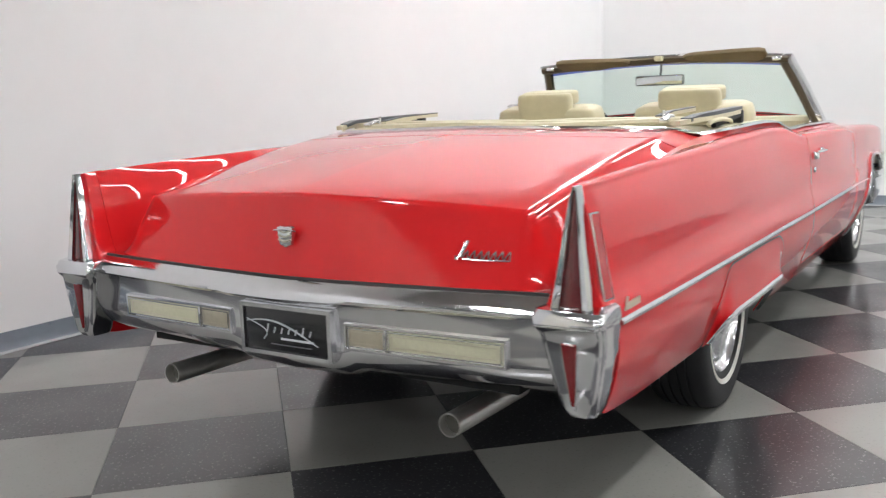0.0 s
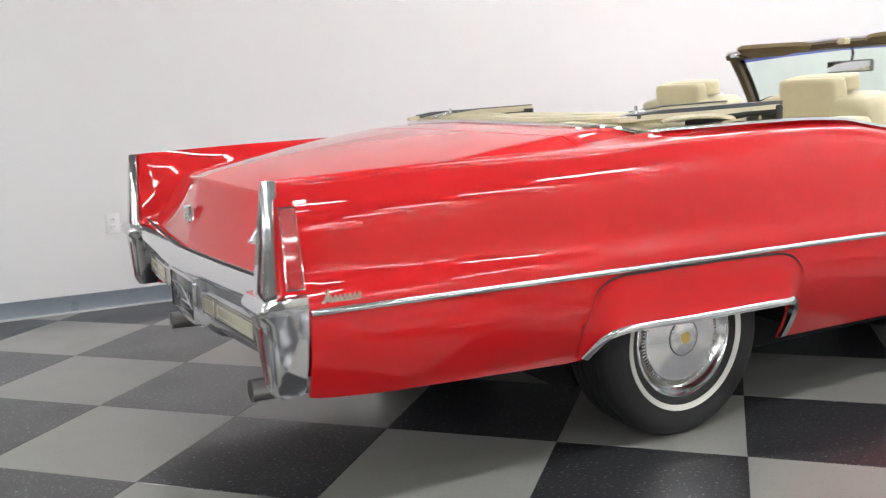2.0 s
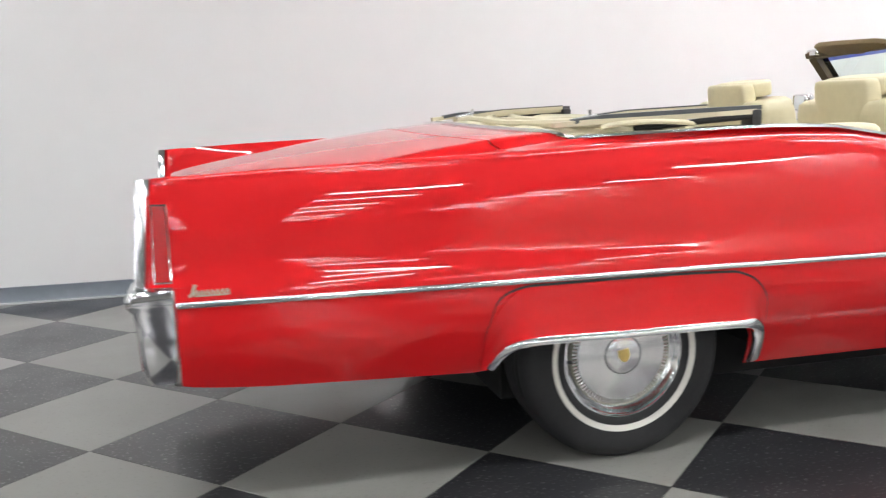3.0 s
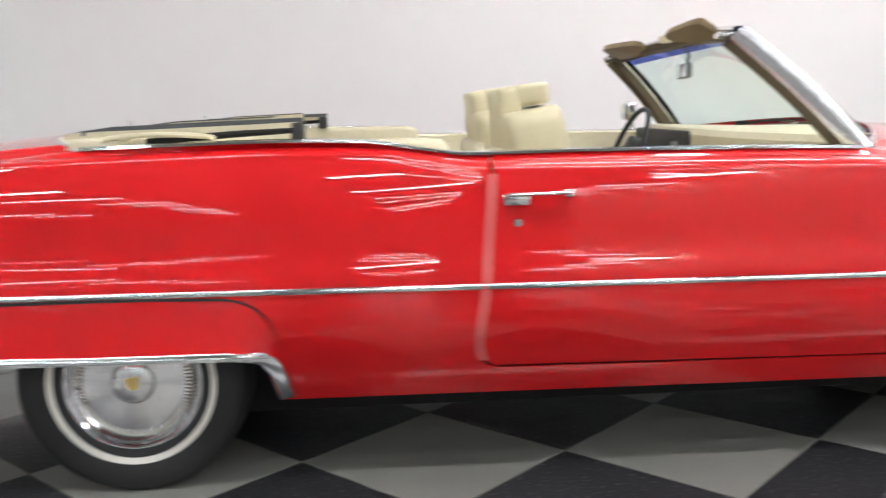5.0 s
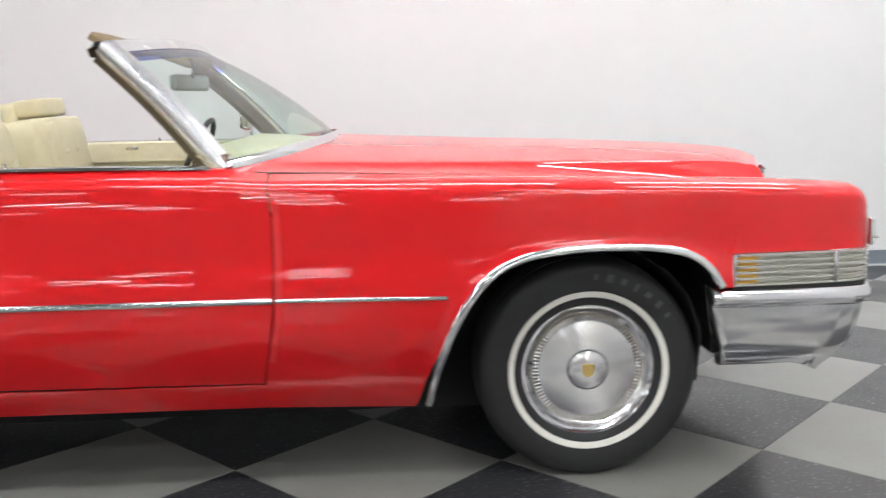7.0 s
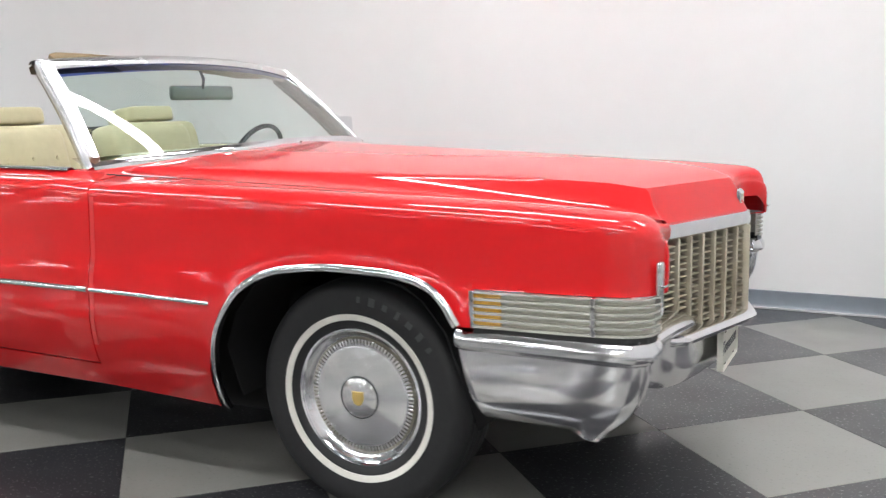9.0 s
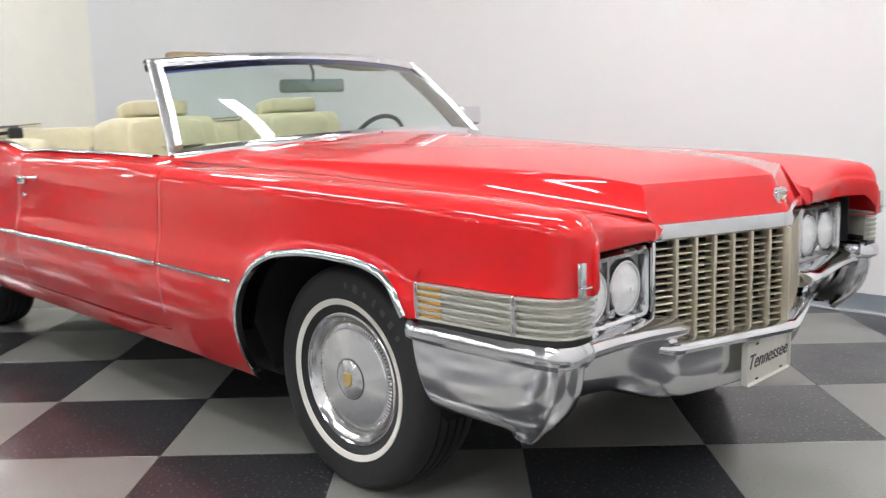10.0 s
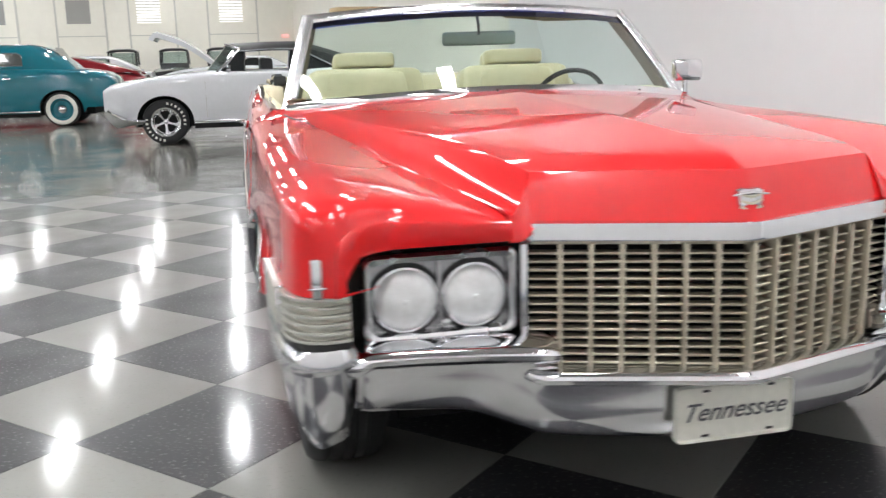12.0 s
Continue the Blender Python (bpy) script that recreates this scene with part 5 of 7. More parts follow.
def ws(f, v, out=0.0):
    p = ws_bottom(f).lerp(ws_top(f), v)
    bulge = 0.03 * math.sin(math.pi * v)
    return p + Vector((0.75, 0, 0.66)) * (bulge * (1 - 0.6 * abs(f)) + out)


screen = new("windscreen")
screen.parent = car
tagged(screen, "raked green-tinted windscreen in a chrome frame")
fs = steps(-0.975, 0.975, 30)
g1 = part("glass", loft([[ws(f, v) for f in fs] for v in steps(0.02, 0.845, 12)]), GLASS, screen, "green-tinted curved glass")
g2 = part("sun_band", loft([[ws(f, v) for f in fs] for v in steps(0.845, 0.975, 4)]), SUNBAND, screen, "dark blue shade band")
g1.visible_shadow = g2.visible_shadow = False
for sgn in (-1, 1):
    rows = []
    for v in steps(-0.02, 1.02, 16):
        c = ws(sgn, v)
        d = (ws(sgn, v + 0.01) - ws(sgn, v - 0.01)).normalized()
        n = Vector((0.72, sgn * 0.35, 0.6)).normalized()
        s_ = d.cross(n).normalized() * -sgn
        s_ = s_ if s_.y * sgn > 0 else -s_
        rows.append([c - s_ * 0.046 + n * 0.003, c - s_ * 0.042 + n * 0.010, c - s_ * 0.020 + n * 0.0115, c - s_ * 0.017 + n * 0.016, c + s_ * 0.004 + n * 0.014, c + s_ * 0.010 + n * 0.006, c + s_ * 0.012 - n * 0.012, c + s_ * 0.012 - n * 0.034, c + s_ * 0.006 - n * 0.046, c - s_ * 0.008 - n * 0.046])
    part("pillar", loft(rows, cap=True), PILLARMETAL, screen, "chrome windscreen pillar", sharp=40)
    rows = []
    for v in steps(0.0, 1.0, 12):
        c = ws(sgn, v)
        n = Vector((0.72, sgn * 0.35, 0.6)).normalized()
        rows.append([c + Vector((0, -sgn * 0.006, 0)) - n * 0.006, c + Vector((0, -sgn * 0.034, 0)) - n * 0.010, c + Vector((-0.01, -sgn * 0.040, -0.005)) - n * 0.040, c + Vector((-0.01, -sgn * 0.010, -0.005)) - n * 0.064, c + Vector((0, sgn * 0.006, 0)) - n * 0.048])
    part("pillar_trim", loft(rows, close_v=True, cap=True), TRIMBROWN, screen, "brown inner pillar trim")
rows = []
for f in steps(-1.01, 1.01, 28):
    c, n = ws(f, 0.985), Vector((0.75, 0, 0.66))
    rows.append([c + Vector((0.022, 0, -0.018)), c + Vector((0.022, 0, -0.004)), c + Vector((0.010, 0, 0.012)), c + Vector((-0.012, 0, 0.020)), c + Vector((-0.040, 0, 0.016)), c + Vector((-0.048, 0, 0.004))])
part("header_rail", loft(rows), SATIN, screen, "chrome windscreen header", sharp=45)
rows = []
for f in steps(-0.99, 0.99, 24):
    c = ws(f, 0.985)
    rows.append([c + Vector((0.014, 0, -0.022)), c + Vector((-0.014, 0, -0.036)), c + Vector((-0.062, 0, -0.030)), c + Vector((-0.070, 0, -0.006)), c + Vector((-0.048, 0, 0.006))])
part("header_trim", loft(rows), TRIMBROWN, screen, "brown inner header trim")
rows = []
for f in steps(-1.0, 1.0, 30):
    c = ws(f, 0.0)
    rows.append([c + Vector((0.004, 0, 0.018)), c + Vector((0.014, 0, 0.014)), c + Vector((0.024, 0, -0.002)), c + Vector((0.022, 0, -0.02))])
part("base_trim", loft(rows), CHROME, screen, "chrome strip at the foot of the glass")
for sgn in (-1, 1):
    part("header_catch", box((1.862, sgn * 0.66, 1.329), (0.07, 0.05, 0.022), 0.006), CHROME, screen)

# sun visors folded up
for sgn, tip in ((-1, 0.030), (1, 0.0)):
    bm = bmesh.new()
    outline = [(0.0, 0.06), (0.02, 0.035), (0.06, 0.02), (0.30, 0.0), (0.42, 0.0), (0.45, 0.02), (0.455, 0.10), (0.43, 0.16), (0.40, 0.175), (0.20, 0.18), (0.10, 0.13), (0.02, 0.11)]
    hinge, back = Vector((1.890, 0, 1.321 + tip * 0.3)), Vector((-0.80, 0, 0.46 + tip * 2)).normalized()
    up = back.cross(Vector((0, 1, 0))).normalized()
    ring = []
    for o in (-0.008, 0.008):
        ring.append([hinge + Vector((-0.03 * (y / 0.6) ** 2, sgn * (0.155 + y), 0)) + back * (0.18 - w_) * 0.54 + up * o for y, w_ in outline])
    mid = [[(p - sum(r, Vector()) / len(r)) * 0.97 + sum(r, Vector()) / len(r) + up * s_ for p in r] for r, s_ in ((ring[0], -0.004), (ring[1], 0.004))]
    loft([mid[0], ring[0], ring[1], mid[1]], close_v=True, cap=True, bm=bm)
    part("sun_visor", bm, KHAKI, car, "khaki vinyl sun visor folded up")
part("visor_clip", box((1.885, 0.0, 1.363), (0.05, 0.045, 0.03), 0.008), CREAMVINYL, screen)

# mirrors and wipers
rvm = part("rear_view_mirror", box((1.968, 0.022, 1.240), (0.022, 0.320, 0.060), 0.014, Matrix.Rotation(radians(-12), 3, "Z"), 3), MIRRORBACK, car, "wide interior rear-view mirror")
part("mirror_glass", box((1.9555, 0.022, 1.240), (0.003, 0.300, 0.047), 0.001, Matrix.Rotation(radians(-12), 3, "Z")), MIRROR, rvm)
part("stem", tube([(1.935, 0.012, 1.353), (1.972, 0.014, 1.334), (1.985, 0.018, 1.297), (1.975, 0.02, 1.257)], 0.007, 8), GREYSEAL, rvm)
dm = part("door_mirror", box((2.035, 0.985, 1.076), (0.055, 0.135, 0.098), 0.018, Matrix.Rotation(radians(-6), 3, "Z"), 3), CHROME, car, "chrome door mirror on a short post")
part("mirror_glass", box((2.006, 0.985, 1.076), (0.004, 0.115, 0.080), 0.006, Matrix.Rotation(radians(-6), 3, "Z")), MIRROR, dm)
part("post", tube([(2.05, 0.965, 0.955), (2.045, 0.970, 1.0), (2.04, 0.975, 1.04)], [0.020, 0.012, 0.014], 10), CHROME, dm)
for y0, y1 in ((-0.62, -0.08), (-0.02, 0.55)):
    wp = part("wiper", tube([ws(y0 / 0.845, 0.012, 0.008), ws((y0 + y1) / 1.69, 0.004, 0.008), ws(y1 / 0.845, 0.006, 0.008)], 0.003, 6), SEAL, car, "black windscreen wiper")
    part("arm", tube([ws(y1 / 0.845 + 0.03, -0.02, 0.012), ws((y0 + y1) / 1.69, 0.014, 0.014)], [0.006, 0.003], 6), SEAL, wp)


# ---- cabin ----
def cushion(c, s, r, puff=0.012, name="cushion", parent=None, mat=None, label="", rot=None, taper=0.0, e=0.34):
    """A padded block with rounded edges and a swell in its faces."""
    bm = bmesh.new()
    n = 10
    rows = []
    for i in range(n + 1):
        row = []
        v = math.sin(math.pi / 2 * (-1 + 2 * i / n))
        for k in range(24):
            a = 2 * math.pi * k / 24
            ca, sa = math.cos(a), math.sin(a)
            x = math.copysign(abs(ca) ** e, ca)
            y = math.copysign(abs(sa) ** e, sa)
            shrink = (1 - abs(v) ** 9) ** 0.4 if abs(v) < 1 else 0.0
            shrink = 0.86 + 0.14 * shrink
            sw = 1 + puff * (1 - v * v)
            row.append(Vector((x * s[0] / 2 * shrink * sw * (1 - taper * v), y * s[1] / 2 * shrink * sw * (1 - taper * 0.5 * v), v * s[2] / 2)))
        rows.append(row)
    loft(rows, close_v=True, cap=True, bm=bm)
    if rot is not None:
        bmesh.ops.rotate(bm, cent=(0, 0, 0), matrix=rot, verts=bm.verts)
    bmesh.ops.translate(bm, vec=c, verts=bm.verts)
    return part(name, bm, mat or LEATHER, parent, label, sharp=60)


def front_seat(yc):
    e = new("front_seat")
    e.parent = car
    tagged(e, "cream leather front seat with a thick headrest")
    lean = Matrix.Rotation(radians(-9), 3, "Y")
    cushion((1.285, yc, 0.84), (0.20, 0.58, 0.54), 0.05, 0.02, "seat_back", e, LEATHER, "padded cream seat back", lean)
    cushion((1.345, yc, 0.86), (0.10, 0.40, 0.48), 0.04, 0.05, "back_cushion", e, LEATHER, "tufted cream cushion", lean)
    cushion((1.215, yc, 0.80), (0.12, 0.56, 0.36), 0.05, 0.02, "back_shell", e, CREAMVINYL, "", lean)
    cushion((1.62, yc, 0.62), (0.55, 0.60, 0.20), 0.05, 0.04, "seat_cushion", e, LEATHER, "")
    head = cushion((1.190, yc, 1.085), (0.090, 0.300, 0.190), 0.04, 0.03, "headrest", e, LEATHER, "thick cream headrest", Matrix.Rotation(radians(-8), 3, "Y"), e=0.46)
    cushion((1.250, yc, 1.155), (0.145, 0.30, 0.072), 0.03, 0.02, "head_pad", head, LEATHER, "", Matrix.Rotation(radians(-7), 3, "Y"), e=0.5)
    # piping round the seat back
    rows = []
    pts = []
    for k in range(33):
        a = math.pi * k / 32
        pts.append(Vector((0.055, 0.262 * math.copysign(abs(math.cos(a)) ** 0.3, math.cos(a)), 0.25 * abs(math.sin(a)) ** 0.3)))
    pts = [lean @ p + Vector((1.295, yc, 0.85)) for p in pts]
    part("piping", tube(pts, 0.005, 6), CREAMVINYL, e)
    for dy in (-0.12, 0, 0.12):
        for dz in (-0.02, 0.10):
            b = part("tuft_button", lathe([(0.0, 0.006), (0.008, 0.004), (0.010, 0.0)], 8, axis="x"), LEATHER, e)
            b.location = (1.394 - 0.10 * 0.16 + dz * 0.16, yc + dy, 0.88 + dz)
    return e


front_seat(-0.385)
front_seat(0.395)
rear = new("rear_seat")
rear.parent = car
tagged(rear, "wide cream leather rear bench")
for y in (-0.36, 0.36):
    cushion((0.30, y, 0.80), (0.22, 0.70, 0.50), 0.05, 0.03, "seat_back", rear, LEATHER, "", Matrix.Rotation(radians(-14), 3, "Y"))
    cushion((0.68, y, 0.60), (0.55, 0.70, 0.20), 0.05, 0.03, "seat_cushion", rear, LEATHER)
for sgn in (-1, 1):
    cushion((0.52, sgn * 0.815, 0.93), (0.85, 0.10, 0.20), 0.03, 0.02, "side_bolster", rear, CREAMVINYL)
    dp = part("door_panel", box((1.66, sgn * 0.872, 0.80), (1.16, 0.05, 0.34), 0.018), CREAMVINYL, car, "cream vinyl door panel")
    part("panel_strip", tube([(1.12, sgn * 0.840, 0.935), (2.18, sgn * 0.840, 0.935)], 0.005, 6), CHROME, dp)
    part("lock_button", tube([(1.62, sgn * 0.872, 0.965), (1.62, sgn * 0.872, 1.005)], [0.004, 0.006], 8), CHROME, dp)
    part("armrest", box((1.62, sgn * 0.835, 0.80), (0.55, 0.06, 0.06), 0.02), CREAMVINYL, dp)
    part("inner_lever", box((1.50, sgn * 0.838, 0.958), (0.06, 0.03, 0.014), 0.005), CHROME, dp)
part("cabin_floor", box((1.1, 0, 0.47), (2.5, 1.7, 0.03)), DASH, car, "dark carpet")
rows = []
for y in steps(-0.84, 0.84, 24):
    xw = ws(y / 0.845, 0.0)
    back = 2.055 + 0.15 * max(0.0, (-y - 0.15) / 0.69) ** 1.6
    rows.append([(xw.x - 0.012, y, xw.z - 0.012), (xw.x - 0.09, y, 1.012), (back + 0.06, y, 1.016), (back + 0.018, y, 1.008), (back, y, 0.985), (back + 0.012, y, 0.90), (back + 0.05, y, 0.72)])
part("dashboard", loft(rows), CREAMVINYL, car, "cream padded dashboard top")
part("instrument_panel", box((2.040, 0.50, 0.925), (0.04, 0.66, 0.15), 0.012), DASH, car, "dark instrument panel")
for y in (0.26, 0.70):
    part("instrument_ring", lathe([(0.03, 0.0), (0.036, 0.006), (0.036, -0.004)], 20, axis="x"), CHROME, car).location = (2.016, y, 0.93)

sw_ = new("steering_wheel")
sw_.parent = car
tagged(sw_, "dark thin-rimmed steering wheel")
bm = bmesh.new()
rows = []
for k in range(40):
    a = 2 * math.pi * k / 40
    rows.append([((0.012 * math.sin(b)), (0.175 + 0.011 * math.cos(b)) * math.cos(a), (0.175 + 0.011 * math.cos(b)) * math.sin(a)) for b in [2 * math.pi * j / 8 for j in range(8)]])
loft(rows, close_u=True, close_v=True, bm=bm)
part("rim", bm, SEAL, sw_, "black rim")
part("horn_ring", tube([(0.02, 0.14 * math.cos(a), 0.14 * math.sin(a)) for a in [math.pi * (1.0 + k / 16) for k in range(17)]], 0.005, 6), CHROME, sw_)
for a in (200, 340, 270):
    part("spoke", tube([(0.03, 0, 0), (0.005, 0.17 * math.cos(radians(a)), 0.17 * math.sin(radians(a)))], [0.018, 0.010], 8, flat=0.5), SEAL, sw_)
part("hub", lathe([(0.0, -0.012), (0.045, -0.006), (0.05, 0.02), (0.035, 0.05)], 20, axis="x"), SEAL, sw_)
part("column", tube([(0.03, 0, 0), (0.40, 0, -0.02)], 0.032, 12), SEAL, sw_)
sw_.matrix_basis = pose(1.88, 0.47, 0.930, 0, 24, 0)

# ---- folded top ----
top = new("folded_top")
top.parent = car
tagged(top, "cream convertible top folded in its well")
rows = []
for y in steps(-0.80, 0.80, 24):
    row = []
    for x in steps(-0.27, 0.16, 14):
        edge = min(1.0, (0.82 - abs(y)) / 0.1, (x + 0.29) / 0.05 + 0.2)
        z = 1.005 + 0.030 * edge + 0.012 * math.sin(31 * x + 5 * y) + 0.008 * math.sin(17 * y + 9 * x) - 0.05 * max(0.0, x)
        row.append((x + 0.10 * (abs(y) / 0.8) ** 3, y, z))
    rows.append(row)
part("fabric", loft(rows), CREAMVINYL, top, "folded cream fabric", sharp=80)
for k, (x, r) in enumerate(((-0.14, 0.020), (-0.02, 0.018), (0.09, 0.022))):
    pts = [(x + 0.14 * (abs(y) / 0.78) ** 3 + 0.01 * math.sin(9 * y + k), y, 1.050 + 0.004 * math.sin(7 * y + 2 * k)) for y in steps(-0.78, 0.78, 20)]
    part("fold", tube(pts, r, 8, flat=0.8), CREAMVINYL, top)
for sgn in (-1, 1):
    def rail(pts, w_, h, nm, mt, lb=""):
        rows = []
        for x, y, z in pts:
            rows.append([(x, sgn * (y - w_), z - h), (x, sgn * (y + w_), z - h), (x, sgn * (y + w_), z + h), (x, sgn * (y - w_), z + h)])
        return part(nm, loft(rows, close_v=True, cap=True), mt, top, lb, sharp=30)
    rail([(-0.13, 0.755, 1.062), (-0.04, 0.772, 1.074), (0.14, 0.778, 1.080), (0.34, 0.778, 1.086), (0.52, 0.775, 1.090)], 0.020, 0.007, "side_rail", GREYSEAL, "grey rubber-faced side rail")
    rail([(-0.19, 0.735, 1.052), (-0.08, 0.775, 1.060), (0.20, 0.785, 1.066), (0.40, 0.785, 1.073), (0.50, 0.782, 1.077)], 0.016, 0.008, "frame_rail", CREAMVINYL, "cream painted frame rail")
    rail([(-0.02, 0.62, 1.066), (0.12, 0.62, 1.082), (0.30, 0.62, 1.088), (0.42, 0.62, 1.091)], 0.012, 0.008, "inner_rail", CREAMVINYL)
    rail([(-0.02, 0.62, 1.075), (0.12, 0.62, 1.090), (0.30, 0.62, 1.096), (0.42, 0.62, 1.100)], 0.014, 0.002, "rail_seal", GREYSEAL)
    part("hinge", box((0.50, sgn * 0.768, 1.056), (0.040, 0.070, 0.058), 0.010), SEAL, top, "black hinge at the end of the rails")
    part("pivot", box((-0.05, sgn * 0.66, 1.066), (0.09, 0.035, 0.018), 0.006, Matrix.Rotation(radians(-10), 3, "Y")), SATIN, top)
    part("pivot_pin", tube([(-0.02, sgn * 0.64, 1.066), (-0.02, sgn * 0.64, 1.096)], 0.006, 8), SATIN, top)
    part("link_bar", tube([(0.06, sgn * 0.80, 1.035), (0.30, sgn * 0.805, 1.052), (0.49, sgn * 0.79, 1.062)], 0.010, 8), BLACK, top)
    loop_pts = [(0.10 + 0.16 * math.cos(a), sgn * 0.815, 1.040 + 0.016 * math.sin(a)) for a in [math.pi * k / 12 for k in range(13)]]
    part("strap", tube(loop_pts, 0.008, 8), CREAMVINYL, top)


# ---- far end of the hall ----
def hall_door(y0, y1, w0, w1, pane, slats):
    """A pale sectional door in the far wall, with one window."""
    d = tagged(new("door"), "tall pale sectional door with one small window", "door", "far hall doors", "structure")
    d.location = (FAR_X, 0, 0)
    part("panel", box((0.02, (y0 + y1) / 2, 1.18), (0.03, y1 - y0 - 0.06, 2.34)), WALLFAR, d)
    part("panel", box((0.02, (y0 + y1) / 2, 3.81), (0.03, y1 - y0 - 0.06, 2.84)), WALLFAR, d)
    part("panel_joint", box((0.012, (y0 + y1) / 2, 2.375), (0.02, y1 - y0, 0.035)), DOORSEAM, d)
    for y in (y0, y1):
        part("jamb", box((0.03, y, 2.6), (0.06, 0.06, 5.2)), DOORSEAM, d)
    win = part("window", box((0.042, (w0 + w1) / 2, 3.26), (0.02, w1 - w0, 0.88)), pane, d, "small bright window" if slats else "small shaded window")
    for z in (2.80, 3.72):
        part("rail", box((0.05, (w0 + w1) / 2, z), (0.03, w1 - w0 + 0.10, 0.06)), WALLFAR, win)
    if slats:
        for k in range(8):
            part("slat", box((0.056, (w0 + w1) / 2, 2.88 + 0.105 * k), (0.01, w1 - w0, 0.040)), SLATGREY, win)


hall_door(-10.35, -8.85, -9.95, -9.25, GREYPANE, False)
hall_door(-7.50, -5.75, -7.12, -6.27, GREYPANE, False)
hall_door(-4.90, -3.20, -4.60, -3.76, DAYPANE, True)
hall_door(-2.00, -0.15, -1.56, -0.70, DAYPANE, True)
sign = tagged(link_mesh("exit_sign", box((FAR_X + 0.024, 0.90, 2.27), (0.05, 0.26, 0.12), 0.01), EXITRED), "small lit red sign on the far wall", "sign")


# ---- other cars ----
def parked_wheel(e, xx, s_, w, tire, wide_wall, spokes):
    """One wheel of a parked car, in its black wheel well."""
    R = tire + 0.10
    ring = [(R * math.cos(q), R * math.sin(q)) for q in steps(-0.2, math.pi + 0.2, 24)]
    bm = loft([[(xx + x, s_ * y, tire + z * 0.94) for x, z in ring] for y in (w - 0.075, w - 0.34)])
    bm.faces.new([v for v in bm.verts[len(ring):]])
    part("wheel_well", bm, BLACK, e, "black wheel well")
    wh = new("wheel")
    wh.parent = e
    wh.matrix_basis = pose(xx, s_ * (w - 0.13), tire, 0, 20 * s_, 0 if s_ > 0 else 180)
    k = tire / 0.345
    prof = [(0.20 * k, 0.09), (0.24 * k, 0.105), (0.30 * k, 0.105), (0.335 * k, 0.085), (0.345 * k, 0.05)]
    part("tyre", lathe(prof + [(r, -o) for r, o in reversed(prof)], 40), RUBBER, wh)
    if wide_wall:
        part("whitewall", lathe([(0.19 * k, 0.085), (0.205 * k, 0.102), (0.25 * k, 0.112), (0.30 * k, 0.110), (0.305 * k, 0.10)], 40), WHITEWALL, wh, "wide whitewall")
    elif spokes:
        for n in range(28):
            if n % 14 < 8:
                bb = part("raised_mark", box((0.280 * k, 0.1062, 0), (0.036, 0.004, 0.022 + 0.012 * (n % 2)), 0.001), WHITEWALL, wh)
                bb.rotation_euler = (0, 2 * math.pi * n / 28 - 0.5, 0)
    rim = part("rim", lathe([(0.228 * k, 0.098), (0.220 * k, 0.112), (0.19 * k, 0.100), (0.175 * k, 0.055), (0.03, 0.03), (0.0, 0.03)], 40), SATIN if not wide_wall else TEAL, wh)
    if spokes:
        part("dark_well", lathe([(0.168 * k, 0.058), (0.0, 0.040)], 30), BLACK, rim)
        for n in range(spokes):
            bm = loft([[(r, o, -h), (r, o + 0.022, -h * 0.55), (r, o + 0.022, h * 0.55), (r, o, h)] for r, o, h in ((0.02, 0.062, 0.030), (0.09 * k, 0.066, 0.026), (0.186 * k, 0.078, 0.042))])
            sp = part("spoke", bm, SATIN, rim)
            sp.rotation_euler = (0, 2 * math.pi * n / spokes, 0)
        part("cap", lathe([(0.0, 0.100), (0.03, 0.096), (0.038, 0.05)], 16), CHROME, rim)
    else:
        part("cap", lathe([(0.0, 0.10), (0.05, 0.095), (0.08, 0.08), (0.10, 0.05)], 24), CHROME, rim)


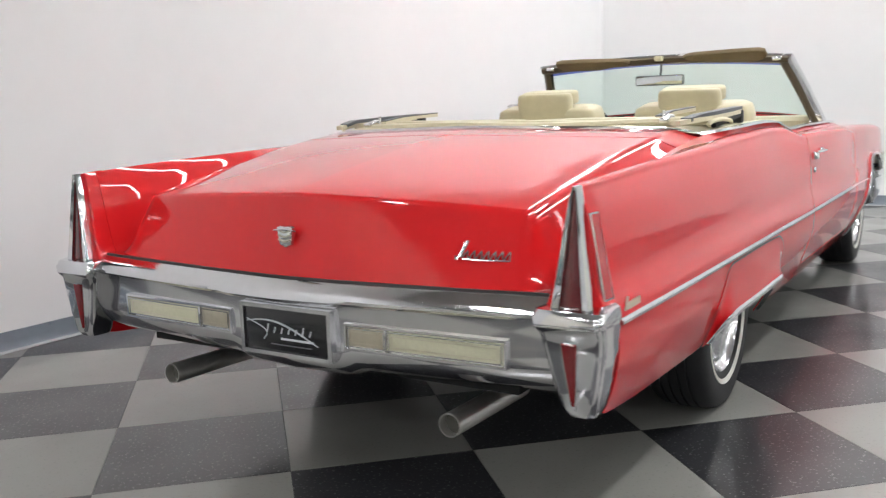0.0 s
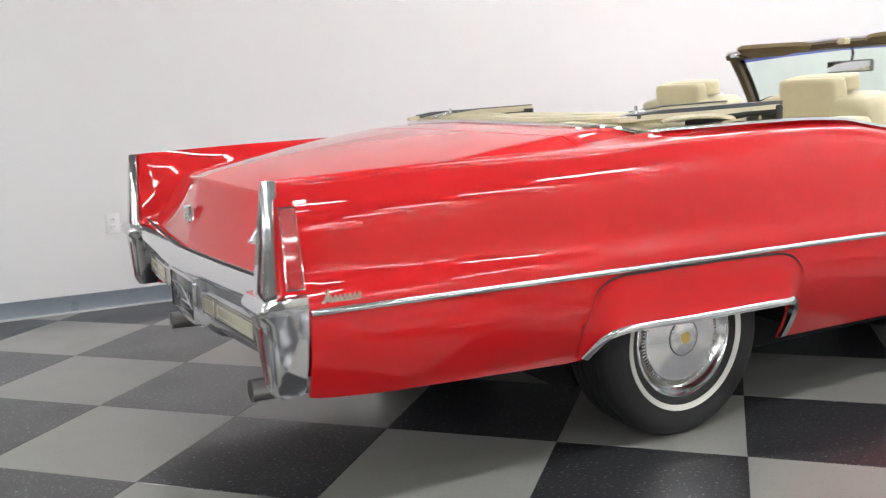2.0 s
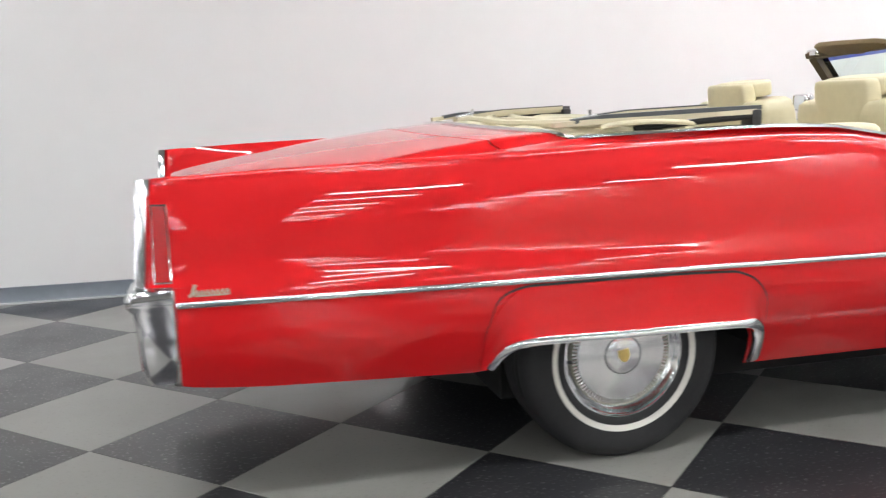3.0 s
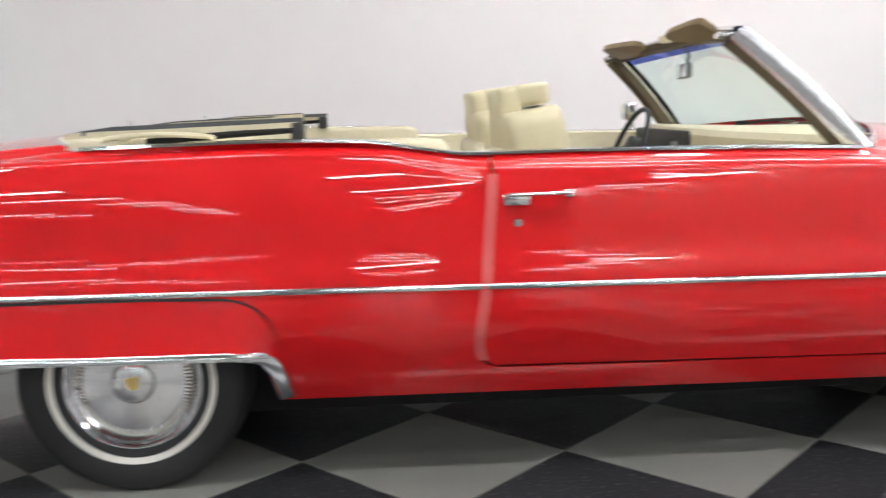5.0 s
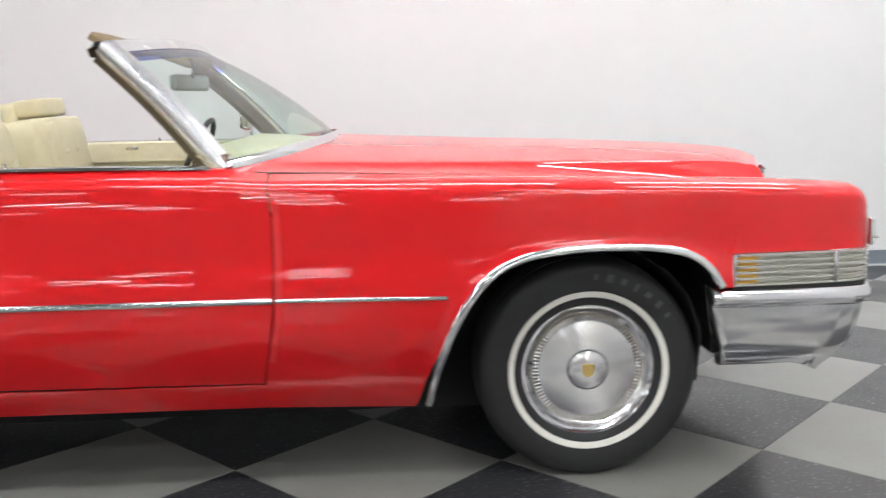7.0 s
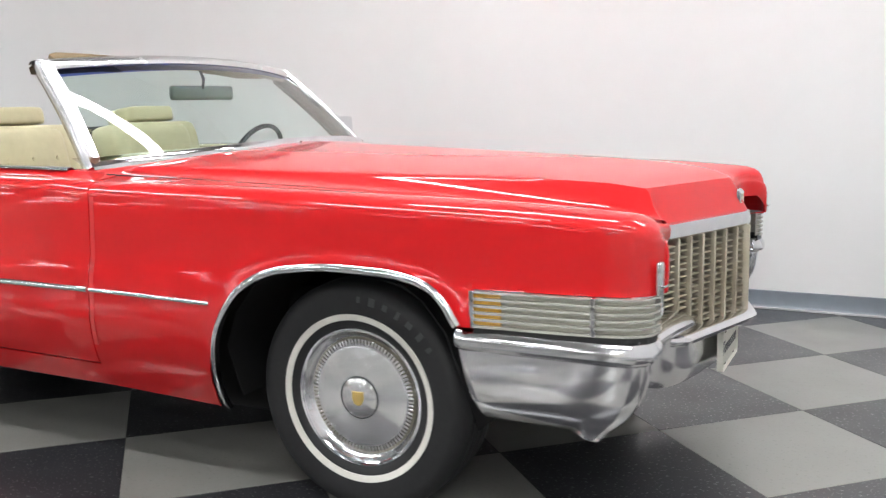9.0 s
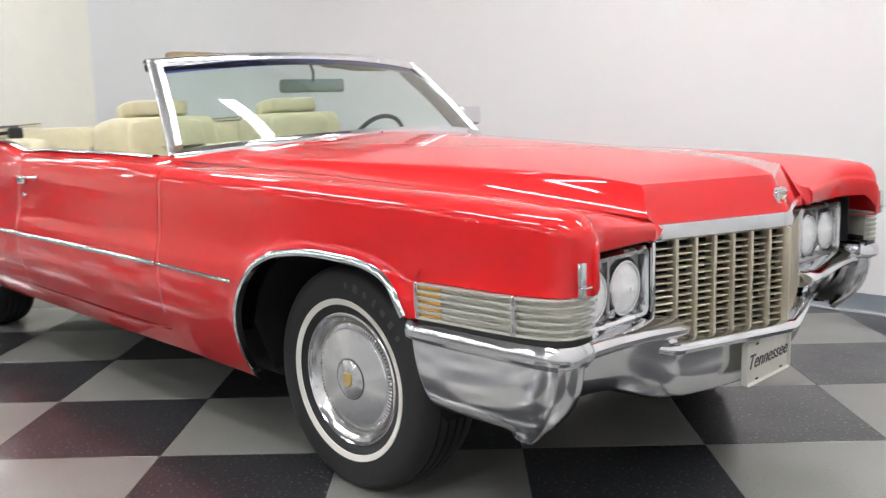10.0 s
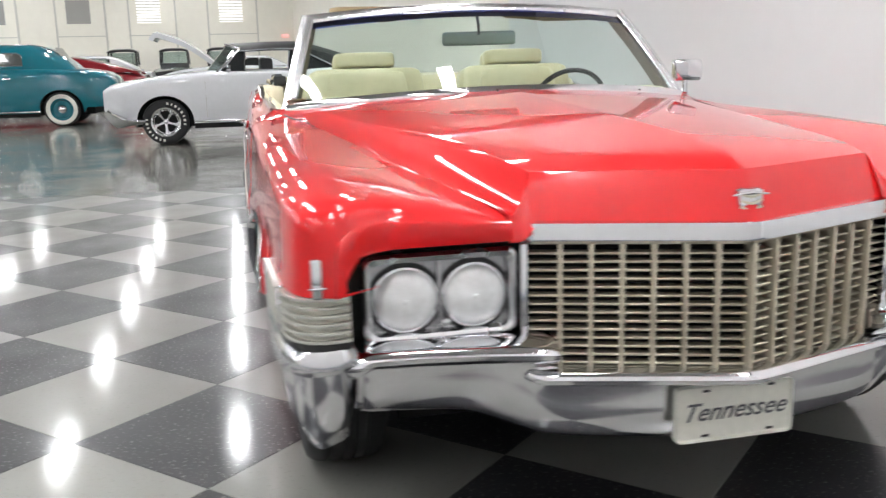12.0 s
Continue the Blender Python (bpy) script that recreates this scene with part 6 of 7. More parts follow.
def hardtop_cabin(e, w, cabin, paint, roof_paint):
    """Bowed windscreen, vinyl roof with chrome edges, vent panes and dark quarter windows."""
    a, b, c, d, zr, zb = cabin
    wr, wl = w * 0.72, w * 0.90
    bow = lambda y: 1 - y * y
    foot = lambda y: (a + 0.20 * bow(y), y * wl, zb - 0.03 + 0.02 * bow(y))
    brow = lambda y: (b + 0.20 * bow(y), y * wr, zr - 0.10 + 0.06 * bow(y))
    ys = steps(-1, 1, 12)
    part("windscreen", loft([[foot(y) for y in ys], [brow(y) for y in ys]]), PALEGLASS, e, "raked bowed windscreen")
    part("header_trim", tube([brow(y) for y in ys], 0.028, 8), CHROME, e, "bright header trim")
    part("cowl_trim", tube([foot(y) for y in ys], 0.012, 6), CHROME, e)
    rows = []
    for t in steps(0, 1, 22):
        x = b + 0.02 + (d - b) * t
        u = max(0.0, (c - x) / (c - d))
        z = zr - 0.02 * (1 - min(1.0, t / 0.2)) - (zr - zb) * (0.82 * u ** 1.45 + 0.18 * u)
        hw = wr + (wl - wr) * u ** 1.2
        fwd = 0.20 * (1 - min(1.0, t / 0.12))
        rows.append([(x + fwd * bow(y), y * hw, z - 0.085 * y * y - 0.03 * y ** 8) for y in steps(-1, 1, 14)])
    part("roof", thicken(loft(rows), -0.015), roof_paint, e, "black vinyl roof")
    part("headliner", loft([[(x, y * wr * 0.96, zr - 0.12 + 0.03 * bow(y)) for y in steps(-1, 1, 4)] for x in (b, c)]), BLACK, e)
    wq = c - 0.58
    for s_ in (-1, 1):
        head = [(b, s_ * wr, zr - 0.13), (b - 0.5, s_ * (wr + 0.004), zr - 0.105), (c, s_ * (wr + 0.004), zr - 0.115), (c - 0.14, s_ * (wr + 0.03), zr - 0.16), (wq, s_ * (wl - 0.01), zb + 0.05)]
        part("pillar", tube([(a, s_ * wl, zb - 0.02), (b, s_ * wr, zr - 0.12)], 0.022, 8), CHROME, e, "bright windscreen pillar")
        part("drip_rail", tube([(x, y + s_ * 0.012, z) for x, y, z in head], 0.014, 6), CHROME, e, "thin chrome drip rail")
        xv = b - 0.05
        part("vent_post", tube([(xv - 0.02, s_ * wl, zb - 0.02), (xv - 0.04, s_ * (wr + 0.01), zr - 0.13)], 0.014, 6), CHROME, e)
        bm = bmesh.new()
        bm.faces.new([bm.verts.new(p) for p in ((a - 0.06, s_ * wl, zb - 0.02), (b, s_ * wr, zr - 0.14), (xv - 0.04, s_ * wr, zr - 0.14), (xv - 0.02, s_ * wl, zb - 0.02))])
        part("vent_window", bm, DARKGLASS if s_ > 0 else PALEGLASS, e, "small vent window")
        part("window_post", tube([(c + 0.05, s_ * wl, zb - 0.02), (c + 0.02, s_ * (wr + 0.008), zr - 0.12)], 0.018, 6), CHROME, e)
        bm = bmesh.new()
        bm.faces.new([bm.verts.new(p) for p in ((c + 0.04, s_ * (wl - 0.01), zb - 0.02), (c + 0.01, s_ * wr, zr - 0.12), (c - 0.13, s_ * (wr + 0.02), zr - 0.17), (wq, s_ * (wl - 0.015), zb + 0.03), (wq, s_ * (wl - 0.015), zb - 0.02))])
        part("quarter_window", thicken(bm, 0.006), DARKGLASS, e, "dark rear quarter window")
        # sail panel behind the quarter window
        rows = []
        for t in steps(0, 1, 10):
            x = c - 0.02 + (d - c + 0.06) * t
            u = (c - x) / (c - d)
            zt = zr - (zr - zb) * (0.82 * max(0.0, u) ** 1.45 + 0.18 * u) - 0.10
            hw = wr + (wl - wr) * max(0.0, u) ** 1.2
            low = max(zb - 0.03, min(zt - 0.01, zr - 0.14 - (zr - zb - 0.16) * min(1.0, max(0.0, (c - 0.13 - x) / 0.45)))) if x > wq else zb - 0.03
            rows.append([(x, s_ * (wl + (hw - wl) * min(1.0, (low - zb) / max(0.02, zr - 0.14 - zb)) if low > zb else wl), min(low, zt)), (x, s_ * (hw + 0.004), zt + 0.012)])
        part("roof_side", loft(rows), roof_paint, e, "vinyl roof side")
        part("belt_trim", tube([(a - 0.1, s_ * (wl + 0.012), zb - 0.02), (c, s_ * (wl + 0.014), zb - 0.02), (d, s_ * (wl + 0.012), zb - 0.01)], 0.010, 6), CHROME, e)
    part("dashboard", box((a - 0.22, 0, zb - 0.02), (0.34, wl * 1.8, 0.16), 0.05), VINYL, e, "dark dashboard")
    wheel_rim = part("steering_wheel", tube([(0.19 * math.cos(q), 0.19 * math.sin(q), 0) for q in steps(0, 2 * math.pi, 24)], 0.014, 6, caps=False), VINYL, e)
    wheel_rim.matrix_basis = pose(b - 0.05, wl * 0.45, zb + 0.02, 0, -62, 0)


def square_bumper(e, w, x1):
    """Angular chrome front bumper, tucked under and wrapped round the corners."""
    line = [(x1 - 0.58, 1.0, 0.0), (x1 - 0.34, 1.0, 0.1), (x1 - 0.12, 0.99, 0.7), (x1 - 0.06, 0.97, 1.0), (x1 - 0.02, 0.86, 1.0), (x1 - 0.03, 0.4, 1.0), (x1 - 0.02, 0.0, 1.0)]
    line += [(x, -y, k) for x, y, k in reversed(line[:-1])]
    rows = []
    for x, y, k in line:
        n = 1.0 if abs(y) < 0.95 else 0.0
        sg = 1 if y >= 0 else -1
        rows.append([(x + n * ox - (1 - n) * 0.3 * k * (0.62 - z), y * w + sg * (1 - n) * ox * 0.5, 0.33 + (z - 0.40) * (0.25 + 0.75 * k)) for ox, z in ((-0.03, 0.64), (0.035, 0.62), (0.05, 0.55), (0.0, 0.47), (-0.02, 0.44), (-0.16, 0.34), (-0.22, 0.34))])
    part("bumper", loft(rows), CHROME, e, "angular chrome bumper")


def pickup_cab(e):
    """Narrow upright cab with a rounded roof and open-looking panes all round."""
    xf, xr, hw, belt, top = -0.95, -1.75, 0.47, 1.28, 1.74
    part("cab_body", box(((xf + xr) / 2, 0, 1.14), (xf - xr + 0.04, 2 * hw + 0.04, 0.34), 0.04), BLACKCAR, e)
    for x in (xf, xr):
        for y in (-hw, hw):
            part("cab_post", tube([(x, y, belt - 0.02), (x + (0.02 if x == xr else -0.04), y * 0.95, top - 0.05)], 0.035, 8), BLACKCAR, e)
        bm = bmesh.new()
        bm.faces.new([bm.verts.new(p) for p in ((x, -hw, belt), (x, hw, belt), (x, hw * 0.95, top - 0.05), (x, -hw * 0.95, top - 0.05))])
        part("windscreen" if x == xf else "rear_window", bm, PALEGLASS, e, "clear flat pane")
    rows = []
    for x in steps(xf + 0.03, xr - 0.03, 8):
        u = abs(2 * (x - xr) / (xf - xr) - 1)
        rows.append([(x, y * hw, top + 0.03 * (1 - u ** 4) - 0.07 * abs(y) ** 4) for y in steps(-1.0, 1.0, 10)])
    part("cab_roof", thicken(loft(rows), -0.06), BLACKCAR, e, "rounded black cab roof")


def parked_car(name, label, paint, roof_paint, top, w, wb, tire, sill, cabin, place, wide_wall=False, glass=DARKGLASS, spokes=0, group="", closed=False, chin=0.10, square=False, seats=True, tail=0.75):
    """A car facing +x, front axle at 0. top: hood and deck line (x, z). cabin: (screen foot, screen head, roof end, rear glass foot, roof z, belt z)."""
    e = thing(name, label, "car", group)
    e.matrix_basis = place
    f = curve(sorted(top))
    x0, x1 = min(p[0] for p in top), max(p[0] for p in top)
    R = tire + 0.075
    rows = []
    xs = sorted(set([round(x, 3) for x in steps(x0, x1, 60)] + [round(c + R * math.cos(math.pi * k / 16), 3) for c in (0.0, -wb) for k in range(17)]))
    for x in xs:
        zb = sill
        for c in (0.0, -wb):
            if abs(x - c) < R:
                zb = max(zb, tire + math.sqrt(R * R - (x - c) ** 2) * 0.94)
        if x > 0.45 or x < -wb - 0.45:
            zb = max(zb, sill + chin)
        if square and x > x1 - 0.40:
            zb += 0.20 * min(1.0, (x - x1 + 0.40) / 0.30)
        elif x > x1 - 0.22:
            zb += 0.30 * ((x - x1 + 0.22) / 0.22) ** 1.6
        ww = w * (1 - (0.05 if square else 0.10) * max(0.0, (x - 0.3) / (x1 - 0.3)) ** 3 - 0.12 * max(0.0, (-wb - 0.2 - x) / (-wb - 0.2 - x0)) ** 3)
        z1 = f(x)
        side = []
        for t in steps(0, 1, 8):
            z = zb + (z1 - 0.07 - zb) * t
            side.append((ww * (0.93 + 0.07 * min(1.0, (z - sill) / 0.25) - 0.05 * max(0.0, (z - 0.75) / 0.5)), z))
        y_s = side[-1][0]
        side += [(y_s - 0.02, z1 - 0.03), (y_s - 0.07, z1 - 0.005), (y_s * 0.6, z1 + 0.02), (0.0, z1 + 0.035)]
        rows.append([(x, y, z) for y, z in side] + [(x, -y, z) for y, z in reversed(side[:-1])])
    bm = loft(rows)
    for row in (bm.verts[: len(rows[0])], bm.verts[-len(rows[0]):]):
        bm.faces.new(row)
    part("body", bm, paint, e, sharp=50)
    part("underbody", box(((x0 + x1) / 2, 0, sill + 0.08), (x1 - x0 - 1.1, w * 1.5, 0.26)), BLACK, e)
    bare = cabin is None
    a, b, c, d, zr, zb = cabin or (-0.85, -1.0, -1.7, -1.9, 1.8, 1.2)
    if square:
        hardtop_cabin(e, w, cabin, paint, roof_paint)
        square_bumper(e, w, x1)
    wr, wl = w * 0.70, w * 0.88
    head = lambda x: zr - 0.03 * abs(x - (b + c) / 2)
    if closed:
        # rounded greenhouse in one piece with the body, windows set on it
        rows = []
        for k in range(25):
            x = a + (d - a) * k / 24
            if x > b:
                rise = math.sin(math.pi / 2 * (a - x) / (a - b)) ** 0.8
            elif x > c:
                rise = 1.0
            else:
                rise = max(0.0, math.cos(math.pi / 2 * (c - x) / (c - d))) ** 0.75
            z = zb - 0.05 + (zr - zb + 0.05) * rise
            ring = [(1.0, 0.0), (0.98, 0.25), (0.93, 0.55), (0.86, 0.78), (0.74, 0.91), (0.55, 0.975), (0.28, 1.0), (0.0, 1.005)]
            half = [(wl * y, zb - 0.06 + (z - zb + 0.06) * h) for y, h in ring]
            rows.append([(x, y, zz) for y, zz in half] + [(x, -y, zz) for y, zz in reversed(half[:-1])])
        part("roof", loft(rows), roof_paint, e)
        hz = zr - zb
        for s_ in (-1, 1):
            def on_side(x, h):
                return (x, s_ * (wl * (0.985 - 0.02 * h - 0.10 * h * h) + 0.012), zb + hz * h)
            mid = (b + c) / 2
            for xa, xb, za, ze in ((b - 0.02, mid + 0.05, 0.18, 0.70), (mid - 0.05, c + 0.05, 0.18, 0.66)):
                ps = [on_side(xa + 0.12, za), on_side(xa, ze - 0.06), on_side(xa - 0.06, ze), on_side(xb + 0.08, ze), on_side(xb, ze - 0.10), on_side(xb - 0.02, za)]
                bm = bmesh.new()
                bm.faces.new([bm.verts.new(p) for p in ps])
                part("side_window", thicken(bm, 0.01), glass, e, "dark side window")
                part("window_trim", tube(ps + ps[:1], 0.012, 6, caps=False), CHROME, e)
        for xs_, sg in (((a + b) / 2 + 0.02, 1), ((c + d) / 2 - 0.10, -1)):
            wd = wl * 0.62
            part("rear_window" if sg < 0 else "windscreen", loft([[(xs_ + sg * 0.14, y * wd, zb + hz * 0.30) for y in steps(-1, 1, 4)], [(xs_ - sg * 0.04, y * wd * 0.9, zb + hz * 0.86) for y in steps(-1, 1, 4)]]), glass, e)
    elif not square and not bare:
        part("windscreen", loft([[(a, y * wl, zb - 0.02 + 0.02 * (1 - y * y)) for y in steps(-0.95, 0.95, 6)], [(b, y * wr, head(b) - 0.02) for y in steps(-0.97, 0.97, 6)]]), glass, e, "raked windscreen")
        part("rear_window", loft([[(c, y * wr, head(c) - 0.02) for y in steps(-0.9, 0.9, 6)], [(d + 0.05, y * wl, zb) for y in steps(-0.85, 0.85, 6)]]), glass, e)
        rows = []
        for x in steps(b + 0.03, d, 14):
            t = max(0.0, (c - x) / (c - d))
            z = head(x) - (head(c) - zb) * t ** 1.5 if t > 0 else head(x)
            hw = wr + (wl - wr) * t
            rows.append([(x, s_ * hw, z + dz) for s_, dz in ((-1.02, -0.05), (-0.98, -0.015), (-0.8, 0.012), (-0.4, 0.03), (0, 0.035), (0.4, 0.03), (0.8, 0.012), (0.98, -0.015), (1.02, -0.05))])
        part("roof", loft(rows), roof_paint, e)
        for s_ in (-1, 1):
            bm = bmesh.new()
            mid = (b + c) / 2 - 0.1
            vs = [bm.verts.new(p) for p in ((a - 0.12, s_ * wl, zb - 0.02), (b - 0.03, s_ * (wr + 0.004), head(b) - 0.05), (c - 0.10, s_ * (wr + 0.004), head(c) - 0.06), (d + tail, s_ * wl, zb - 0.02))]
            bm.faces.new(vs)
            part("side_window", bm, glass, e, "dark side window")
            part("pillar", tube([(a - 0.02, s_ * wl, zb - 0.02), (b, s_ * wr, head(b) - 0.01)], 0.016, 8), CHROME, e)
            part("drip_rail", tube([(b, s_ * (wr + 0.012), head(b) - 0.035), (c, s_ * (wr + 0.012), head(c) - 0.05), (d + tail - 0.03, s_ * (wl + 0.006), zb)], 0.012, 6), CHROME, e)
            part("pillar", tube([(mid, s_ * (wl - 0.01), zb), (mid - 0.02, s_ * wr, head(mid) - 0.04)], 0.020, 6), roof_paint, e)
    for s_ in (-1, 1):
        part("rocker", box(((-R - wb + R) / 2, s_ * w * 0.88, sill - 0.02), (wb - 2 * R, 0.08, 0.12), 0.01), BLACK, e, "black rocker panel")
        if not closed and not square and not bare:
            q = (c + d) / 2
            zq = head(c) - (head(c) - zb) * 0.5 ** 1.5
            bm = bmesh.new()
            bm.faces.new([bm.verts.new(p) for p in ((c - 0.10, s_ * (wr + 0.010), head(c) - 0.045), (d + tail, s_ * (wl + 0.002), zb - 0.02), (d + 0.02, s_ * wl * 0.99, zb - 0.01), (q, s_ * (wr + wl) / 2 * 1.02, zq - 0.04))])
            part("roof_side", thicken(bm, 0.02), roof_paint, e, "roof side behind the window")
        part("sill_strip", box(((-R - wb + R) / 2, s_ * w * 0.95, sill + 0.03), (wb - 2 * R, 0.02, 0.03), 0.004), CHROME, e)
        part("door_handle", box((c + 0.35, s_ * (w * 0.985), zb - 0.16), (0.16, 0.03, 0.03), 0.008), CHROME, e)
        part("headlight", lathe([(0.0, 0.03), (0.07, 0.02), (0.085, 0.0), (0.085, -0.04)], 20, axis="x"), CLEARLENS, e).location = (x1 - 0.02, s_ * w * 0.66, f(x1) - 0.12)
    if seats and not closed:
        part("seat", box(((b + c) / 2 + 0.02, 0, zb + 0.02), (0.20, w * 1.2, 0.34), 0.05), VINYL, e, "dark seat back")
        part("seat", box((c - 0.35, 0, zb - 0.02), (0.22, w * 1.2, 0.26), 0.05), VINYL, e, "dark seat back")
    for xb, sg in ((x1, 1), (x0, -1))[1 if square else 0:]:
        rows = [[(xb + sg * (0.04 - 0.10 * abs(y) ** 3) + dx * sg, y * w * 0.96, 0.50 + dz) for dx, dz in ((-0.04, -0.09), (0.03, -0.08), (0.05, 0.0), (0.03, 0.07), (-0.04, 0.08))] for y in steps(-1, 1, 12)]
        part("bumper", loft(rows), CHROME, e, "chrome bumper")
    for xx in (0.0, -wb):
        for s_ in (-1, 1):
            parked_wheel(e, xx, s_, w, tire, wide_wall, spokes)
    return e


parked_car("hardtop_car", "white two-door hardtop with black vinyl roof on concrete", WHITECAR, VINYL,
           [(0.87, 0.84), (0.85, 0.875), (0.5, 0.94), (0.1, 0.995), (-0.5, 1.06), (-0.75, 1.08), (-2.0, 1.08), (-2.6, 1.10), (-3.3, 1.06), (-3.8, 0.98), (-3.87, 0.80)],
           0.93, 2.75, 0.345, 0.31, (-0.80, -1.15, -2.02, -3.36, 1.515, 1.08), pose(-9.40, -2.15, 0, 0, 0, -90), spokes=5, chin=0.02, group="parked cars", square=True)
hardtop = bpy.data.objects["hardtop_car"]
for s_ in (-1, 1):
    for xx in (-0.62, -1.95):
        part("door_seam", tube([(xx, s_ * 0.930, 0.40), (xx, s_ * 0.928, 0.72), (xx, s_ * 0.913, 0.92), (xx, s_ * 0.896, 1.01)], 0.0035, 6), SEAM, hardtop)
    part("mirror", loft([[(-0.98 + 0.03 * dx, s_ * (0.90 + 0.05 * math.cos(q)), 1.13 + 0.040 * math.sin(q)) for q in steps(0, 5.8, 11)] for dx in steps(-1, 1, 3)]), CHROME, hardtop, "chrome door mirror")
    part("mirror_stem", tube([(-0.98, s_ * 0.90, 1.10), (-0.98, s_ * 0.87, 1.05)], 0.012, 6), CHROME, hardtop)
parked_car("sedan_car", "rounded teal vintage sedan with wide whitewall tyres", TEAL, TEAL,
           [(-4.18, 0.56), (-4.16, 0.76), (-4.04, 0.97), (-3.88, 1.08), (-3.3, 1.16), (-2.0, 1.20), (-1.0, 1.18), (0.0, 1.1), (0.7, 0.92), (0.85, 0.65)],
           0.92, 3.0, 0.355, 0.29, (-0.7, -1.25, -2.35, -3.35, 1.70, 1.16), pose(-15.2, -7.65, 0, 0, 0, -90), wide_wall=True, glass=DIMGLASS, closed=True, group="parked cars")
parked_car("fastback_car", "maroon fastback coupe on the concrete floor", MAROON, MAROON,
           [(-4.3, 0.70), (-4.25, 0.93), (-3.6, 1.01), (-2.4, 1.08), (-1.0, 1.07), (0.0, 1.0), (0.8, 0.85), (0.9, 0.62)],
           0.95, 3.0, 0.34, 0.28, (-0.9, -1.35, -2.15, -4.1, 1.50, 1.07), pose(-21.4, -7.75, 0, 0, 0, -90), glass=DIMGLASS, group="parked cars", tail=1.75)
hooded = parked_car("roadster_car", "white car with its hood raised", WHITECAR, WHITECAR,
                    [(-3.9, 0.8), (-3.85, 1.0), (-3.0, 1.12), (-1.2, 1.17), (0.0, 1.08), (0.75, 0.9), (0.8, 0.7)],
                    0.95, 2.9, 0.34, 0.28, (-1.4, -1.75, -2.3, -3.0, 1.44, 1.16), pose(-23.6, -2.50, 0, 0, 0, -90), group="parked cars")
hood_line = [(-0.95 + 1.75 * t, 1.17 + 1.00 * t + 0.16 * math.sin(math.pi * t)) for t in steps(0, 1, 10)] + [(0.92, 2.15), (1.02, 2.05), (1.05, 1.98)]
rows = [[(x, y, z + 0.06 * (1 - (y / 0.8) ** 2)) for y in steps(-0.8, 0.8, 6)] for x, z in hood_line]
part("raised_hood", thicken(loft(rows), 0.14), WHITECAR, hooded, "raised white hood")
parked_car("coupe_car", "pale silver coupe behind the maroon fastback", WHITECAR, WHITECAR,
           [(-3.80, 0.80), (-3.75, 1.0), (-3.0, 1.08), (-2.2, 1.12), (-1.0, 1.10), (0.0, 1.03), (0.8, 0.90), (0.9, 0.65)],
           0.92, 2.7, 0.34, 0.28, (-0.7, -1.25, -2.45, -3.4, 1.53, 1.12), pose(-23.72, -7.30, 0, 0, 0, -90), glass=PALEGLASS, group="parked cars")
for yy in (-4.88, -3.16, -1.55):
    truck = parked_car("pickup_truck", "black vintage pickup truck at the back of the hall", BLACKCAR, BLACKCAR,
                       [(-3.9, 0.8), (-3.85, 1.0), (-2.0, 1.05), (-1.2, 1.15), (0.0, 1.12), (0.7, 1.0), (0.75, 0.65)],
                       0.66, 2.9, 0.36, 0.34, None, pose(-26.6, yy, 0, 0, 0, 0), group="parked cars", seats=False)
    pickup_cab(truck)


# ---- checkered tiles, laid corner to corner with the wall ----
TH = radians(-0.57)
OX, OY, HD = -1.689, 0.577, 0.6096 / math.sqrt(2)


def grid_point(n, m):
    return (OX + HD * (n * math.cos(TH) - m * math.sin(TH)), OY + HD * (n * math.sin(TH) + m * math.cos(TH)))


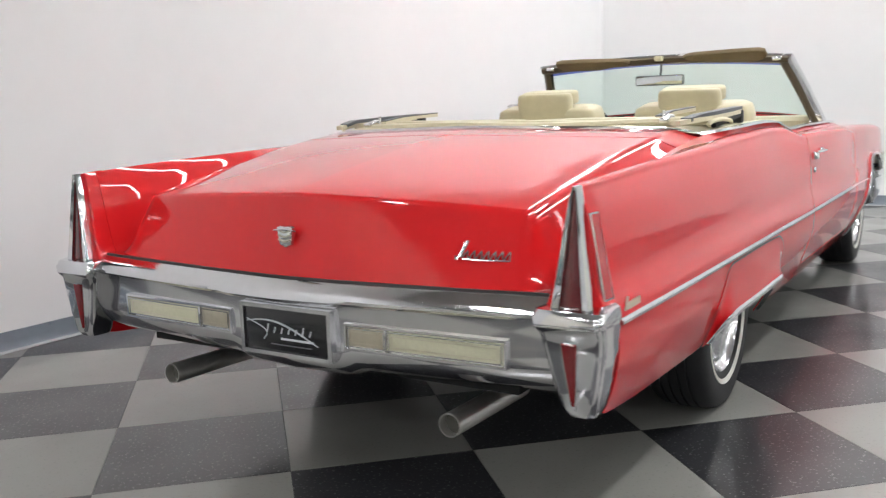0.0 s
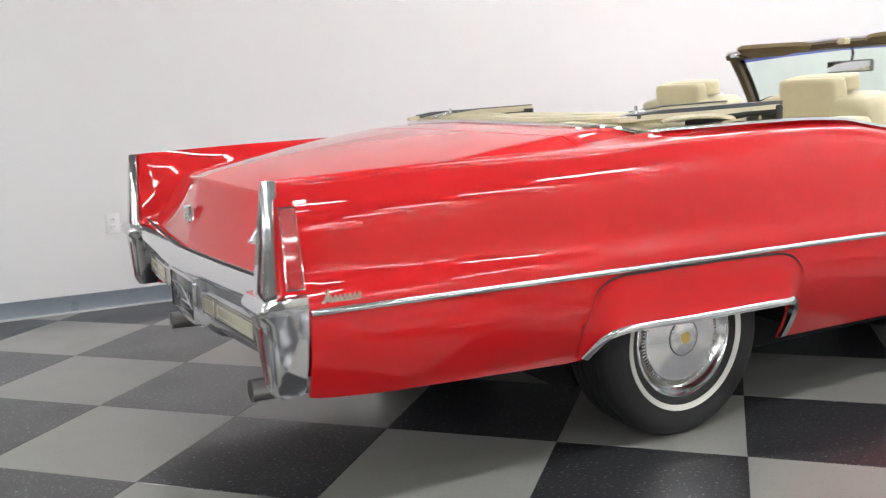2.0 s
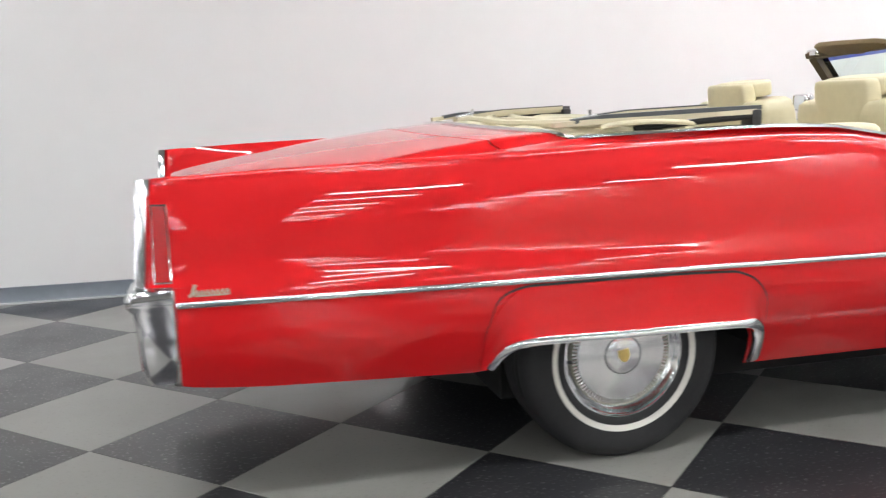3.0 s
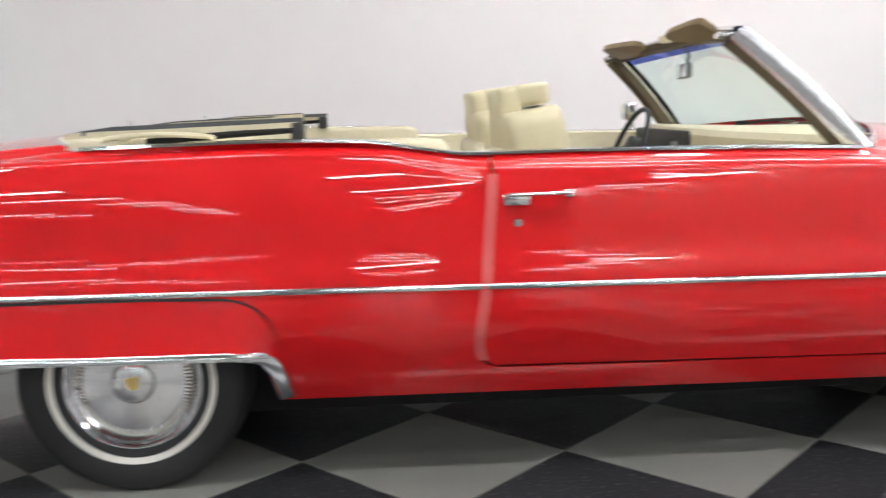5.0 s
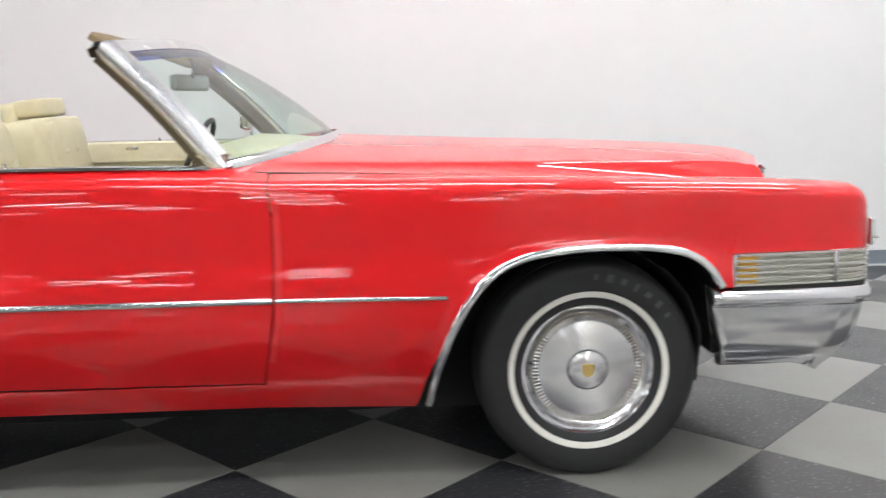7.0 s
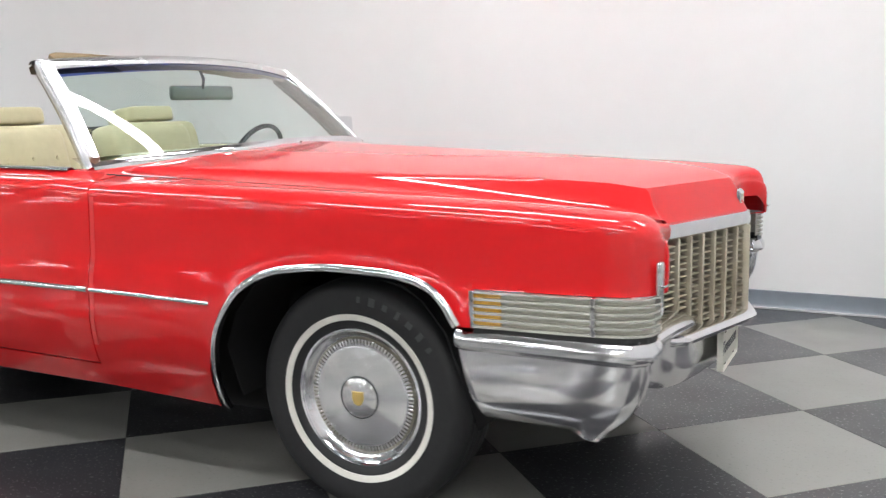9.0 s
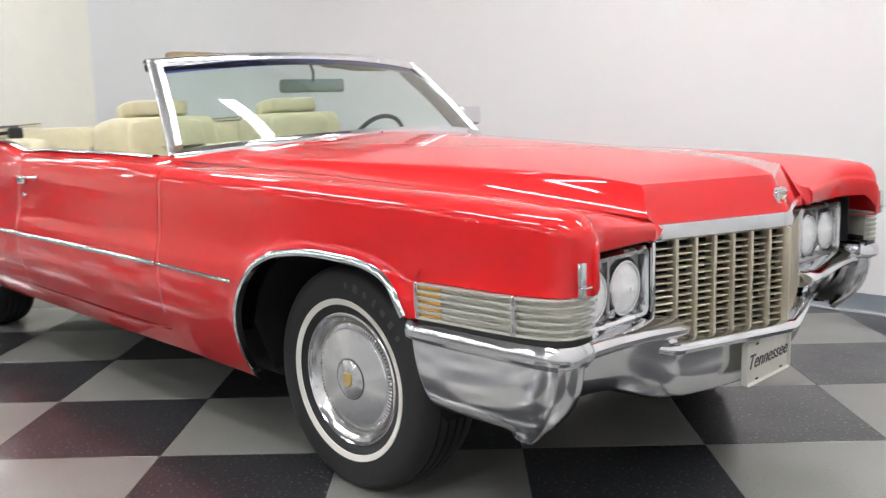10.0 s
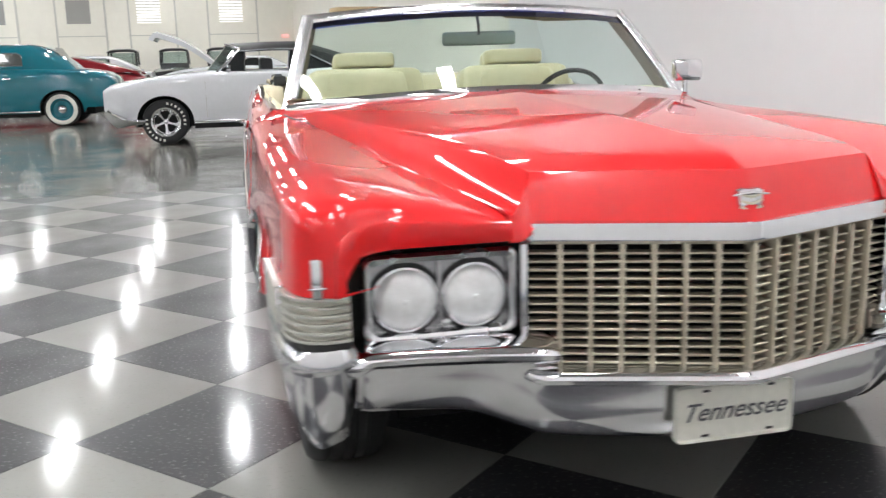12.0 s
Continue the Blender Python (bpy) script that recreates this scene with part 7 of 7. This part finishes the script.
def tile_mesh(name, mat, corners):
    """A thin tile with a softened rim; corners in units of half its diagonal."""
    k = HD - 0.0009
    bm = bmesh.new()
    rows = []
    for s, z in ((1.0, -0.004), (1.0, -0.0008), (0.9965, 0.0)):
        rows.append([bm.verts.new((x * k * s, y * k * s, z)) for x, y in corners])
    n = len(corners)
    for a, b in zip(rows, rows[1:]):
        for i in range(n):
            bm.faces.new((a[i], a[(i + 1) % n], b[(i + 1) % n], b[i]))
    bm.faces.new(rows[-1])
    bmesh.ops.recalc_face_normals(bm, faces=bm.faces)
    me = bpy.data.meshes.new(name)
    bm.to_mesh(me)
    bm.free()
    me.materials.append(mat)
    return me


SQUARE = [(1, 0), (0, 1), (-1, 0), (0, -1)]
HALF = [(1, 0), (0, 1), (0, -1)]
dark_me, grey_me = tile_mesh("tile", DARKTILE, SQUARE), tile_mesh("tile", GREYTILE, SQUARE)
dark_half, grey_half = tile_mesh("tile", DARKTILE, HALF), tile_mesh("tile", GREYTILE, HALF)
bed = box((1.79, -4.6, -0.0075), (9.56, 14.6, 0.0045))
tile_bed = tagged(link_mesh("tile_floor", bed, GROUT), "polished black and grey checkered vinyl tile floor", "floor", kind="structure")
far_bm = {DARKTILE: bmesh.new(), GREYTILE: bmesh.new()}
for n in range(-3, 20):
    for m in range(-28, 6):
        if (n + m) % 2 == 0:
            continue
        x, y = grid_point(n, m)
        if x > END_X + 0.3 or y > wall_y(x) + 0.4 or y < -11.6:
            continue
        me = (dark_me if n % 2 else grey_me) if n > -3 else dark_half
        if y > -4.1:
            t = new("tile", me)
            t.parent = tile_bed
            t.matrix_basis = pose(x, y, 0, 0, 0, -0.57)
        else:
            bm = far_bm[DARKTILE if n % 2 else GREYTILE]
            mt = pose(x, y, 0, 0, 0, -0.57)
            vs = [bm.verts.new(mt @ v.co) for v in me.vertices]
            for p in me.polygons:
                bm.faces.new([vs[i] for i in p.vertices])
for mat, bm in far_bm.items():
    tagged(part("tiles", bm, mat, tile_bed, sharp=8), kind="stuff")
